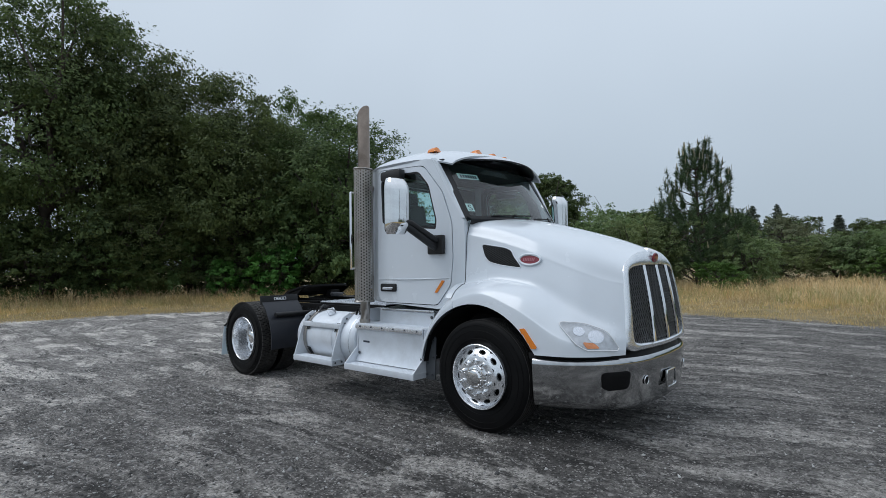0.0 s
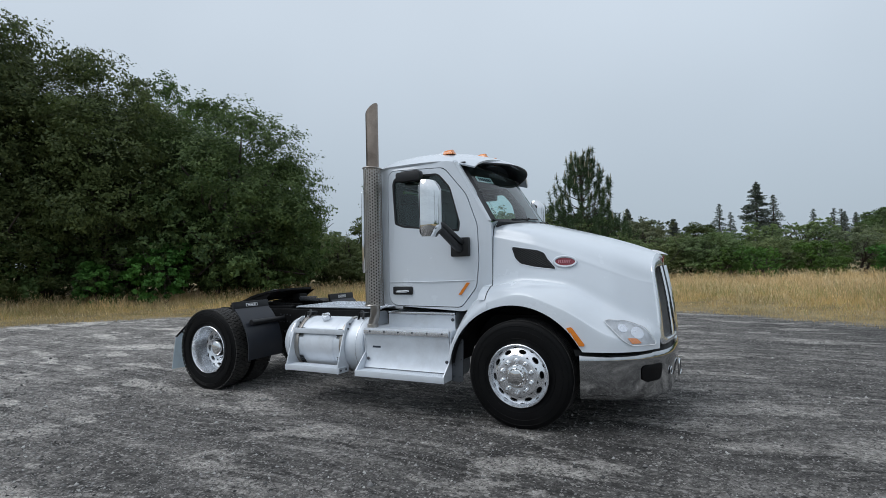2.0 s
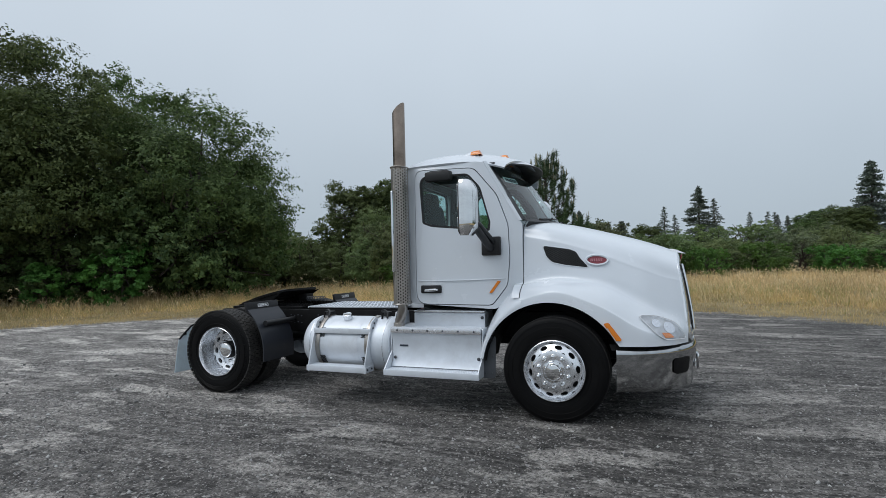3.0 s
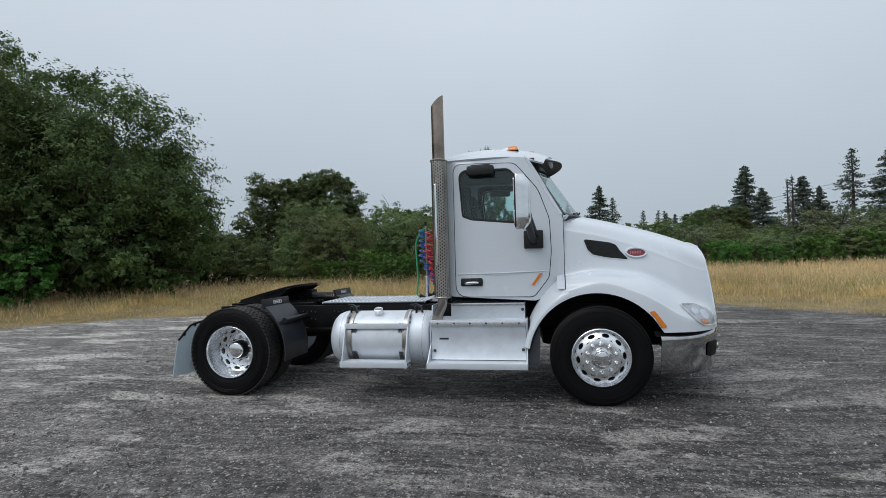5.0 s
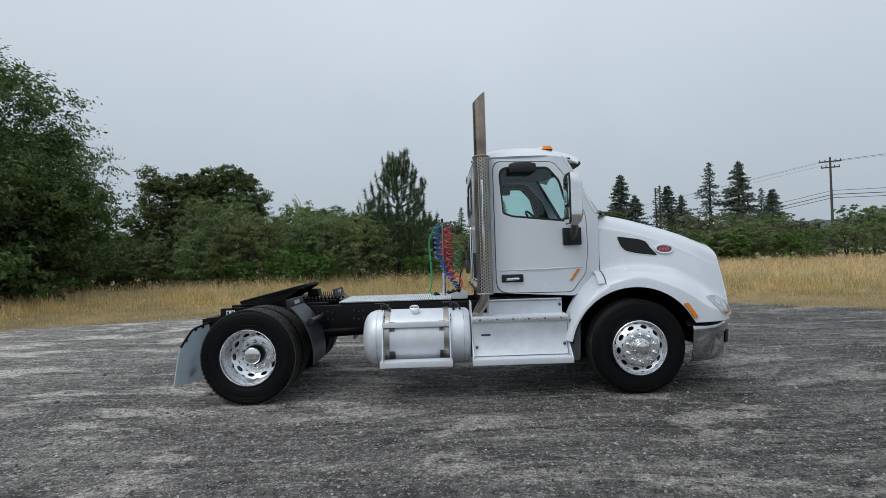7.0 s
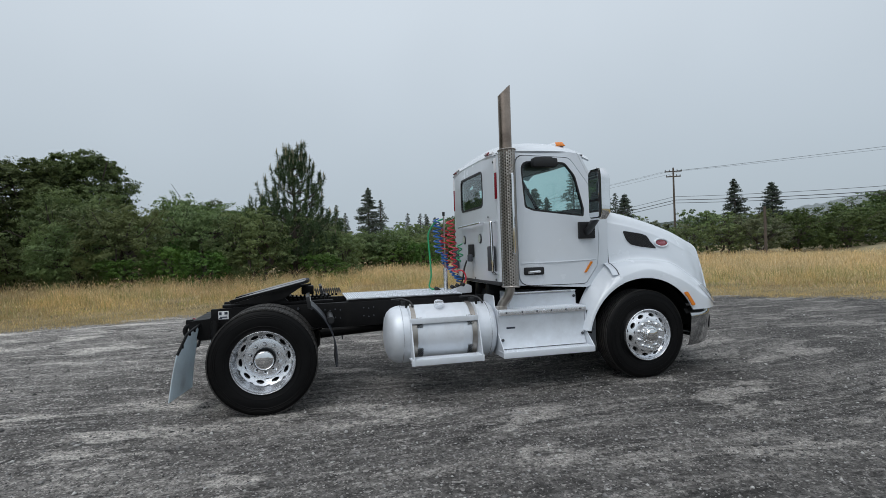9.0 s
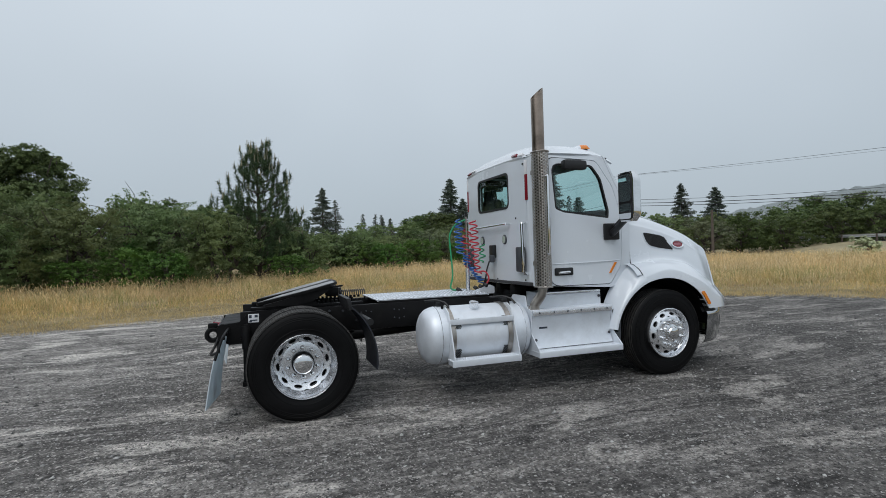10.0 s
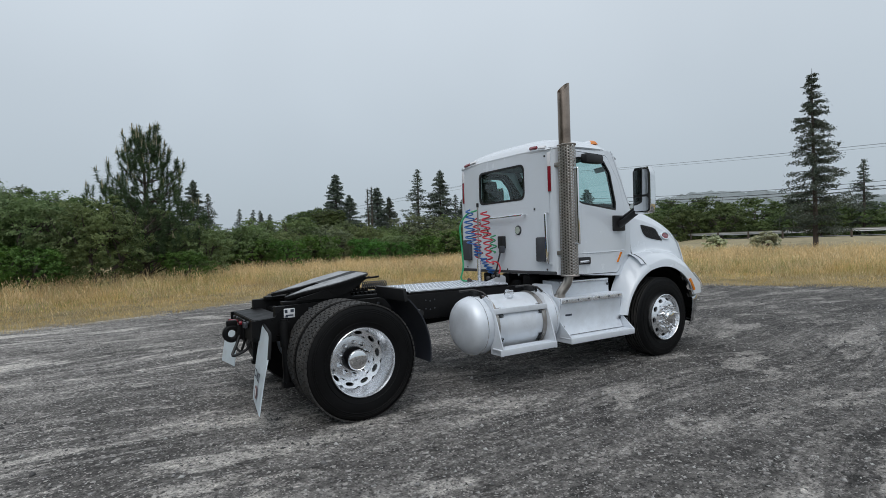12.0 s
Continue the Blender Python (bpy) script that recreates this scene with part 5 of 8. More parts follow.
VENT = rounded([(-0.125, 1.672), (0.14, 1.628), (0.205, 1.60), (0.235, 1.545), (0.33, 1.438), (0.10, 1.468), (-0.03, 1.500), (-0.085, 1.555)], 3, 0.3)
HEAD = rounded([(-0.245, 0.118), (-0.03, 0.100), (0.145, 0.035), (0.225, -0.092), (0.21, -0.110), (-0.05, -0.098), (-0.14, -0.045)], 4, 0.3)
for s in (-1, 1):
    side = Vector((0, -s, 0))
    bm = on_hood(VENT, (0, 0, 0), (1, 0, 0), (0, 0, 1), (0, -s, 0), 0.004)
    bead = rim_of(bm, 0.004)
    vent = part("side_vent", bm, M_plastic, hood, "black mesh vent let into the hood side")
    part("vent_rim", bead, M_paint, vent, smooth=True)
    hexes = bmesh.new()
    for i in range(24):
        for j in range(12):
            x, z = -0.10 + i * 0.0185, 1.45 + j * 0.0195 + (0.0098 if i % 2 else 0)
            if all(within(VENT, x + 0.014 * math.cos(k * math.pi / 3), z + 0.014 * math.sin(k * math.pi / 3)) for k in range(6)):
                hp, nr, _, _ = hood_tree.ray_cast(Vector((x, s * 2.0, z)), Vector((0, -s, 0)))
                if hp is not None:
                    tube([hp + Vector((0.0105 * math.cos(k * math.pi / 3), s * 0.008, 0.0105 * math.sin(k * math.pi / 3))) for k in range(6)], 0.0022, 4, hexes, closed=True)
    tagged(part("vent_mesh", hexes, M_plastic, vent, smooth=False), kind="stuff")
    bm = on_hood(ellipse(0.098, 0.046), (0.395, 0, 1.512), (1, 0, -0.06), (0.06, 0, 1), (0, -s, 0), 0.010)
    bead = rim_of(bm, 0.011)
    badge = part("side_badge", bm, M_redbadge, hood, "dark red oval badge in a white ring")
    part("badge_ring", bead, M_paint, badge)
    bars = bmesh.new()
    for k in range(7):
        c = on_hood([(-0.005, -0.013), (0.005, -0.013), (0.008, 0.013), (-0.002, 0.013)], (0.388 - 0.048 + k * 0.016, 0, 1.512), (1, 0, 0), (0, 0, 1), (0, -s, 0), 0.0135, 0)
        tmp = bpy.data.meshes.new("tmp")
        c.to_mesh(tmp)
        bars.from_mesh(tmp)
        c.free()
    part("badge_lettering", bars, M_script, badge, smooth=False)
    # headlight
    o, uu, vv, ww = (0.955, s * 0.955, 0.885), (0.71, -s * 0.705, 0), (0, 0, 1), (-0.705, -s * 0.71, 0)
    bm = on_hood(HEAD, o, uu, vv, ww, 0.003)
    lamp = part("headlight", bm, M_bowl, hood, "clear headlight with a grey reflector and amber corner")
    bm = on_hood(HEAD, o, uu, vv, ww, 0.014)
    bead = rim_of(bm, 0.004)
    part("lens", bm, M_lens, lamp, "clear plastic lens").visible_shadow = False
    part("gasket", bead, M_white_lens, lamp)
    bm = on_hood(rounded([(-0.075, -0.035), (0.02, -0.045), (0.06, -0.085), (-0.045, -0.085)], 3, 0.3), o, uu, vv, ww, 0.007)
    part("turn_signal", bm, M_amber, lamp, "amber turn signal")
    for a, b, r in ((-0.085, 0.045, 0.040), (0.045, 0.0, 0.056)):
        spot = [(a + p, b + q) for p, q in ellipse(r * 1.2, r * 0.85, 20)]
        part("reflector", on_hood(spot, o, uu, vv, ww, 0.0055), M_alu, lamp, "round reflector bowl")
    # amber side marker on the fender, behind the headlight
    bm = on_hood(rounded([(-0.075, 0.075), (-0.03, 0.082), (0.075, -0.065), (0.068, -0.08), (0.01, -0.078)], 3, 0.25), (0.535, 0, 0.865), (1, 0, 0), (0, 0, 1), (0, -s, 0), 0.012)
    part("side_marker", thicken(bm, 0.012), M_amber, hood, "amber side marker lamp")

# grille: a chrome surround, four mesh panels and three bars
G_OUT = [(0.0, 1.585), (0.34, 1.555), (0.585, 1.455), (0.645, 1.30), (0.69, 1.06), (0.72, 0.89), (0.70, 0.765), (0.40, 0.748), (0.0, 0.745)]
G_IN = [(0.0, 1.455), (0.30, 1.452), (0.525, 1.415), (0.58, 1.28), (0.615, 1.06), (0.635, 0.90), (0.60, 0.815), (0.36, 0.795), (0.0, 0.79)]
go, gi = catmull(G_OUT, 6), catmull(G_IN, 6)


def loop_of(line, dx):
    pts = [(nose_x(y, z) + dx, -y, z) for y, z in line] + [(nose_x(y, z) + dx, y, z) for y, z in line[::-1]][1:-1]
    return pts


def midline(a, b, k):
    return [(p[0] + (q[0] - p[0]) * k, p[1] + (q[1] - p[1]) * k) for p, q in zip(a, b)]


grille = part("grille", skin([loop_of(go, -0.02), loop_of(go, 0.004), loop_of(midline(go, gi, 0.2), 0.014), loop_of(midline(go, gi, 0.75), 0.017), loop_of(gi, 0.008), loop_of(gi, -0.06)], close=True), M_alu, truck, "chrome grille surround with upright bars")
back = bmesh.new()
back.faces.new([back.verts.new(p) for p in loop_of(gi, -0.042)])
bmesh.ops.triangulate(back, faces=back.faces[:])
part("grille_backing", back, M_black, grille, smooth=False)


def half_width(z):
    return smooth_line(sorted((q[1], q[0]) for q in gi if 0.81 < q[1] < 1.44), z)


for k, y in enumerate((-0.305, 0.0, 0.305)):
    line = []
    for i in range(15):
        z = 0.80 + 0.65 * i / 14
        yy = y * (0.92 + 0.10 * (1.45 - z) / 0.65)
        line.append((nose_x(yy, z) + 0.016, yy, z))
    bm = tube(line, 0.017, 8)
    part("grille_bar", bm, M_chrome, grille, "chrome upright grille bar")
for k in range(4):
    mesh = bmesh.new()
    lo, hi = (-0.655, -0.305, 0.0, 0.305, 0.655)[k:k + 2]
    y, col = lo, 0
    while y < hi:
        pts = []
        for i in range(27):
            z = 0.80 + 0.645 * i / 26
            if abs(y) < half_width(z) - 0.005:
                pts.append((nose_x(y, z) - 0.028, y + (0.0075 if (i + col) % 2 else -0.0075), z))
        if len(pts) > 2:
            tube(pts, 0.0028, 4, mesh)
        y += 0.0185
        col += 1
    part("grille_mesh", mesh, M_mesh, grille, "fine steel mesh panel", smooth=False)
bm = lathe([(0.0, -0.012), (0.045, -0.011), (0.058, -0.006), (0.06, 0.0)], 30)
bmesh.ops.transform(bm, matrix=pose(nose_x(0, 1.515) + 0.024, 0, 1.515, 12, 0, 90) @ Matrix.Diagonal((1.25, 1, 0.78, 1)), verts=bm.verts[:])
part("nose_badge", bm, M_redbadge, grille, "red oval nose badge")
bm = skin([[(1.02 + 0.20 * u, 0.028 * math.sin(math.pi * min(1, u + 0.15)) * math.cos(a), 1.592 + 0.035 * math.sin(math.pi * u ** 0.7) * math.sin(a) - 0.035 * u) for a in (0, 0.6, 1.2, 1.9, 2.5, math.pi)] for u in (0.02, 0.2, 0.4, 0.6, 0.8, 0.98)])
part("hood_ornament", bm, M_chrome, hood, "small chrome hood ornament")

# bumper
BY = ((0.0, 1.272), (0.40, 1.252), (0.66, 1.185), (0.88, 1.05), (1.04, 0.87), (1.13, 0.70), (1.172, 0.56))


def bumper_line(n=40):
    c = catmull(BY, 8)
    return [(x, -y) for y, x in c[::-1]] + [(x, y) for y, x in c[1:]]


bl = bumper_line()
rows = []
for t, dz, dx in ((0, 0.0, -0.05), (0, 0.006, -0.008), (0.03, 0.0, 0.006), (0.10, 0, 0.010), (0.5, 0, -0.004), (0.85, 0, -0.026), (0.97, 0, -0.045), (1.0, 0, -0.07)):
    row = []
    for i, (x, y) in enumerate(bl):
        top, bot = 0.695, 0.268 + 0.045 * (abs(y) / 1.17) ** 2
        a, b = bl[max(i - 1, 0)], bl[min(i + 1, len(bl) - 1)]
        n = Vector((b[1] - a[1], -(b[0] - a[0]))).normalized()
        row.append((x + n.x * dx, y + n.y * dx, top + (bot - top) * t + dz))
    rows.append(row)
bumper = part("bumper", thicken(skin(rows), 0.006), M_bumper, truck, "scuffed wraparound chrome front bumper", angle=45)


def on_bumper(y, z, out=0.0):
    j = min(range(len(bl)), key=lambda i: abs(bl[i][1] - y))
    a, b = bl[max(j - 1, 0)], bl[min(j + 1, len(bl) - 1)]
    n = Vector((b[1] - a[1], -(b[0] - a[0]), 0)).normalized()
    k = (y - a[1]) / (b[1] - a[1])
    return Vector((a[0] + (b[0] - a[0]) * k, y, z)) + n * (0.008 + out - 0.02 * max(0.0, 0.62 - z) / 0.25)


for s in (-1, 1):
    fog = rounded([(0.68, 0.60), (0.905, 0.598), (0.90, 0.475), (0.86, 0.452), (0.70, 0.456)], 4, 0.3)
    # nothing is cut out: a black patch paints the opening's shade
    bm = bmesh.new()
    outer = [bm.verts.new(on_bumper(s * a, b, 0.007)) for a, b in fog]
    deep = [bm.verts.new(on_bumper(s * (a * 0.8 + 0.79 * 0.2), b * 0.85 + 0.53 * 0.15, 0.0105)) for a, b in fog]
    for k in range(len(fog)):
        bm.faces.new((outer[k], outer[(k + 1) % len(fog)], deep[(k + 1) % len(fog)], deep[k]))
    bm.faces.new(deep)
    pocket = part("fog_light_pocket", bm, M_black, bumper, "black patch painting the shaded fog light opening")
    ring = [on_bumper(s * (0.50 + a), 0.50 + b, 0.008) for a, b in ellipse(0.030, 0.036, 20)]
    # the hole's dark inside is a black disc on the skin
    bm = bmesh.new()
    bm.faces.new([bm.verts.new(p) for p in ring])
    hook = part("tow_hole", bm, M_black, bumper, "black disc painting the shaded tow hook hole, with a bright lip")
    part("hole_lip", tube(ring, 0.005, 6, closed=True), M_chrome, hook)
bm = box((1.283, -0.03, 0.455), (0.012, 0.24, 0.15), 0.004)
pb = part("plate_holder", bm, M_bumper, bumper, "empty chrome plate holder")
part("holder_frame", tube([(1.292, a - 0.03, 0.455 + b) for a, b in rounded([(-0.115, -0.07), (0.115, -0.07), (0.115, 0.07), (-0.115, 0.07)], 3, 0.15)], 0.005, 6, closed=True), M_chrome, pb)
# a solid black strip paints in the shade of the hood-bumper gap
part("bumper_gap_seal", skin([[(x - 0.04, y * 0.975, 0.69) for x, y in bl], [(x - 0.06, y * 0.965, 0.745) for x, y in bl]]), M_black, truck, "black strip painting the shade between hood and bumper")


# cab
def side_y(x, z, s=-1):
    h = smooth_line([(-1.75, 0.93), (-1.56, 0.972), (-1.40, 1.015), (-0.95, 1.0), (-0.55, 0.955), (-0.30, 0.915)], x)
    return s * (h - 0.022 * max(0.0, z - 1.75) / 0.8 - 0.02 * max(0.0, 1.3 - z))


def sheet(outer, holes, s, depth=0.035, out=0.0, cuts=0):
    """A side panel with openings, following the cab's gentle curve."""
    bm = bmesh.new()
    for ring in [outer] + holes:
        vs = [bm.verts.new((a, 0, b)) for a, b in ring]
        for i in range(len(vs)):
            bm.edges.new((vs[i], vs[(i + 1) % len(vs)]))
    bmesh.ops.triangle_fill(bm, use_beauty=True, edges=bm.edges[:])
    bmesh.ops.dissolve_limit(bm, angle_limit=0.01, verts=bm.verts[:], edges=bm.edges[:])
    bmesh.ops.triangulate(bm, faces=bm.faces[:])
    r = bmesh.ops.extrude_face_region(bm, geom=bm.faces[:])
    inner = {v for v in r["geom"] if isinstance(v, bmesh.types.BMVert)}
    for v in bm.verts:
        v.co.y = side_y(v.co.x, v.co.z, s) + s * out - (s * depth if v in inner else 0)
    return bm


DOOR = rounded([(-1.468, 1.088), (-1.468, 2.525), (-0.80, 2.505), (-0.565, 2.215), (-0.455, 1.90), (-0.445, 1.55), (-0.475, 1.28), (-0.635, 1.076)], 4, 0.16)
DOOR_IN = rounded([(-1.460, 1.096), (-1.460, 2.517), (-0.804, 2.497), (-0.573, 2.211), (-0.463, 1.90), (-0.453, 1.55), (-0.482, 1.283), (-0.640, 1.084)], 4, 0.16)
PANE = rounded([(-1.412, 2.455), (-0.865, 2.448), (-0.735, 2.30), (-0.635, 1.93), (-0.645, 1.838), (-1.27, 1.905), (-1.375, 1.945)], 5, 0.22)
PANE_SEAL = rounded([(-1.392, 2.436), (-0.872, 2.43), (-0.75, 2.29), (-0.655, 1.935), (-0.665, 1.862), (-1.265, 1.926), (-1.357, 1.962)], 5, 0.22)
CABSIDE = [(-1.555, 1.10), (-1.555, 2.555), (-1.50, 2.575), (-0.78, 2.565), (-0.66, 2.545), (-0.50, 2.27), (-0.36, 1.96), (-0.322, 1.90), (-0.322, 1.16), (-0.62, 1.04)]
cab = part("cab_shell", sheet(rounded(CABSIDE, 2, 0.06), [DOOR], -1, 0.05), M_paint, truck, "white steel day cab")
part("cab_side", sheet(rounded(CABSIDE, 2, 0.06), [DOOR], 1, 0.05), M_paint, cab)
for s in (-1, 1):
    door = part("door", sheet(DOOR_IN, [PANE], s, 0.045, 0.004), M_paint, truck, "white cab door with a rounded window")
    part("window_seal", sheet(PANE, [PANE_SEAL], s, 0.03, 0.001), M_plastic, door, "black rubber window seal")
    g = part("window", sheet(PANE_SEAL, [], s, 0.004, -0.012), M_glass, door, "green-tinted side window")
    g.visible_shadow = False
    # pressed line across the door
    crease = [(x, side_y(x, z, s) + s * 0.005, z) for x, z in ((-1.44, 1.335), (-1.0, 1.338), (-0.62, 1.345), (-0.50, 1.35))]
    part("pressed_line", tube(crease, 0.0048, 6), M_paint, door)
    hb = box((0, 0, 0), (0.235, 0.03, 0.085), 0.016)
    bmesh.ops.transform(hb, matrix=pose(-1.29, side_y(-1.29, 1.25, s), 1.248), verts=hb.verts[:])
    recess = part("door_handle", hb, M_plastic, door, "black handle recess with a chrome pull")
    part("pull", tube(soften([(-1.36, side_y(-1.36, 1.25, s) + s * 0.012, 1.236), (-1.345, side_y(-1.34, 1.25, s) + s * 0.03, 1.238), (-1.235, side_y(-1.23, 1.25, s) + s * 0.03, 1.243), (-1.222, side_y(-1.22, 1.25, s) + s * 0.012, 1.243)], 3), 0.014, 10), M_chrome, recess, "chrome pull handle")
    mk = rounded([(-0.665, 1.205), (-0.635, 1.205), (-0.545, 1.325), (-0.575, 1.328)], 3, 0.2)
    part("door_marker", sheet(mk, [], s, 0.012, 0.012), M_amber, door, "slanted amber reflector")
    # a dark jamb behind the gap
    part("door_jamb", sheet(DOOR, [PANE], s, 0.01, -0.052), M_black, cab)
    # look-down mirror over the window
    lm = box((0, 0, 0), (0.29, 0.10, 0.105), 0.03)
    bmesh.ops.transform(lm, matrix=pose(-1.155, side_y(-1.15, 2.41, s) + s * 0.075, 2.425), verts=lm.verts[:])
    look_down = part("look_down_mirror", lm, M_plastic, door, "black look-down mirror above the window")
    part("mirror_bracket", box((-1.155, side_y(-1.15, 2.48, s) + s * 0.04, 2.475), (0.20, 0.09, 0.03), 0.008), M_plastic, look_down)

# rear wall and roof
def rear_x(y):
    return -1.668 + 0.023 * (abs(y) / 0.86) ** 4


REAR = [(-0.86, 1.10), (-0.43, 1.10), (0.0, 1.10), (0.43, 1.10), (0.86, 1.10), (0.85, 2.535), (0.43, 2.545), (0.0, 2.545), (-0.43, 2.545), (-0.85, 2.535)]
RWIN = rounded([(-0.46, 1.995), (0.46, 1.995), (0.46, 2.43), (-0.46, 2.43)], 5, 0.2)
RWIN2 = rounded([(-0.435, 2.02), (0.435, 2.02), (0.435, 2.405), (-0.435, 2.405)], 5, 0.2)


def rear_sheet(outer, holes, depth, out):
    bm = bmesh.new()
    for ring in [outer] + holes:
        vs = [bm.verts.new((0, a, b)) for a, b in ring]
        for i in range(len(vs)):
            bm.edges.new((vs[i], vs[(i + 1) % len(vs)]))
    bmesh.ops.triangle_fill(bm, use_beauty=True, edges=bm.edges[:])
    bmesh.ops.triangulate(bm, faces=bm.faces[:])
    r = bmesh.ops.extrude_face_region(bm, geom=bm.faces[:])
    inner = {v for v in r["geom"] if isinstance(v, bmesh.types.BMVert)}
    for v in bm.verts:
        v.co.x = rear_x(v.co.y) - out + (depth if v in inner else 0)
    return bm


part("rear_wall", rear_sheet(REAR, [RWIN], 0.045, 0.0), M_paint, cab, "white riveted rear wall")
part("rear_window_seal", rear_sheet(RWIN, [RWIN2], 0.02, 0.004), M_plastic, cab, "black rubber seal")
part("rear_window", rear_sheet(RWIN2, [], 0.004, -0.006), M_glass, cab, "tinted rear window").visible_shadow = False
for s in (-1, 1):
    rows = []
    for k in range(16):
        z = 1.10 + 1.46 * k / 15
        a, c, b = Vector((-1.553, side_y(-1.553, z, s), z)), Vector((-1.650, side_y(-1.553, z, s) - s * 0.006, z)), Vector((-1.645, s * (0.86 - 0.01 * (z > 2.3) * (z - 2.3) * 4), z))
        rows.append([a * (1 - t) ** 2 + c * (2 * t * (1 - t)) + b * t * t for t in np.linspace(0, 1, 9)])
    part("corner_post", thicken(skin(rows), 0.008), M_paint, cab, "white rounded rear corner")


def roof_point(x, y):
    wide = smooth_line([(-1.668, 0.84), (-1.64, 0.915), (-1.59, 0.955), (-1.45, 0.995), (-1.25, 1.0), (-0.95, 0.985), (-0.70, 0.93), (-0.40, 0.84)], x)
    k = min(1.0, abs(y) / wide)
    crown = smooth_line([(-1.668, 2.565), (-1.62, 2.635), (-1.52, 2.70), (-1.35, 2.745), (-1.1, 2.76), (-0.80, 2.738), (-0.60, 2.682), (-0.43, 2.595)], x)
    edge = smooth_line([(-1.668, 2.535), (-1.5, 2.562), (-0.9, 2.57), (-0.66, 2.538), (-0.43, 2.475)], x)
    return Vector((x, y, edge + (crown - edge) * (1 - k ** 3.2) ** 0.75))


rows = [[Vector((-1.662 + 0.02 * abs(k / 20 - 1) ** 4, 0.85 * (k / 20 - 1), 2.528)) for k in range(41)]]
for i in range(34):
    x = -1.668 + (1.668 - 0.50) * (i / 33) ** 1.25
    wide = smooth_line([(-1.668, 0.84), (-1.64, 0.915), (-1.59, 0.955), (-1.45, 0.995), (-1.25, 1.0), (-0.95, 0.985), (-0.70, 0.93), (-0.40, 0.84)], x)
    fwd = [(x + (0.11 if i > 26 else 0) * ((i - 26) / 7 if i > 26 else 0) * (1 - (k / 20 - 1) ** 2), wide * (k / 20 - 1)) for k in range(41)]
    rows.append([Vector((fx, y, roof_point(x, y).z)) for fx, y in fwd])
roof = part("roof", thicken(skin(rows), 0.02), M_paint, cab, "white moulded roof with a brow")
for y, x in ((-0.79, -0.83), (-0.27, -0.66), (0.0, -0.64), (0.27, -0.66), (0.79, -0.83)):
    p = roof_point(x, y * 0.97)
    n = 10
    prof = []
    for i in range(n + 1):
        u = i / n
        h = 0.054 * (math.sin(math.pi * min(1, u * 0.62 + 0.02)) ** 1.2) if u < 0.98 else 0.0
        wv = 0.056 * (1 - 0.35 * (1 - u))
        prof.append([(p.x - 0.17 + 0.235 * u, p.y + wv * math.cos(a), p.z - 0.012 + h * math.sin(a)) for a in np.linspace(0, math.pi, 9)])
    prof = [[(a, b, c + 0.006) for a, b, c in ring] for ring in prof]
    lamp = part("roof_lamp", skin(prof[5:]), M_amber, truck, "amber roof clearance lamp in a white base")
    part("lamp_base", skin(prof[:6]), M_paint, lamp)

# windscreen and its pillars
def screen_point(u, v):
    """u from -1 to 1 across, v from 0 at the cowl to 1 at the roof."""
    w = 0.885 + (0.835 - 0.885) * v
    y = u * w
    x = (-0.10 - 0.215 * abs(u) ** 2.2) * (1 - v) + (-0.52 - 0.16 * abs(u) ** 2.2) * v
    return Vector((x, y, 1.935 + 0.63 * v))


rows = [[screen_point(-0.985 + 1.97 * k / 24, 0.02 + 0.96 * i / 10) for k in range(25)] for i in range(11)]
part("windscreen", skin(rows), M_screen, truck, "raked tinted windscreen").visible_shadow = False
for s in (-1, 1):
    pil, seal = [], []
    for i in range(11):
        v = i / 10
        p = screen_point(s * 0.955, v)
        q = screen_point(s * 1.0, v)
        x = smooth_line([(0, -0.36), (0.5, -0.53), (1, -0.70)], v)
        e = Vector((x, side_y(x, 1.935 + 0.63 * v, s), p.z))
        w = q.lerp(e, 0.30) + Vector((0.010, s * 0.012, 0))
        pil.append([w, q.lerp(e, 0.42) + Vector((0.014, s * 0.018, 0)), q.lerp(e, 0.68) + Vector((0.011, s * 0.016, 0)), e + Vector((0, s * 0.004, 0))])
        seal.append([p + Vector((0.006, 0, 0)), q + Vector((0.006, s * 0.004, 0)), w + Vector((0.001, s * 0.001, 0))])
    part("windscreen_pillar", thicken(skin(pil), 0.01), M_paint, cab, "white windscreen pillar")
    part("windscreen_seal", thicken(skin(seal), 0.006), M_plastic, cab, "black border of the windscreen")
# cowl under the screen
rows = [[screen_point(-1 + 2 * k / 24, 0.035) + Vector((0.004, 0, 0)) for k in range(25)], [screen_point(-1 + 2 * k / 24, -0.02) + Vector((0.05, 0, 0.0)) for k in range(25)], [Vector((-0.30 + 0.22 * (1 - (k / 12 - 1) ** 2), (k / 12 - 1) * 0.86, 1.87)) for k in range(25)]]
part("cowl", skin(rows), M_plastic, cab, "black plastic cowl")
for y0, y1 in ((-0.62, -0.02), (0.02, 0.62)):
    line = [screen_point((y0 + (y1 - y0) * k / 8) / 0.86, 0.03 + 0.05 * k / 8) + Vector((0.018, 0, 0.004)) for k in range(9)]
    wiper = part("wiper", tube(line, 0.008, 6), M_plastic, truck, "black windscreen wiper")
    part("wiper_arm", tube([line[0] + Vector((0.02, 0.30, -0.03)), line[4] + Vector((0.015, 0, 0.012))], 0.009, 6), M_plastic, wiper)


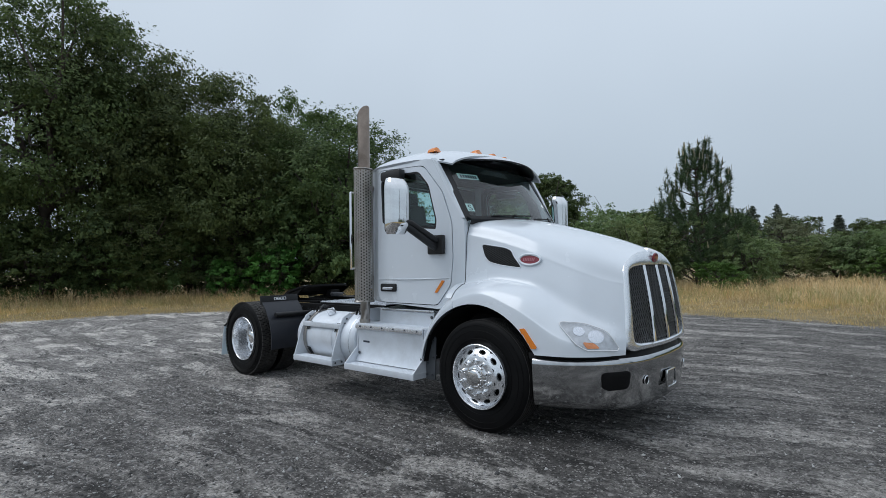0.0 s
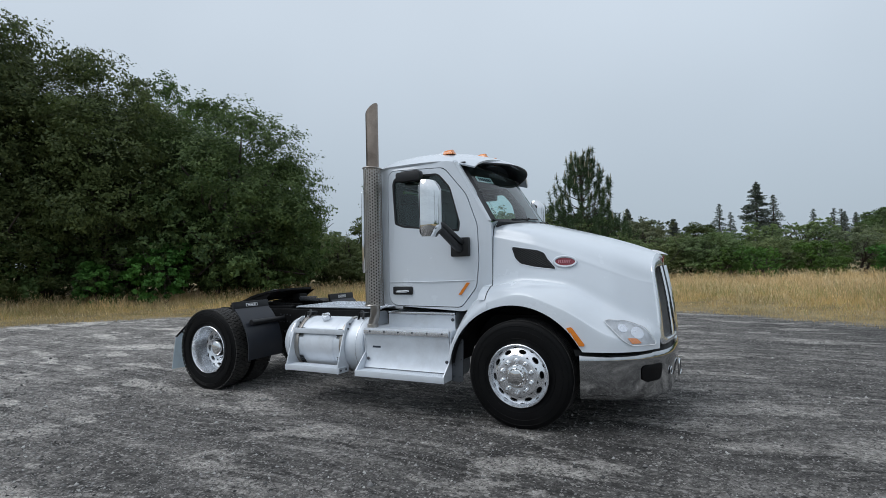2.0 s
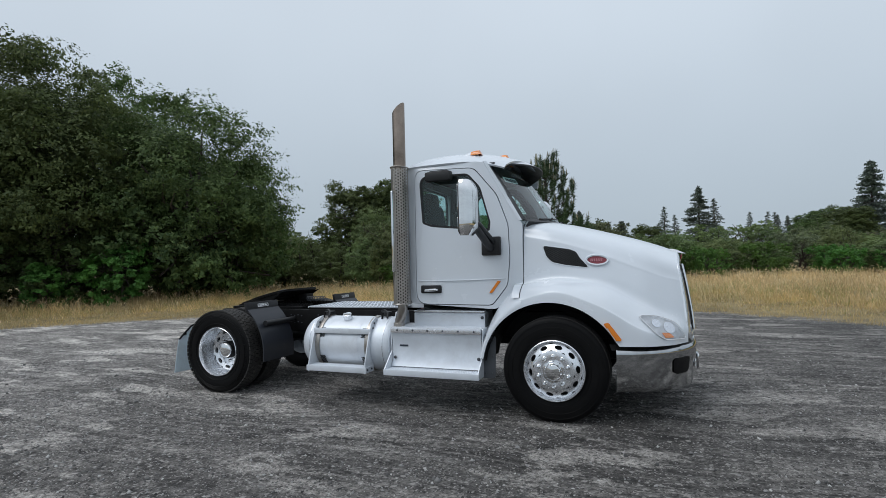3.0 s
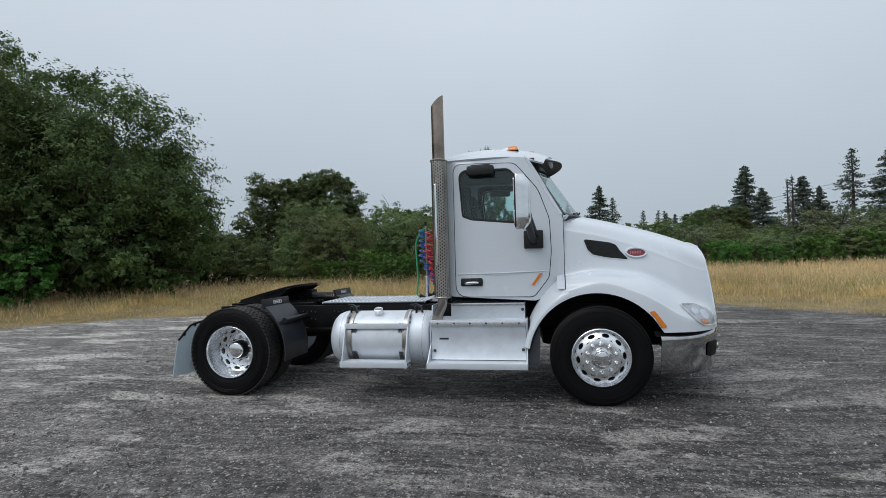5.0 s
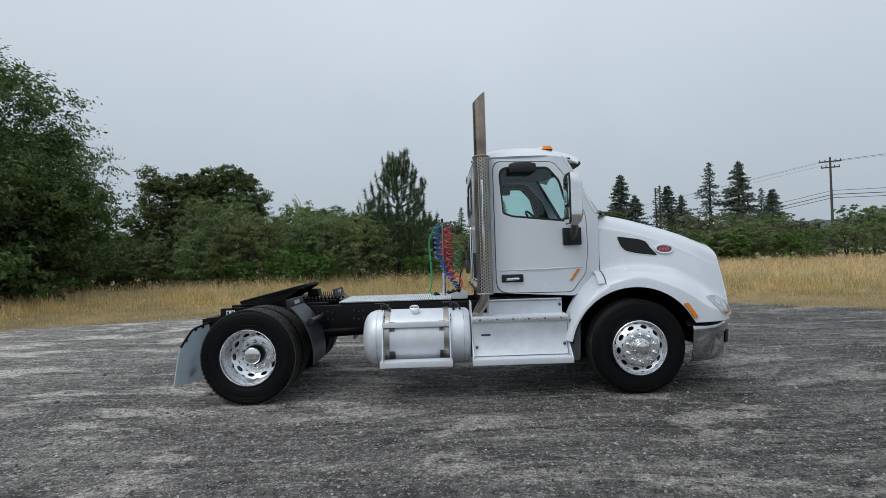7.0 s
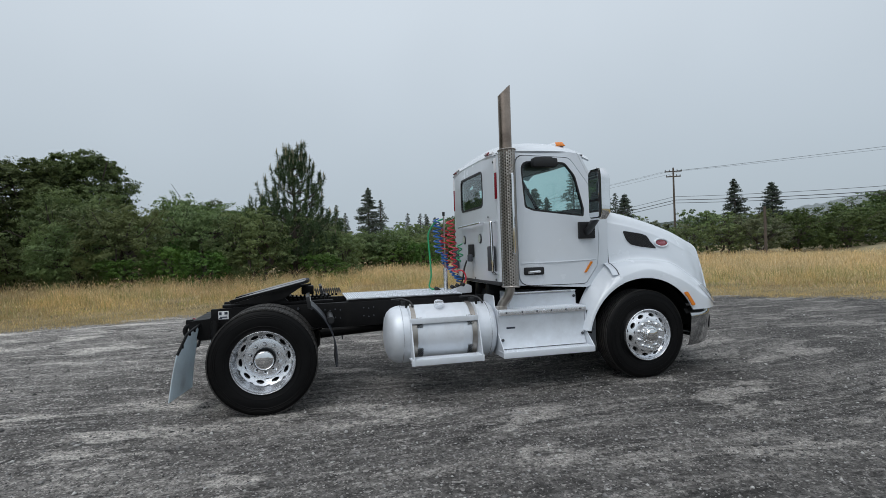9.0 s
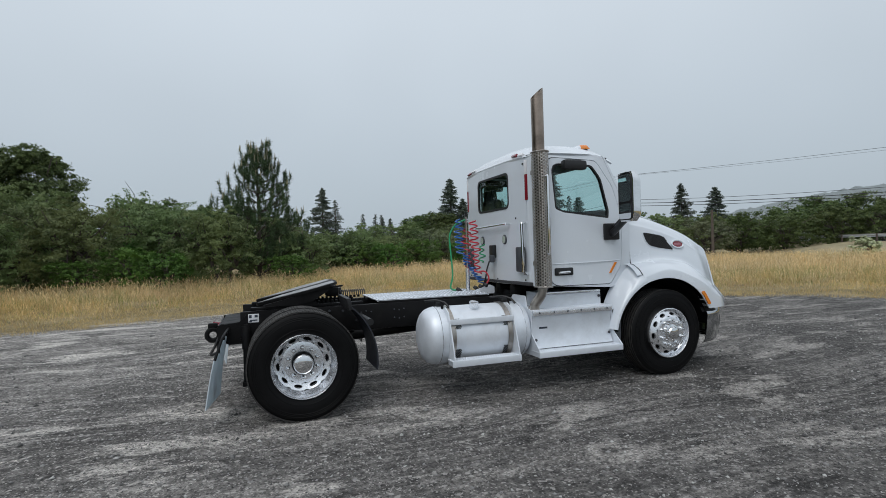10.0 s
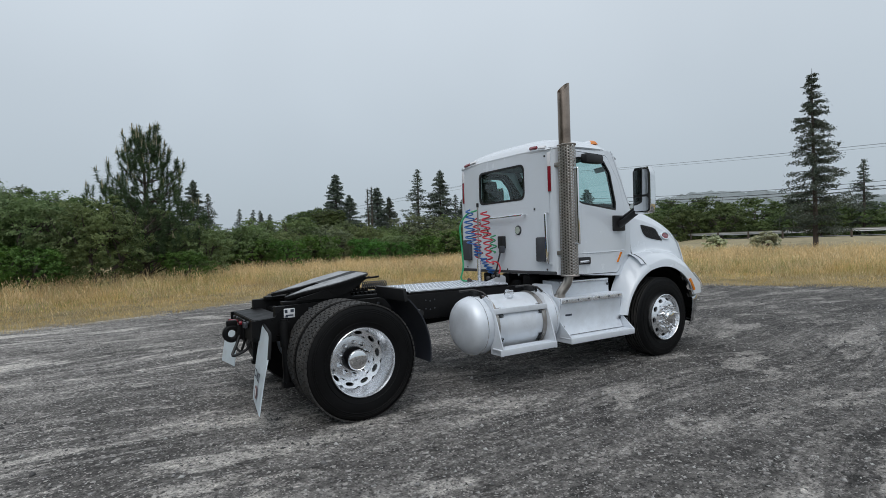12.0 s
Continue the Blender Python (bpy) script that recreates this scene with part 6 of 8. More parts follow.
def on_screen(outline, y0, v0, back=-0.006):
    """A flat print laid behind the windscreen: outline in metres across and up from (y0, v0)."""
    bm = bmesh.new()
    bm.faces.new([bm.verts.new(screen_point((y0 + a) / 0.86, v0 + b / 0.70) + Vector((back, 0, 0))) for a, b in outline])
    return bm


ST_Y, ST_V, S_Y, S_V = -0.622, 0.725, -0.775, 0.175
sticker = part("windscreen_sticker", on_screen([(-0.125, -0.033), (0.125, -0.033), (0.125, 0.033), (-0.125, 0.033)], ST_Y, ST_V, -0.010), M_sticker, truck, "pale paper label with dark bars behind the glass", smooth=False)
ink = bmesh.new()
for k in range(7):
    a = -0.098 + k * 0.030
    f = [ink.verts.new(screen_point((ST_Y + a + p) / 0.86, ST_V + q / 0.70) + Vector((-0.007, 0, 0))) for p, q in ((0, -0.019), (0.019, -0.019), (0.019, 0.019), (0, 0.019))]
    ink.faces.new(f)
part("print", ink, M_decal, sticker, smooth=False)
paper = part("windscreen_sticker", on_screen([(-0.035, -0.045), (0.035, -0.045), (0.035, 0.045), (-0.035, 0.045)], S_Y, S_V, -0.010), M_sticker, truck, "small pale sticker with the letter S", smooth=False)
cu = bpy.data.curves.new("letter", "FONT")
cu.body, cu.size, cu.align_x = "S", 0.095, "CENTER"
tmp = bpy.data.objects.new("letter", cu)
me = bpy.data.meshes.new_from_object(tmp)
bpy.data.objects.remove(tmp)
bm = bmesh.new()
bm.from_mesh(me)
for vtx in bm.verts:
    a, b, c = vtx.co
    vtx.co = screen_point((S_Y + a) / 0.86, S_V + (b - 0.034) / 0.70) + Vector((-0.007, 0, 0))
part("letter", bm, M_decal, paper, smooth=False)

# sun visor: a bright sheet over a dark underside, swept forward below the roof's brow
def visor_point(u, v, low=0.0):
    back_x, front_x = -0.66 - 0.13 * abs(u) ** 2.4 + 0.08 * (1 - u * u), -0.30 - 0.30 * abs(u) ** 2.2
    front_z = 2.598 - 0.052 * u * u
    back_z = 2.694 - 0.105 * abs(u) ** 3
    return Vector((back_x + (front_x - back_x) * v, u * (0.885 - 0.055 * v), back_z + (front_z - back_z) * v ** 1.7 - low))


us = np.linspace(-1, 1, 33)
visor = part("sun_visor", thicken(skin([[visor_point(u, v / 8) for u in us] for v in range(9)]), 0.005), M_alu_white, truck, "pale metal sun visor with a dark underside")
under_v = [[visor_point(u, v / 8, 0.012 + 0.03 * (1 - v / 8)) for u in us] for v in range(9)]
part("visor_underside", thicken(skin(under_v), 0.003), M_plastic, visor, "dark underside")
part("visor_lip", tube([visor_point(u, 1.0, 0.008) for u in us], 0.009, 6), M_plastic, visor)

# inside the cab
floor_z = 1.12
inside = part("cab_interior", box((-1.02, 0, floor_z), (1.30, 1.86, 0.04), 0.01), M_interior, truck, "dark grey cab interior")
part("dashboard", box((-0.42, 0, 1.64), (0.34, 1.70, 0.42), 0.08), M_interior, inside)
part("rear_trim", rear_sheet(rounded([(-0.96, 1.14), (0.96, 1.14), (0.95, 2.5), (-0.95, 2.5)], 3, 0.05), [RWIN], 0.01, -0.06), M_interior, inside)
part("headliner", box((-1.12, 0, 2.545), (1.05, 1.80, 0.02), 0.008), M_interior, inside)
for y in (-0.52, 0.50):
    seat = part("seat", box((-1.18, y, 1.50), (0.50, 0.50, 0.16), 0.06), M_seat, inside, "dark fabric seat")
    bk = box((0, 0, 0), (0.14, 0.50, 0.66), 0.06)
    bmesh.ops.transform(bk, matrix=pose(-1.43, y, 1.86, 0, -9, 0), verts=bk.verts[:])
    part("seat_back", bk, M_seat, seat)
    hr = box((0, 0, 0), (0.10, 0.28, 0.17), 0.045)
    bmesh.ops.transform(hr, matrix=pose(-1.47, y, 2.24, 0, -6, 0), verts=hr.verts[:])
    part("headrest", hr, M_seat, seat)
    part("seat_base", box((-1.18, y, 1.28), (0.36, 0.40, 0.30), 0.03), M_black, seat)
wheel_m = pose(-0.74, 0.47, 1.90, 0, -38, 0)
ring = [wheel_m @ Vector((0.0, 0.225 * math.cos(a), 0.225 * math.sin(a))) for a in np.linspace(0, 2 * math.pi, 32)[:-1]]
sw = part("steering_wheel", tube(ring, 0.016, 8, closed=True), M_plastic, inside)
for a in (0.5, 2.64, 4.71):
    part("spoke", rod(wheel_m @ Vector((0, 0, 0)), wheel_m @ Vector((0, 0.22 * math.cos(a), 0.22 * math.sin(a))), 0.014), M_plastic, sw)
part("column", rod(wheel_m @ Vector((0, 0, 0)), (-0.45, 0.47, 1.62), 0.03), M_plastic, sw)


# fender extension behind the front wheel, fixed to the cab
for s in (-1, 1):
    rows = []
    for i in range(13):
        t = i / 12
        a = radians(112 + 58 * t)
        lx, lz = -0.03 + 0.675 * math.cos(a), 0.45 + 0.675 * math.sin(a)
        lip = (lx, s * (1.165 - 0.02 * t), lz)
        out = (lx - 0.012 - 0.02 * t, s * (1.155 - 0.02 * t), lz + 0.058 * (1 - t) + 0.006)
        mid = (lx - 0.05 - 0.01 * t, s * (1.065 - 0.035 * t), lz + 0.128 * (1 - t) + 0.008)
        top = (max(-0.69, lx - 0.075 + 0.01 * t), s * (0.965 + 0.0 * t), lz + 0.178 * (1 - t) ** 0.9 + 0.008)
        inn = (max(-0.70, lx - 0.08), s * 0.90, lz + 0.200 * (1 - t) + 0.008)
        rows.append(catmull([lip, out, mid, top, inn], 4))
    ext = part("fender_extension", thicken(skin(rows), 0.012), M_paint, truck, "white fender extension behind the front wheel")
    part("cowl_side", sheet(rounded([(-0.62, 1.05), (-0.325, 1.20), (-0.325, 1.30), (-0.47, 1.27)], 2, 0.1), [], s, 0.06, -0.01), M_paint, ext)
    liner = skin([[(-0.03 + 0.66 * math.cos(a), y, 0.45 + 0.66 * math.sin(a)) for a in np.linspace(radians(8), radians(172), 26)] for y in (s * 1.13, s * 0.62)])
    part("wheel_arch_liner", liner, M_black, truck, "black inner wheel arch")
    part("splash_guard", plate(rounded([(-0.73, 0.36), (-0.60, 0.36), (-0.585, 0.78), (-0.70, 0.80)], 3, 0.2), 0.012, "xz", s * 1.06), M_guardgrey, truck, "dark grey splash guard with rivets")
    for bx, bz in ((-0.70, 0.41), (-0.63, 0.41), (-0.69, 0.52), (-0.69, 0.64), (-0.68, 0.75), (-0.61, 0.74), (-0.615, 0.58)):
        part("rivet", rod((bx, s * 1.058, bz), (bx, s * 1.078, bz), 0.008, seg=8), M_slate, truck)

# chassis
for s in (-1, 1):
    rail = part("frame_rail", box((-1.90, s * 0.43, 0.835), (5.55, 0.075, 0.27), 0.008), M_black, truck, "black steel frame rail")
    for i in range(7):
        for j in range(2):
            b = rod((-3.52 + i * 0.055 + (0.2 if i > 3 else 0), s * 0.465, 0.90 - j * 0.09 - 0.01 * (i % 2)), (-3.52 + i * 0.055 + (0.2 if i > 3 else 0), s * 0.476, 0.90 - j * 0.09 - 0.01 * (i % 2)), 0.008, seg=6)
            part("bolt", b, M_slate, rail)
part("engine_block", box((0.15, 0, 0.95), (1.5, 0.80, 0.95), 0.08), M_black, truck, "dark engine mass under the hood")
part("radiator", box((1.02, 0, 1.05), (0.12, 1.05, 0.62), 0.02), M_black, truck, "black radiator behind the grille")
part("front_axle", rod((0, -0.95, 0.46), (0, 0.95, 0.46), 0.06), M_black, truck, "black front axle")
axle = part("rear_axle", rod((X_REAR, -0.95, R_REAR), (X_REAR, 0.95, R_REAR), 0.085), M_black, truck, "black drive axle")
part("differential", lathe([(0.0, -0.18), (0.14, -0.16), (0.21, -0.06), (0.21, 0.06), (0.14, 0.16), (0.0, 0.18)], 24), M_black, axle).matrix_basis = Matrix.Translation((X_REAR, 0, R_REAR))
part("drive_shaft", rod((X_REAR + 0.2, 0, 0.56), (-1.2, 0, 0.70), 0.055), M_black, truck, "black drive shaft")
part("transmission", box((-1.1, 0, 0.80), (1.0, 0.52, 0.46), 0.08), M_black, truck, "dark transmission housing")
for x in (-3.0, -2.2, -4.5):
    part("crossmember", box((x, 0, 0.80), (0.08, 0.80, 0.20), 0.01), M_black, truck, "black crossmember")
for s in (-1, 1):
    spring = bmesh.new()
    for k in range(4):
        line = [(X_REAR + t * (0.56 - 0.07 * k), s * 0.53, 0.70 - 0.03 * k - 0.05 * (1 - t * t)) for t in np.linspace(-1, 1, 13)]
        skin([[(x, y - 0.04, z) for x, y, z in line], [(x, y + 0.04, z) for x, y, z in line], [(x, y + 0.04, z + 0.02) for x, y, z in line], [(x, y - 0.04, z + 0.02) for x, y, z in line]], spring)
    part("leaf_spring", spring, M_black, truck, "black leaf spring")
    bag = lathe([(0.0, -0.12), (0.11, -0.12), (0.14, -0.08), (0.145, 0.0), (0.14, 0.08), (0.11, 0.12), (0.0, 0.12)], 24)
    bmesh.ops.transform(bag, matrix=pose(-3.72, s * 0.42, 0.60, 90, 0, 0), verts=bag.verts[:])
    part("air_bag", bag, M_rubber, truck, "black rubber air spring")

# deck plate behind the cab
deck = part("deck_plate", box((-2.615, 0, 1.002), (1.33, 0.87, 0.012), 0.003), M_alu_dull, truck, "bright aluminium grip deck plate")
grip = bmesh.new()
for i in range(54):
    for j in range(9):
        x, y = -3.26 + i * 0.0248, -0.40 + j * 0.10 + (0.05 if i % 2 else 0)
        if abs(y) < 0.42:
            box((x, y, 1.0095), (0.010, 0.062, 0.006), 0, grip)
tagged(part("grip_ridge", grip, M_alu, deck, smooth=False), kind="stuff")
for y in (-0.432, 0.432):
    part("deck_edge", box((-2.615, y, 0.996), (1.33, 0.006, 0.018), 0.002), M_alu_white, deck)
    part("deck_bearer", box((-2.615, y * 0.96, 0.980), (1.30, 0.05, 0.030), 0.003), M_black, deck)


# exhaust stack on the cab's corner
SX, SY = -1.60, -1.075
stack = part("exhaust_pipe", rod((SX, SY, 1.10), (SX, SY, 2.60), 0.058, seg=28), M_muffler, truck, "tall heat-stained steel exhaust stack")
pipe = bmesh.new()
n = 28
lo = [pipe.verts.new((SX + 0.067 * math.cos(2 * math.pi * k / n), SY + 0.067 * math.sin(2 * math.pi * k / n), 2.5)) for k in range(n)]
hi = [pipe.verts.new((v.co.x, v.co.y, 3.19 + (v.co.x - SX) * 0.92)) for v in lo]
hi2 = [pipe.verts.new((SX + (v.co.x - SX) * 0.93, SY + (v.co.y - SY) * 0.93, v.co.z)) for v in hi]
dn = [pipe.verts.new((v.co.x, v.co.y, 2.7)) for v in hi2]
for k in range(n):
    j = (k + 1) % n
    for a, b in ((lo, hi), (hi, hi2), (hi2, dn)):
        pipe.faces.new((a[k], a[j], b[j], b[k]))
part("stack_tip", pipe, M_steel, stack, "mitre-cut upper pipe browned by heat")


def shield_xy(a, grow=0.0):
    return SX + 0.004 + (0.084 + grow) * math.cos(a), SY - 0.012 + (0.118 + grow) * math.sin(a)


# the perforated shield: a rolled sheet with real holes over its outer face
sh = bmesh.new()
A0, A1, NA, NZ = radians(-205), radians(42), 15, 45
for i in range(NA):
    a0, a1 = A0 + (A1 - A0) * i / NA, A0 + (A1 - A0) * (i + 1) / NA
    am, dz = (a0 + a1) / 2, 1.465 / NZ
    for j in range(NZ + i % 2):
        z0 = max(1.09, 1.09 + dz * (j - 0.5 * (i % 2)))
        z1 = min(2.555, 1.09 + dz * (j + 1 - 0.5 * (i % 2)))
        ring = [sh.verts.new((*shield_xy(a), z)) for a, z in ((a0, z0), (am, z0), (a1, z0), (a1, (z0 + z1) / 2), (a1, z1), (am, z1), (a0, z1), (a0, (z0 + z1) / 2))]
        hole = []
        for k in range(8):
            t = -2.356 + k * math.pi / 4
            hole.append(sh.verts.new((*shield_xy(am + (a1 - a0) * 0.27 * math.cos(t), -0.004), (z0 + z1) / 2 + (z1 - z0) * 0.30 * math.sin(t))))
        for k in range(8):
            sh.faces.new((ring[k], ring[(k + 1) % 8], hole[(k + 1) % 8], hole[k]))
bmesh.ops.remove_doubles(sh, verts=sh.verts[:], dist=0.0008)
shield = part("heat_shield", sh, M_stainless, stack, "perforated stainless heat shield", angle=60)
for z in (1.10, 2.548):
    part("shield_band", tube([(*shield_xy(A0 + (A1 - A0) * k / 30, 0.002), z) for k in range(31)], 0.009, 6), M_stainless, shield)
part("stack_bracket", box((-1.60, -0.99, 2.35), (0.06, 0.12, 0.05), 0.008), M_stainless, stack)
part("stack_bracket", box((-1.60, -0.99, 1.35), (0.06, 0.12, 0.05), 0.008), M_stainless, stack)
part("elbow", tube(soften([(SX, SY, 1.13), (SX, SY, 1.04), (SX - 0.03, SY + 0.03, 0.97), (SX - 0.075, SY + 0.06, 0.90), (SX - 0.08, SY + 0.065, 0.82)], 5, 0.45), 0.052, 18), M_stainless, stack, "bent steel exhaust elbow")
part("clamp", lathe([(0.058, -0.02), (0.060, -0.018), (0.060, 0.018), (0.058, 0.02)], 24), M_stainless, stack).matrix_basis = pose(SX - 0.078, SY + 0.062, 0.87, 90, 0, 0)
hx, hy = shield_xy(radians(-95), 0.055)
part("grab_rail", tube(soften([(hx, hy + 0.06, 2.275), (hx, hy, 2.275), (hx, hy, 1.455), (hx, hy + 0.06, 1.455)], 5, 0.05), 0.0135, 10), M_chrome, truck, "chrome grab rail on the stack")


# steps and battery box below the door
def perforated_tread(name, x0, x1, y0, y1, z, parent, label=""):
    """A folded step with rows of raised grip holes."""
    t = part(name, box(((x0 + x1) / 2, (y0 + y1) / 2, z - 0.006), (x1 - x0, abs(y1 - y0), 0.012), 0.004), M_alu_white, parent, label)
    bm = bmesh.new()
    rows, n = max(1, int(abs(y1 - y0) / 0.032)), int((x1 - x0) / 0.027)
    for j in range(rows):
        for i in range(n):
            c = Vector((x0 + 0.02 + i * 0.027 + (0.0135 if j % 2 else 0), y0 + (y1 - y0) * (j + 0.5) / rows, z))
            if c.x < x1 - 0.012:
                tube([c + Vector((0.0085 * math.cos(a), 0.0085 * math.sin(a), 0.001)) for a in np.linspace(0, 2 * math.pi, 9)[:-1]], 0.0024, 4, bm, closed=True)
    tagged(part("grip", bm, M_alu_dull, t, smooth=False), kind="stuff")
    return t


sb = part("step_box", plate([(-0.88, 0.845), (-1.085, 0.845), (-1.088, 0.80), (-1.062, 0.70), (-1.06, 0.52), (-1.10, 0.44), (-0.62, 0.42), (-0.62, 0.845)], 1.0, "yz", -1.735), M_alu_dull, truck, "aluminium step and battery box below the door")
perforated_tread("lower_step", -1.755, -0.715, -1.245, -1.07, 0.428, sb, "grip-punched lower step")
part("step_lip", box((-1.235, -1.243, 0.40), (1.045, 0.012, 0.062), 0.004), M_alu_white, sb)
perforated_tread("upper_step", -1.74, -0.725, -1.095, -0.90, 0.852, sb, "grip-punched upper step")
part("top_riser", plate([(-0.905, 0.852), (-0.90, 0.985), (-0.86, 1.015), (-0.60, 1.02), (-0.60, 0.852)], 0.80, "yz", -1.545), M_alu_white, sb)
part("top_edge", box((-1.145, -0.895, 1.005), (0.80, 0.02, 0.022), 0.005), M_alu, sb)
part("wear_strip", box((-1.235, -1.096, 0.818), (1.01, 0.010, 0.05), 0.003), M_alu, sb)
for x in (-1.745, -0.722):
    side = plate(rounded([(-1.25, 0.372), (-1.25, 0.43), (-1.12, 0.55), (-1.065, 0.60), (-1.08, 0.85), (-0.98, 0.87), (-0.95, 1.0), (-0.62, 1.0), (-0.62, 0.372)] if x < -1 else [(-1.25, 0.372), (-1.25, 0.43), (-1.11, 0.55), (-1.065, 0.60), (-1.08, 0.85), (-0.62, 0.85), (-0.62, 0.372)], 3, 0.18), 0.010, "yz", x - 0.005)
    part("step_side", side, M_alu_white, sb)
bolt0 = None
for i, x in enumerate((-1.66, -1.48, -1.31, -1.14, -0.97, -0.80)):
    m = Matrix.Translation((x, -1.102, 0.822))
    if bolt0 is None:
        bolt0 = part("bolt", lathe([(0.010, 0.0), (0.010, -0.004), (0.006, -0.007), (0.0, -0.008)], 8), M_slate, sb)
        bolt0.matrix_basis = m
    else:
        share(bolt0, m)
for x, y, z in ((-1.70, -1.075, 0.53), (-0.765, -1.072, 0.545), (-0.77, -0.906, 0.945)):
    c = share(bolt0, Matrix.Translation((x, y, z)) @ Matrix.Scale(1.7, 4))
part("box_label", box((-1.60, -1.062, 0.655), (0.10, 0.004, 0.02), 0.001), M_decal, sb)

# fuel tank with its strap steps
TY, TZ, TR = -0.825, 0.635, 0.30
prof = [(0.0, -2.932), (0.12, -2.926), (0.19, -2.912), (0.24, -2.888), (0.275, -2.850), (0.293, -2.805), (TR, -2.76), (TR, -1.85), (0.295, -1.80), (0.27, -1.77), (0.2, -1.755), (0.0, -1.75)]
bm = lathe([(r, x) for r, x in prof], 56)
bmesh.ops.transform(bm, matrix=Matrix.Translation((0, TY, TZ)) @ Matrix.Rotation(radians(-90), 4, "Z"), verts=bm.verts[:])
tank = part("fuel_tank", bm, M_alu_dull, truck, "round aluminium fuel tank")
for x in (-2.765, -1.835):
    part("weld_seam", tube([(x, TY + (TR + 0.001) * math.cos(a), TZ + (TR + 0.001) * math.sin(a)) for a in np.linspace(0, 2 * math.pi, 49)[:-1]], 0.004, 5, closed=True), M_alu, tank)
bm = skin([[(x, TY + (TR + 0.004) * math.cos(a), TZ + (TR + 0.004) * math.sin(a)) for a in np.linspace(radians(125), radians(262), 24)] for x in (-2.52, -2.14)])
part("tank_wrap", bm, M_alu_white, tank, "brighter ribbed aluminium wrap")
for x in (-2.72, -1.955):
    line = [(TY + (TR + 0.006) * math.cos(a), TZ + (TR + 0.006) * math.sin(a)) for a in np.linspace(radians(80), radians(290), 40)]
    xs = x + (0.066 if x < -2.3 else -0.066)
    bm = skin([[(xs - 0.027, y, z) for y, z in line], [(xs + 0.027, y, z) for y, z in line]])
    part("tank_strap", thicken(bm, -0.004), M_stainless, tank, "polished steel strap")
    o = 0.028 if x < -2.3 else -0.028
    hug = [(TY + (TR + 0.008) * math.cos(a), TZ + (TR + 0.008) * math.sin(a)) for a in np.linspace(radians(222), radians(112), 10)]
    cheek = [(-1.252, 0.368), (-1.06, 0.368)] + hug + [(-0.985, 0.945), (-1.085, 0.895), (-1.165, 0.70), (-1.252, 0.435)]
    part("step_cheek", plate(cheek, 0.012, "yz", x + o - 0.006), M_alu_white, tank, "bolted side plate of the tank step")
    for by, bz in ((-1.20, 0.40), (-1.11, 0.40), (-1.06, 0.83), (-1.03, 0.88)):
        part("bolt", rod((x + o + 0.005, by, bz), (x + o + 0.016, by, bz), 0.010, seg=6), M_slate, tank)
    clip = part("strap_clip", box((x + 0.02, -0.80, 0.962), (0.09, 0.10, 0.05), 0.01), M_plastic, tank, "black strap bracket")
    part("strap_bolt", rod((x + 0.02, -0.93, 0.88), (x + 0.02, -0.90, 0.985), 0.012), M_black, tank)
    part("hose", tube(soften([(x - 0.10, -0.70, 0.985), (x, -0.80, 1.0), (x + 0.07, -0.88, 0.975), (x + 0.09, -0.93, 0.93)], 4), 0.012, 8), M_plastic, tank)
perforated_tread("tank_step", -2.72, -1.965, -1.245, -1.10, 0.432, tank, "grip-punched lower tank step")
part("step_lip", box((-2.342, -1.243, 0.402), (0.755, 0.012, 0.062), 0.004), M_alu_white, tank)
perforated_tread("tank_step", -2.70, -1.985, -1.125, -1.0, 0.82, tank, "grip-punched upper tank step")
part("step_lip", box((-2.342, -1.125, 0.797), (0.715, 0.012, 0.055), 0.004), M_alu_white, tank)
cap = part("filler_cap", rod((-2.36, -0.94, 0.915), (-2.36, -0.965, 0.965), 0.05, seg=20), M_alu, tank, "round chained filler cap")
part("cap_grip", box((-2.36, -0.968, 0.972), (0.085, 0.02, 0.02), 0.005), M_alu, cap)
for x, zz in ((-2.60, 0.47), (-2.06, 0.47), (-2.60, 0.77), (-2.06, 0.77)):
    a = radians(212 if zz < 0.6 else 152)
    dots = bmesh.new()
    for i in range(4):
        for j in range(9):
            aa = a + (j - 4) * 0.040
            c = Vector((x - 0.030 + i * 0.017 + (0.0085 if j % 2 else 0), TY + (TR + 0.008) * math.cos(aa), TZ + (TR + 0.008) * math.sin(aa)))
            box(c, (0.012, 0.004, 0.009), 0, dots)
    tagged(part("grip_tape", dots, M_plastic, tank, smooth=False), kind="stuff")

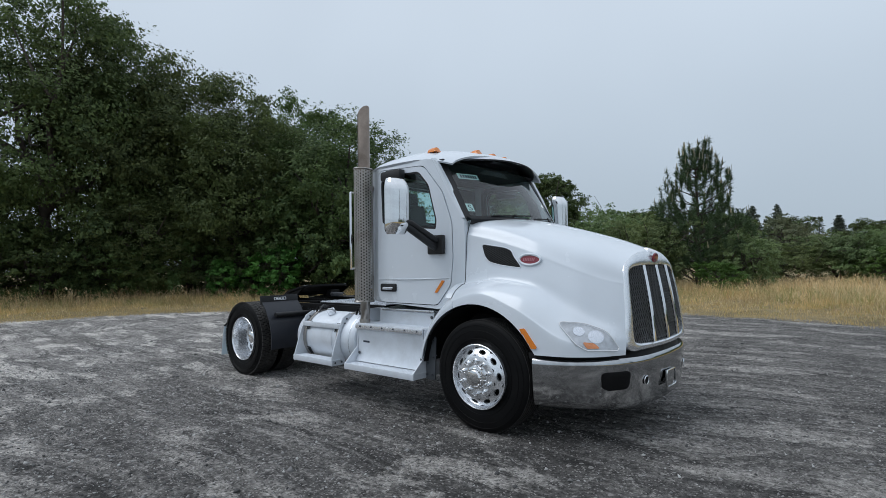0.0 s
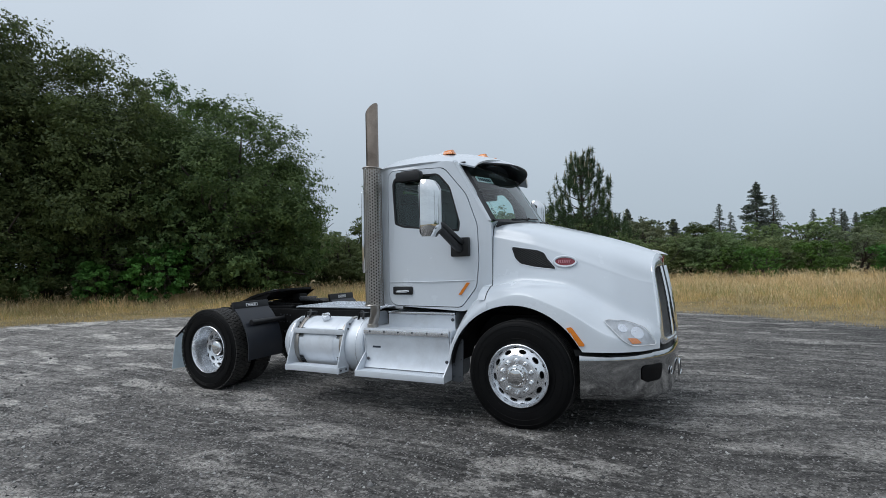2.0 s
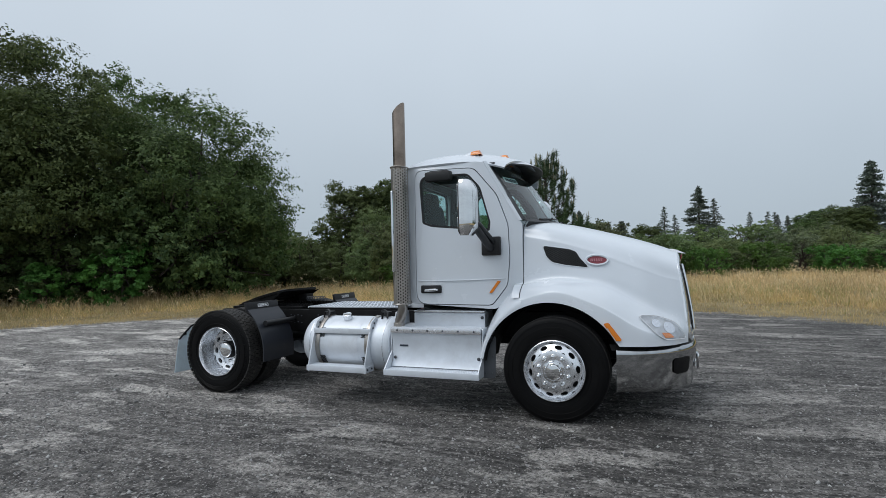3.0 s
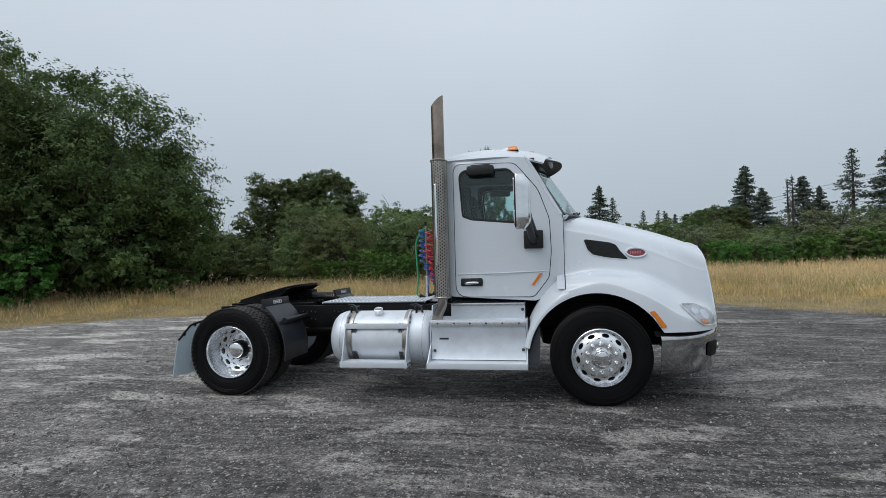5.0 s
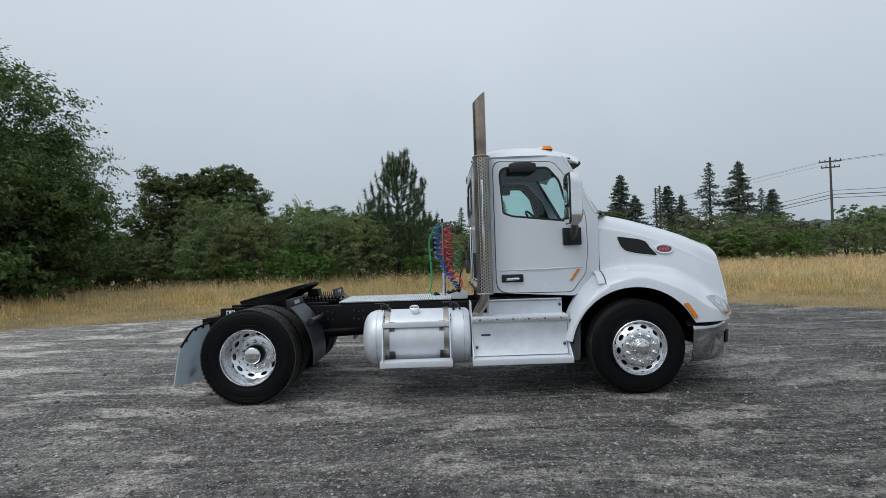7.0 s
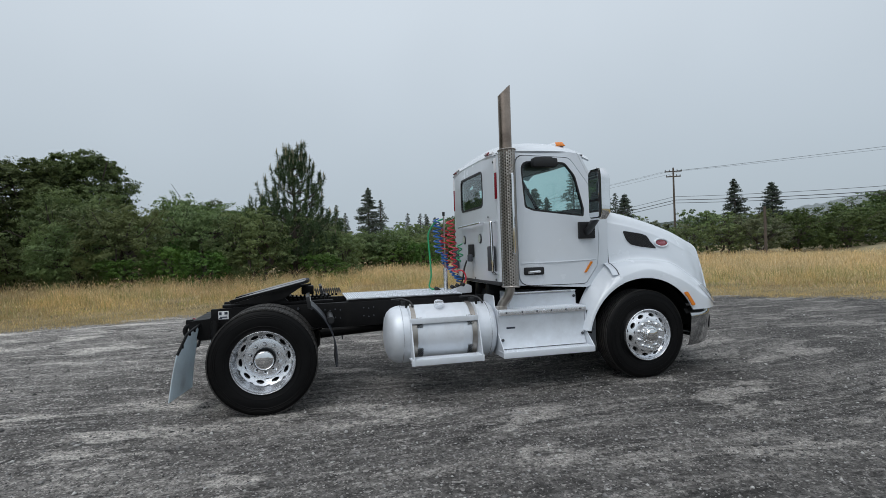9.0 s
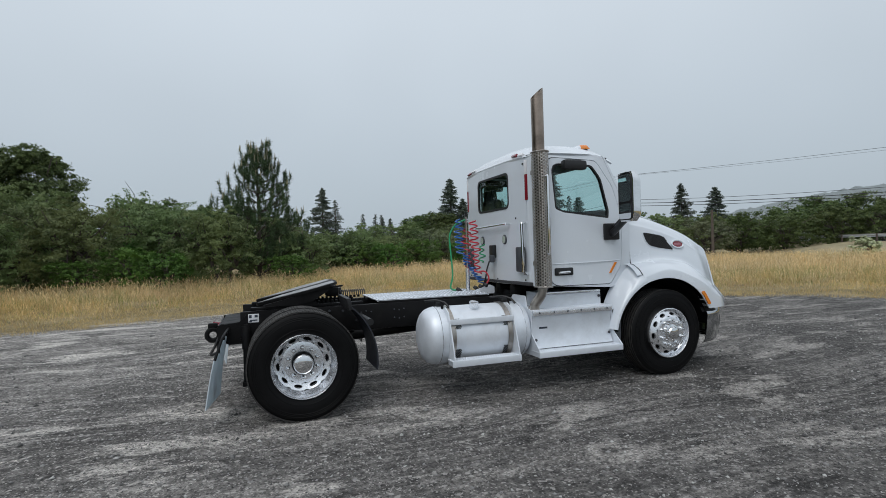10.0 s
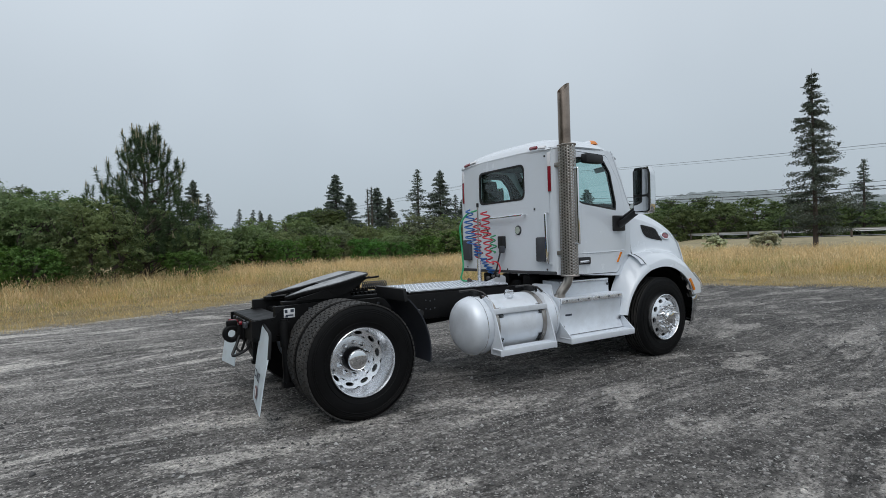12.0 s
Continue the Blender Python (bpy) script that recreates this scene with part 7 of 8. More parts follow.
# door mirrors on their arms
for s in (-1, 1):
    mx, my, mz = (-0.715, -1.435, 2.035) if s < 0 else (-0.53, 1.40, 2.10)
    prof = []
    for i in range(15):
        u = i / 14
        k = math.sin(math.pi * min(0.5, u * 2.8) if u < 0.18 else (math.pi * min(0.5, (1 - u) * 2.8) if u > 0.82 else math.pi / 2))
        hw, dp = 0.122 * (0.82 + 0.18 * k) * (0.98 + 0.02 * u), 0.118 * (0.55 + 0.45 * k)
        ring = []
        for a in np.linspace(0, 2 * math.pi, 25)[:-1]:
            c, sn = math.cos(a), math.sin(a)
            fx = dp * max(0, c) ** 0.6 if c > 0 else -0.030 * (-c) ** 0.4
            ring.append((mx + fx - 0.03, my + hw * (abs(sn) ** 0.7) * (1 if sn > 0 else -1), mz - 0.262 + 0.524 * u))
        prof.append(ring)
    bm = skin(prof, close=True)
    bm.faces.new([bm.verts.new(p) for p in prof[0]])
    bm.faces.new([bm.verts.new(p) for p in prof[-1]])
    bmesh.ops.remove_doubles(bm, verts=bm.verts[:], dist=0.0005)
    mir = part("door_mirror", bm, M_chrome, truck, "chrome-backed door mirror on a black arm", angle=45)
    glass_o = rounded([(my - 0.098, mz - 0.05), (my + 0.098, mz - 0.05), (my + 0.098, mz + 0.235), (my - 0.098, mz + 0.235)], 4, 0.2)
    part("mirror_glass", plate(glass_o, -0.006, "yz", mx - 0.064), M_mirror, mir, "flat mirror glass")
    glass_o = rounded([(my - 0.098, mz - 0.235), (my + 0.098, mz - 0.235), (my + 0.098, mz - 0.075), (my - 0.098, mz - 0.075)], 4, 0.2)
    part("mirror_glass", plate(glass_o, -0.006, "yz", mx - 0.064), M_mirror, mir, "convex lower mirror glass")
    part("mirror_frame", plate(rounded([(my - 0.108, mz - 0.247), (my + 0.108, mz - 0.247), (my + 0.108, mz + 0.247), (my - 0.108, mz + 0.247)], 5, 0.2), 0.010, "yz", mx - 0.0625), M_plastic, mir)
    base_y = side_y(-0.63, 1.68, s)
    foot = part("mirror_mount", box((-0.628, base_y + s * 0.02, 1.682), (0.20, 0.05, 0.19), 0.014), M_plastic, mir, "black mount on the door")
    part("mirror_arm", tube(soften([(-0.63, base_y + s * 0.03, 1.66), (-0.635, base_y + s * 0.10, 1.69), (mx + 0.05, s * 1.34, 1.84), (mx + 0.045, my - s * 0.015, mz - 0.17)], 5, 0.3), lambda u: 0.042 - 0.010 * u, 12), M_plastic, foot)
    part("mirror_arm", tube(soften([(-0.60, base_y + s * 0.03, 1.72), (-0.61, base_y + s * 0.11, 1.76), (mx + 0.07, s * 1.33, 1.885), (mx + 0.06, my - s * 0.025, mz - 0.14)], 5, 0.3), 0.026, 12), M_plastic, foot)

# quarter fenders before the drive wheels
for s in (-1, 1):
    arc = [(X_REAR + 0.025 + 0.655 * math.cos(a), R_REAR + 0.655 * math.sin(a)) for a in np.linspace(radians(-9), radians(50), 18)]
    bm = skin([[(x, s * y, z) for x, z in arc] for y in (1.11, 1.105, 0.83, 0.55)])
    qf = part("quarter_fender", thicken(bm, 0.012), M_fender, truck, "blue-black plastic quarter fender before the drive wheel")
    tx, tz = arc[-1]
    top = box((0, 0, 0), (0.035, 0.575, 0.115), 0.006)
    bmesh.ops.transform(top, matrix=pose(tx - 0.015, s * 0.83, tz + 0.035, 0, -10, 0), verts=top.verts[:])
    head = part("fender_head", top, M_plastic, qf, "black rubber top flap with a pale mark")
    mk = bmesh.new()
    for yy, w, zz, h in ((0.99, 0.008, 0.055, 0.034), (0.81, 0.008, 0.055, 0.034), (0.90, 0.18, 0.072, 0.006), (0.90, 0.18, 0.038, 0.006), (0.945, 0.04, 0.055, 0.018), (0.90, 0.034, 0.055, 0.018), (0.855, 0.034, 0.055, 0.018)):
        box((0.0205, s * (yy - 0.90) - 0.0, zz - 0.045), (0.004, w, h), 0, mk)
    bmesh.ops.transform(mk, matrix=pose(tx - 0.015, s * 0.83, tz + 0.035, 0, -10, 0), verts=mk.verts[:])
    part("mark", mk, M_white_lens, head, smooth=False)
    for k in range(9):
        b = rod((tx + 0.004, s * (0.57 + k * 0.064), tz - 0.01), (tx + 0.018, s * (0.57 + k * 0.064), tz - 0.008), 0.009, seg=6)
        part("bolt", b, M_black, qf)
    part("fender_tube", rod((-3.475, s * 0.44, 0.85), (-3.475, s * 1.02, 0.85), 0.033, seg=16), M_plastic, qf, "black mounting tube")
    if s > 0:
        qf.location.x = 0.15

# fifth wheel: a tilted grease-black plate with a rear throat
TILT_M = pose(-4.02, 0, 1.135, 0, -13.0, 0) @ Matrix.Diagonal((0.84, 0.96, 1, 1))
out = [(0.42, 0.16), (0.40, 0.34), (0.30, 0.45), (0.05, 0.465), (-0.12, 0.45), (-0.42, 0.34), (-0.60, 0.30), (-0.62, 0.25), (-0.50, 0.16), (-0.28, 0.07), (-0.12, 0.055)]
ring = out + [(x, -y) for x, y in out[::-1]]
bm = plate(ring, 0.03, "xy", -0.015, 0.006)
bmesh.ops.transform(bm, matrix=TILT_M, verts=bm.verts[:])
fw = part("fifth_wheel", bm, M_black, truck, "worn black fifth wheel plate tilted back")
bm = bmesh.new()
for s in (-1, 1):
    plate([(0.38, s * 0.10), (0.36, s * 0.40), (0.0, s * 0.43), (-0.40, s * 0.31), (-0.56, s * 0.27), (-0.30, s * 0.12), (-0.1, s * 0.09)], 0.004, "xy", 0.0155, bm=bm)
bmesh.ops.transform(bm, matrix=TILT_M, verts=bm.verts[:])
M_wear = surf("worn_bare_steel", (0.36, 0.365, 0.375), 0.40, 0.4, 0.45, 9, 60, 0.0008, stain=(0.03, 0.03, 0.03), stain_amt=0.85)
part("wear_face", bm, M_wear, fw, "scraped grey top face")
for s in (-1, 1):
    bm = plate([(0.38, -0.015), (0.05, -0.11), (-0.15, -0.11), (-0.52, -0.03), (-0.54, -0.015)], 0.025, "xz", s * 0.43)
    bmesh.ops.transform(bm, matrix=TILT_M, verts=bm.verts[:])
    part("skirt", bm, M_black, fw)
    bm = plate(rounded([(-4.32, 0.985), (-3.88, 0.985), (-4.02, 1.12), (-4.18, 1.12)], 3, 0.2), 0.06, "xz", s * 0.36 - 0.03)
    part("saddle_bracket", bm, M_black, fw)
part("pivot", rod((-4.10, -0.42, 1.09), (-4.10, 0.42, 1.09), 0.035), M_black, fw)
part("release_handle", tube(soften([(-3.85, -0.30, 1.17), (-3.72, -0.48, 1.18), (-3.66, -0.52, 1.19)], 4), 0.010, 8), M_black, fw)
part("slide_rail", box((-4.0, 0.33, 0.985), (1.15, 0.10, 0.03), 0.004), M_black, fw)
part("slide_rail", box((-4.0, -0.33, 0.985), (1.15, 0.10, 0.03), 0.004), M_black, fw)
spring = [(-3.62 + 0.30 * k / 96, 0.02 + 0.030 * math.cos(k * math.pi / 4), 1.075 + 0.030 * math.sin(k * math.pi / 4)) for k in range(97)]
part("release_spring", tube(spring, 0.006, 5), M_slate, fw, "dark coil spring before the plate")
part("lock_housing", box((-3.70, 0.10, 1.09), (0.14, 0.16, 0.10), 0.015), M_black, fw)
for s in (-1, 1):
    teeth = bmesh.new()
    for k in range(22):
        box((-4.35 + k * 0.047, s * 0.26, 1.012), (0.024, 0.05, 0.026), 0, teeth)
    tagged(part("slide_rack", teeth, M_black, fw, "toothed slide rack", smooth=False), kind="stuff")

# tail of the frame
tail = part("tail_beam", plate([(-4.60, 0.885), (-4.68, 0.872), (-4.86, 0.862), (-4.875, 0.67), (-4.70, 0.66), (-4.60, 0.70)], 0.90, "xz", -0.45, 0.006), M_black, truck, "black boxed tail beam")
for s in (-1, 1):
    part("tail_cheek", plate([(-4.885, 0.855), (-4.685, 0.876), (-4.585, 0.972), (-4.10, 0.985), (-4.10, 0.68), (-4.78, 0.655), (-4.885, 0.72)], 0.014, "xz", s * 0.47 - 0.007), M_black, tail)
    lbl = part("frame_label", box((-4.55, s * 0.480, 0.905), (0.10, 0.004, 0.085), 0.001), M_white_lens, tail, "white warning label with dark blocks")
    ink = bmesh.new()
    for dx, dz, w, h in ((-0.03, 0.018, 0.025, 0.03), (0.0, -0.02, 0.07, 0.012), (0.025, 0.02, 0.03, 0.026), (-0.03, -0.032, 0.03, 0.01)):
        box((-4.55 + dx, s * 0.483, 0.905 + dz), (w, 0.003, h), 0, ink)
    part("print", ink, M_decal, lbl, smooth=False)
bm = lathe([(0.070, -0.036), (0.084, -0.018), (0.084, 0.018), (0.070, 0.036), (0.048, 0.036), (0.036, 0.018), (0.036, -0.018), (0.048, -0.036)], 28, close=True)
bmesh.ops.transform(bm, matrix=pose(-4.965, 0.0, 0.705, 0, 0, 0), verts=bm.verts[:])
hook = part("tow_hook", bm, M_black, tail, "black tow hook")
part("hook_shank", box((-4.895, 0.0, 0.72), (0.06, 0.13, 0.14), 0.016), M_black, hook)
part("gladhand", tube(soften([(-4.88, 0.12, 0.80), (-4.94, 0.12, 0.81), (-4.97, 0.12, 0.82)], 3), 0.015, 10), M_redbadge, tail, "red coupling plug")
part("tail_lamp", rod((-4.88, -0.06, 0.80), (-4.91, -0.06, 0.80), 0.019, seg=16), M_red, tail, "small red tail lamp")
part("tail_hose", tube(soften([(-4.90, -0.05, 0.70), (-4.94, -0.07, 0.60), (-5.0, -0.12, 0.50), (-4.86, -0.16, 0.56), (-4.83, -0.20, 0.66)], 4, 0.4), 0.014, 8), M_plastic, tail)
part("tail_hose", tube(soften([(-4.89, 0.02, 0.70), (-4.93, 0.03, 0.56), (-4.89, -0.02, 0.52), (-4.85, -0.06, 0.66)], 4, 0.4), 0.012, 8), M_plastic, tail)
part("hook_latch", box((-4.965, 0.0, 0.80), (0.10, 0.05, 0.06), 0.018), M_black, hook)
part("hook_plate", box((-4.878, 0.0, 0.74), (0.012, 0.26, 0.20), 0.004), M_black, hook)
part("gladhand_bracket", box((-4.885, -0.22, 0.80), (0.03, 0.10, 0.05), 0.006), M_slate, tail)
for k, y in enumerate((-0.30, -0.16, 0.16, 0.30)):
    part("bolt", rod((-4.874, y, 0.83), (-4.890, y, 0.83), 0.013, seg=8), M_slate, tail)
for s in (-1, 1):
    shock = part("shock_absorber", rod((-4.62, s * 0.60, 0.30), (-4.62, s * 0.55, 0.86), 0.034, seg=14), M_black, truck, "black shock absorber")
    part("shock_foot", box((-4.60, s * 0.60, 0.285), (0.13, 0.07, 0.045), 0.01), M_black, shock)
    part("shock_sleeve", rod((-4.62, s * 0.572, 0.62), (-4.62, s * 0.552, 0.84), 0.044, seg=16), M_black, shock)
    for x, z in ((-4.36, 0.93), (-4.28, 0.89), (-4.20, 0.93), (-3.92, 0.90), (-3.80, 0.93), (-3.66, 0.92)):
        part("bolt", rod((x, s * 0.476, z), (x, s * 0.492, z), 0.013, seg=8), M_slate, tail)


# mud flaps
for s in (-1, 1):
    def flap_at(y, z):
        k = (y - 0.44) / 0.58
        return (-4.79 - (0.15 + 0.06 * k) * (0.82 - z) - 0.075 * (y - 0.44) - 0.012 * math.sin((0.82 - z) * 5.0), s * y, z)
    rows = []
    for i in range(13):
        v = i / 12
        rows.append([flap_at(0.44 + (0.58 if s < 0 else 0.40) * u, (0.82 - 0.05 * u - 0.16 * max(0.0, (u - 0.72) / 0.28) ** 1.1) * (1 - v) + (0.18 if s < 0 else 0.30) * v) for u in np.linspace(0, 1, 9)])
    flap = part("mud_flap", thicken(skin(rows), 0.008), M_flap, truck, "pale blue-white mud flap with a printed mark")
    hang = [Vector(p) + Vector((0.012, 0, 0.006)) for p in rows[0]]
    part("flap_hanger", tube([(-4.70, s * 0.47, 0.86)] + hang, 0.013, 8), M_black, flap, "black bent flap hanger")
    for p in hang[1::2]:
        part("hanger_clip", box(p + Vector((0.004, 0, -0.016)), (0.018, 0.018, 0.04), 0.003), M_black, flap)
    part("hanger_end", box(Vector(rows[0][0]) + Vector((-0.006, 0, -0.03)), (0.02, 0.06, 0.05), 0.004), M_red, flap, "small red reflector")
    if s > 0:
        continue
    # printed word and round mark on the rear face
    cu = bpy.data.curves.new("flap_text", "FONT")
    cu.body, cu.size, cu.extrude, cu.align_x = "COAST", 0.105, 0.001, "CENTER"
    tmp = bpy.data.objects.new("flap_text", cu)
    me = bpy.data.meshes.new_from_object(tmp)
    bpy.data.objects.remove(tmp)
    bm = bmesh.new()
    bm.from_mesh(me)
    for vtx in bm.verts:
        a, b, c = vtx.co
        
        yy = 0.70 * s - a
        p = flap_at(abs(yy), 0.40 + b)
        vtx.co = (p[0] - 0.012 - c, yy, p[2])
    part("lettering", bm, M_decal, flap, "dark printed word", smooth=False)
    bm = bmesh.new()
    ov = [bm.verts.new((flap_at(0.72 + a, 0.30 + b)[0] - 0.0115, s * (0.72 + a), 0.30 + b)) for a, b in ellipse(0.075, 0.055)]
    bm.faces.new(ov)
    mark = part("round_mark", bm, M_redbadge, flap, "red round mark")
    bm = bmesh.new()
    bm.faces.new([bm.verts.new((flap_at(0.72 + a, 0.30 + b)[0] - 0.0135, s * (0.72 + a), 0.30 + b)) for a, b in ellipse(0.045, 0.03)])
    part("mark_core", bm, M_white_lens, mark)

# rear wall fittings
gm = tube(soften([(-1.645, -0.825, 1.81), (-1.715, -0.855, 1.80), (-1.715, -0.875, 1.25), (-1.645, -0.855, 1.225)], 5, 0.12), 0.017, 10)
part("grab_handle", gm, M_chrome, truck, "chrome grab handle on the cab's rear corner")
part("grab_bar", tube(soften([(-1.66, -0.455, 1.815), (-1.715, -0.455, 1.815), (-1.715, 0.455, 1.80), (-1.66, 0.455, 1.80)], 5, 0.12), 0.013, 10), M_chrome, truck, "long chrome bar below the rear window")
for s in (-1, 1):
    part("rear_vent", box((-1.683, s * 0.75, 1.395), (0.05, 0.165, 0.285), 0.018), M_slate, truck, "dark grey plastic air vent")
M_emblem = surf("pale_green_print", (0.40, 0.46, 0.40), 0.4, 0, 0.25, 60, 200, 0)
for y in (-0.325, 0.335):
    bm = lathe([(0.0, -0.012), (0.050, -0.012), (0.058, -0.006), (0.060, 0.0)], 28)
    bmesh.ops.transform(bm, matrix=pose(-1.669, y, 1.633, 0, 0, -90), verts=bm.verts[:])
    rd = part("round_decal", bm, M_slate, truck, "round pale green emblem with a dark rim")
    bm = lathe([(0.0, -0.0135), (0.044, -0.0135)], 24)
    bmesh.ops.transform(bm, matrix=pose(-1.669, y, 1.633, 0, 0, -90), verts=bm.verts[:])
    part("emblem_face", bm, M_emblem, rd)
for s in (-1, 1):
    part("corner_reflector", box((-1.645, s * 0.868, 2.20), (0.024, 0.042, 0.29), 0.004, m=pose(0, 0, 0, 0, 0, -s * 14)), M_red, truck, "red half of the reflective strip")
    part("corner_reflector", box((-1.645, s * 0.864, 2.425), (0.024, 0.042, 0.16), 0.004, m=pose(0, 0, 0, 0, 0, -s * 14)), M_white_lens, truck, "white end of the reflective strip")
for y, mat, tone in ((-0.62, M_red, "red"), (-0.765, M_white_lens, "white"), (0.735, M_red, "red"), (0.595, M_white_lens, "white")):
    x = -1.64
    p, q = roof_point(x, y), roof_point(x, y + 0.05)
    part("roof_reflector", box((p.x - 0.012, y, p.z - 0.004), (0.03, 0.125, 0.034), 0.004, m=pose(0, 0, 0, math.degrees(math.atan2(q.z - p.z, 0.05)), 38, 0)), mat, truck, tone + " marker strip below the roof edge")
for y, z in ((-0.62, 1.87), (-0.80, 2.47), (-0.80, 1.16), (0.80, 1.16), (-0.10, 1.15)):
    part("rivet", lathe([(0.012, 0), (0.010, -0.005), (0.0, -0.007)], 10), M_black, truck).matrix_basis = pose(rear_x(y) - 0.002, y, z, 0, 0, -90)
for y in (-0.95, 0.0, 0.95):
    part("cab_mount", box((-1.55, y * 0.42, 1.02), (0.16, 0.14, 0.14), 0.02), M_black, truck, "black cab mount")

# coiled air lines on their pole
PX, PY = -2.03, 0.015
pole = part("hose_pole", rod((PX, PY, 0.98), (PX, PY, 1.95), 0.010, seg=10), M_stainless, truck, "thin steel pole with coiled air lines")
part("pole_foot", rod((PX, PY, 0.975), (PX, PY, 1.29), 0.026, seg=14), M_alu, pole)
part("pole_cap", rod((PX, PY, 1.935), (PX, PY, 1.985), 0.016, seg=10), M_plastic, pole)


def coil(name, top, bottom, rad, turns, r, mat, label, sag=0.0, seed=1):
    rr = np.random.default_rng(seed)
    pts, n = [], turns * 12
    wob = rr.normal(0, 0.016, (turns + 2, 2))
    fat = rr.uniform(0.65, 1.3, turns + 2)
    for i in range(n + 1):
        u = i / n
        a = 2 * math.pi * turns * u
        k = u * turns
        j = int(k)
        w = wob[j] * (1 - (k - j)) + wob[j + 1] * (k - j)
        c = Vector(top).lerp(Vector(bottom), u)
        g = 0.82 * rad * (fat[j] * (1 - (k - j)) + fat[j + 1] * (k - j)) * (0.8 + 0.3 * math.sin(math.pi * u))
        pts.append(c + Vector((g * 0.7 * math.cos(a) + w[0], g * math.sin(a) + w[1] + sag * math.sin(math.pi * u), 0)))
    part(name, tube(pts, r, 6), mat, pole, label)


coil("air_line", (-2.11, 0.10, 1.91), (-2.07, 0.07, 1.46), 0.082, 7, 0.0092, M_blue, "blue coiled air line", 0.03, 1)
coil("air_line", (-2.06, 0.07, 1.47), (-1.86, -0.02, 1.10), 0.062, 10, 0.0092, M_blue, "blue coiled air line", 0.0, 3)
coil("air_line", (-1.965, -0.02, 1.88), (-1.93, -0.06, 1.22), 0.078, 9, 0.0092, M_hosered, "red coiled air line", 0.0, 2)
coil("air_line", (-2.02, 0.07, 1.80), (-1.99, 0.04, 1.28), 0.070, 7, 0.0085, M_hosered, "red coiled air line", 0.0, 4)
coil("air_line", (-1.84, -0.05, 1.58), (-1.88, -0.06, 1.36), 0.055, 3, 0.0085, M_green, "green coiled cable", 0.0, 5)
part("air_line", tube(soften([(-1.93, -0.06, 1.24), (-1.84, -0.10, 1.26), (-1.79, -0.12, 1.16), (-1.86, -0.12, 1.06)], 6, 0.45), 0.0095, 8), M_hosered, pole, "red air line")
part("power_cable", tube(soften([(-2.03, 0.02, 1.90), (-2.13, 0.12, 1.86), (-2.21, 0.16, 1.72), (-2.19, 0.15, 1.42), (-2.18, 0.14, 1.18), (-2.22, 0.17, 1.03), (-2.10, 0.12, 1.01)], 6, 0.45), 0.011, 8), M_green, pole, "green electric cable")
part("connector_box", box((-1.697, -0.03, 1.49), (0.06, 0.10, 0.16), 0.012), M_plastic, pole, "dark connector box on the wall")
part("connector_box", box((-1.727, -0.065, 1.40), (0.06, 0.06, 0.09), 0.016), M_slate, pole)
part("power_cable", tube(soften([(-1.78, -0.10, 1.37), (-1.82, -0.11, 1.28), (-1.83, -0.08, 1.15), (-1.86, -0.06, 1.06)], 5, 0.4), 0.010, 8), M_plastic, pole)
part("gladhand_holder", plate(rounded([(-2.10, 0.975), (-1.74, 0.975), (-1.74, 1.06), (-1.80, 1.085), (-2.02, 1.02)], 3, 0.2), 0.012, "xz", -0.14), M_alu_white, pole, "aluminium gladhand holder")
for x, y, z in ((-1.90, -0.10, 1.06), (-1.84, -0.12, 1.075), (-2.12, 0.10, 1.02), (-1.96, -0.08, 1.045)):
    gh = box((0, 0, 0), (0.08, 0.05, 0.045), 0.014)
    bmesh.ops.transform(gh, matrix=pose(x, y, z, 20, 25, 40), verts=gh.verts[:])
    part("gladhand", gh, M_plastic, pole)


# ---- the road beyond the field, its rail, poles and wires ----
ROAD = [(79.0, -40.0), (62.0, -8.0), (54.0, 13.0), (53.0, 22.0), (54.5, 32.0), (59.0, 44.0), (66.0, 58.0)]


def strip(name, line, a, b, z, mat, label, category, kind):
    rows = []
    pts = catmull(line, 8)
    for i, (x, y) in enumerate(pts):
        p, q = Vector(pts[max(i - 1, 0)]), Vector(pts[min(i + 1, len(pts) - 1)])
        d = (q - p).normalized()
        n = Vector((d.y, -d.x))
        rows.append([(x + n.x * a, y + n.y * a, z), (x + n.x * b, y + n.y * b, z)])
    bm = skin(rows)
    bmesh.ops.recalc_face_normals(bm, faces=bm.faces[:])
    me = bpy.data.meshes.new(name)
    bm.to_mesh(me)
    bm.free()
    me.materials.append(mat)
    return tagged(new(name, me), label, category, kind=kind)


M_asphalt = surf("pale_worn_asphalt", (0.20, 0.20, 0.205), 0.85, 0, 0.12, 0.4, 30, 0.004)
M_guard = surf("galvanised_rail", (0.42, 0.43, 0.44), 0.5, 0.5, 0.12, 1.5, 40, 0)
strip("road", ROAD, 1.0, 9.0, 1.1, M_asphalt, "pale grey road beyond the field", "road", "structure")
bank = catmull(ROAD, 8)
M_bank = surf("dry_bank_soil", (0.33, 0.28, 0.17), 0.95, 0, 0.3, 1.2, 20, 0.02, stain=(0.14, 0.15, 0.07), stain_amt=0.7)
rows = []
for i, (x, y) in enumerate(bank):
    p, q = Vector(bank[max(i - 1, 0)]), Vector(bank[min(i + 1, len(bank) - 1)])
    d = (q - p).normalized()
    n = Vector((d.y, -d.x))
    rows.append([(x + n.x * a, y + n.y * a, z + 0.10 * noise.noise(Vector((x * 0.3, y * 0.3, a)))) for a, z in ((-7.0, 0.0), (-4.5, 0.45), (-2.0, 0.8), (1.05, 1.04))])
bm = skin(rows)
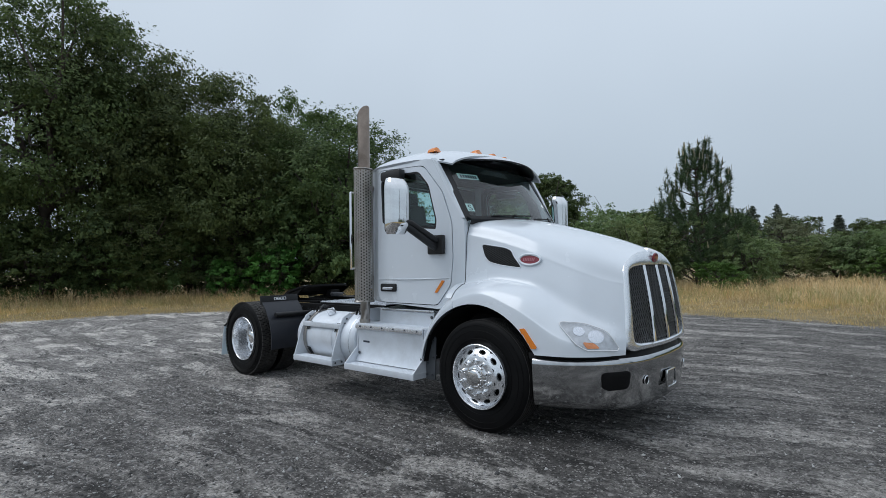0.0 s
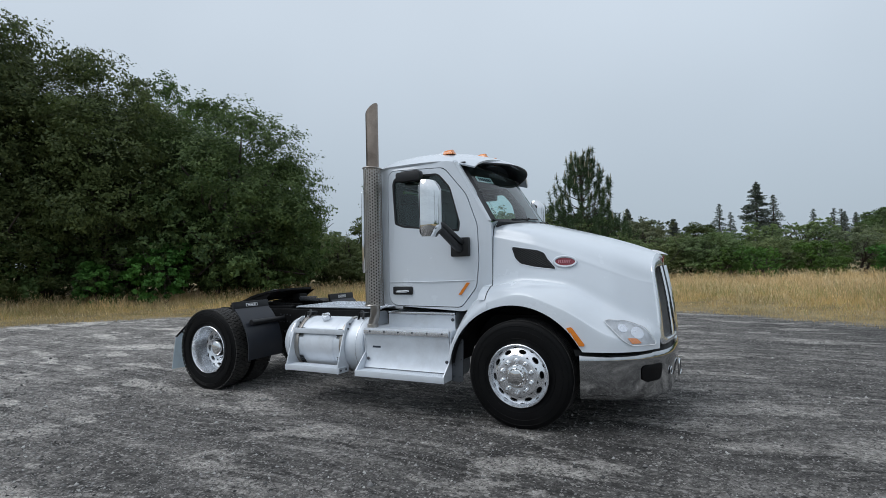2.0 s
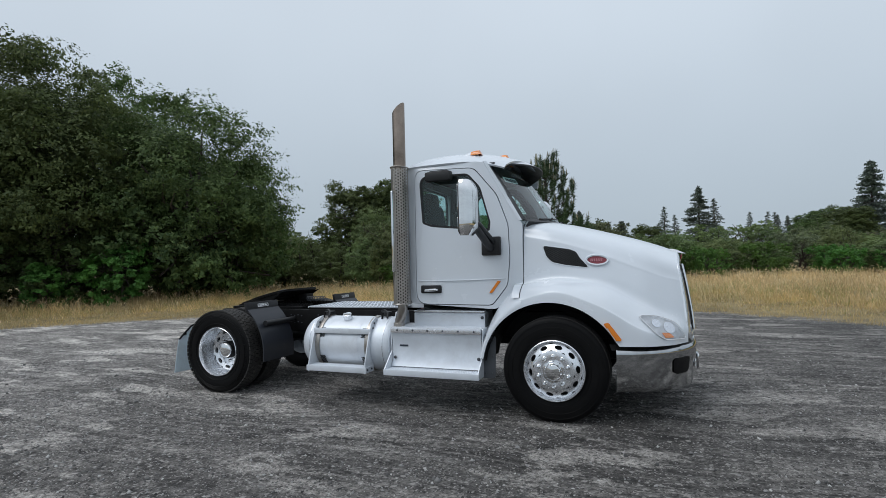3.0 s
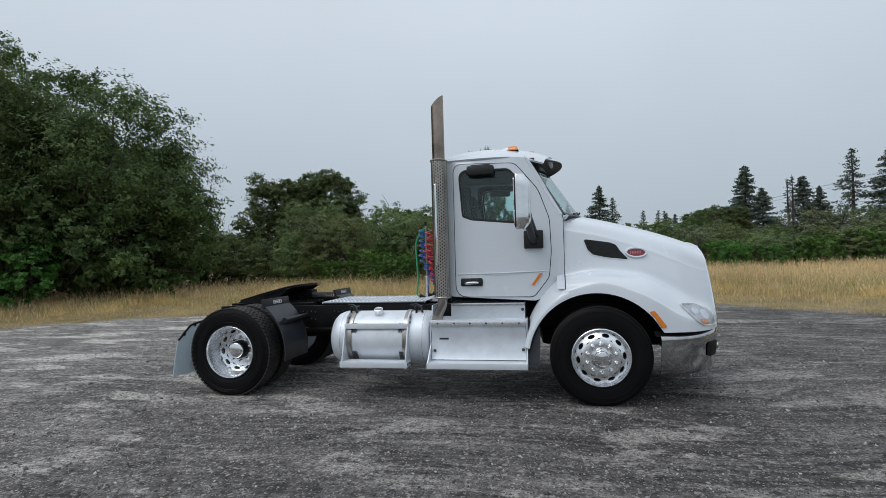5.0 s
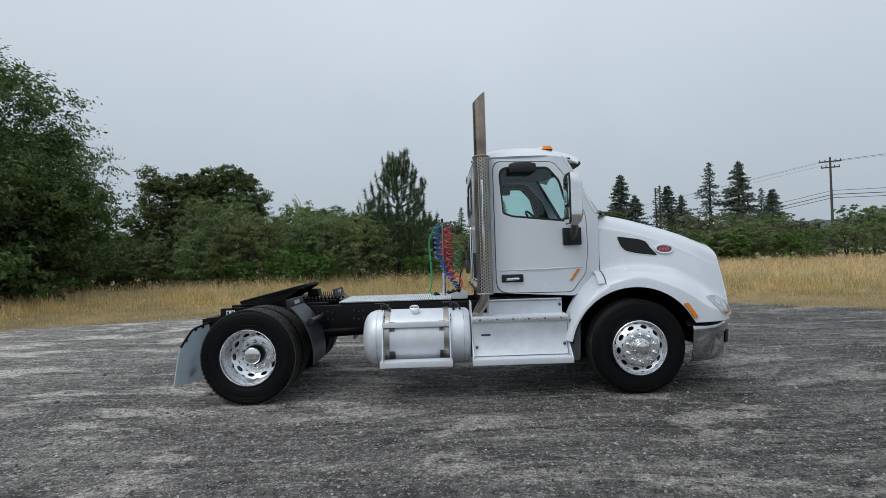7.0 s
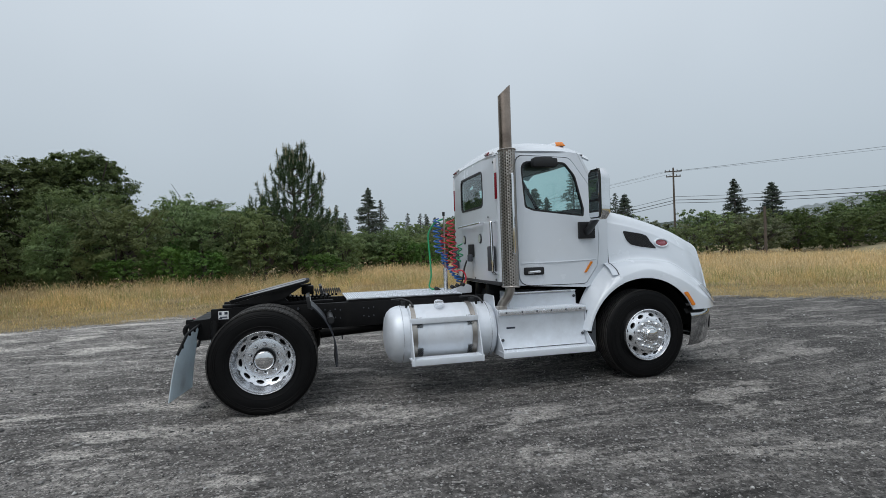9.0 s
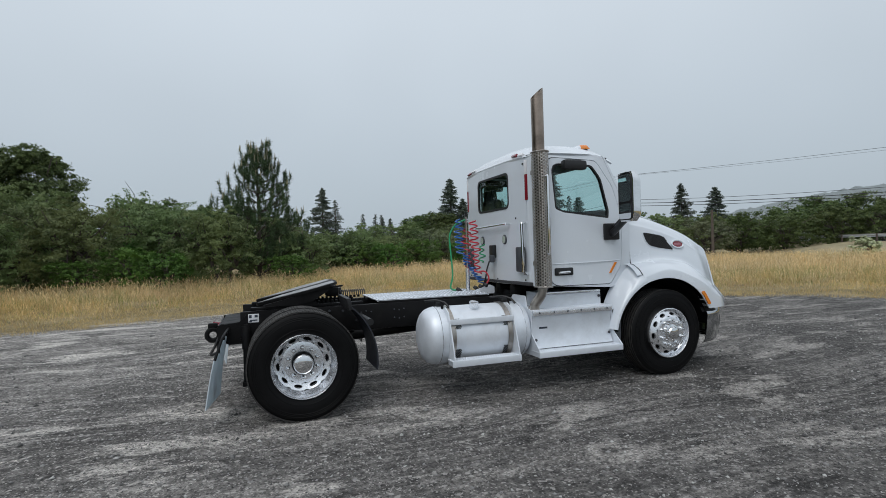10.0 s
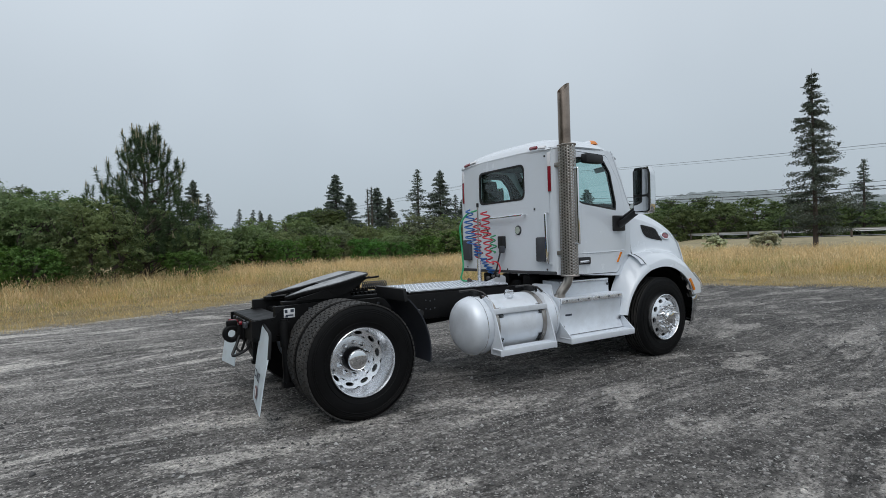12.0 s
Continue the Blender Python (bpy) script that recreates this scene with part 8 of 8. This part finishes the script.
bmesh.ops.recalc_face_normals(bm, faces=bm.faces[:])
me = bpy.data.meshes.new("road_bank")
bm.to_mesh(me)
bm.free()
me.materials.append(M_bank)
tagged(new("road_bank", me), "low grassy bank carrying the road", "bank", kind="structure")
guard = tagged(new("guard_rail"), "low grey steel guard rail along the road", "guard rail")
for k in range(6, len(bank) - 6, 3):
    (ax, ay), (bx, by) = bank[k], bank[min(k + 3, len(bank) - 1)]
    mid = Vector(((ax + bx) / 2, (ay + by) / 2, 0))
    ang = math.atan2(by - ay, bx - ax)
    ln = math.hypot(bx - ax, by - ay)
    bm = bmesh.new()
    prof = [(0.0, 1.52), (0.05, 1.60), (0.0, 1.68), (0.05, 1.76), (0.0, 1.84)]
    skin([[(-ln / 2, -p, z) for p, z in prof], [(ln / 2, -p, z) for p, z in prof]], bm)
    beam = part("beam", bm, M_guard, guard)
    beam.matrix_basis = Matrix.Translation(mid) @ Matrix.Rotation(ang, 4, "Z")
    part("post", box((ax, ay, 1.3), (0.12, 0.15, 1.1), 0.01), M_polewood, guard)


def utility_pole(x, y, height, arms, turn=-60.5):
    root = tagged(new("utility_pole"), "weathered wooden utility pole with a crossarm", "utility pole")
    part("post", rod((0, 0, -0.3), (0, 0, height), 0.15, 0.09, 12), M_polewood, root)
    for z, half in arms:
        arm = part("crossarm", box((0, 0, z), (0.11, half * 2, 0.13), 0.01), M_polewood, root)
        for k in (-0.92, -0.45, 0.45, 0.92):
            part("insulator", rod((0, half * k, z + 0.06), (0, half * k, z + 0.24), 0.05, 0.035, 8), M_slate, arm)
    root.matrix_basis = Matrix.Translation((x, y, 0.1)) @ Matrix.Rotation(radians(turn), 4, "Z")
    return root


utility_pole(38.24, 47.45, 10.3, ((9.85, 0.95), (9.25, 0.8)), -120.0)
utility_pole(63.5, 2.4, 10.3, ((9.75, 1.25),))
utility_pole(12.5, 93.4, 5.4, ((5.1, 1.25),))
root = tagged(new("utility_pole"), "short weathered wooden pole by the road", "utility pole")
part("post", rod((0, 0, -0.3), (0, 0, 4.4), 0.14, 0.11, 10), M_polewood, root)
root.matrix_basis = Matrix.Translation((36.0, 32.5, 0.1))


def wire(off, z, r, sag):
    n, turned = Vector((0.873, 0.489, 0)), Vector((0.866, -0.5, 0))
    pts = []
    for (a, b) in (((12.5, 93.4), (38.24, 47.45)), ((38.24, 47.45), (63.5, 2.4))):
        for i in range(24):
            u = i / 23
            p = Vector((*a, 0)).lerp(Vector((*b, 0)), u) + (n.lerp(turned, u) if a[0] < 20 else turned.lerp(n, u)) * off
            pts.append((p.x, p.y, z + (-4.6 * (1 - u) if a[0] < 20 else 0) - sag * 4 * u * (1 - u)))
    ob = part("wire", tube(pts, r, 5), M_wire, None)
    return tagged(ob, "thin black overhead wire between the poles", "wire", group="overhead wires")


for off, z, r, sag in ((-1.15, 9.95, 0.010, 0.35), (-0.5, 9.95, 0.010, 0.30), (1.15, 9.95, 0.010, 0.40), (0.1, 6.95, 0.022, 0.9), (0.12, 6.55, 0.035, 0.95), (0.1, 6.2, 0.028, 0.9)):
    wire(off, z, r, sag)
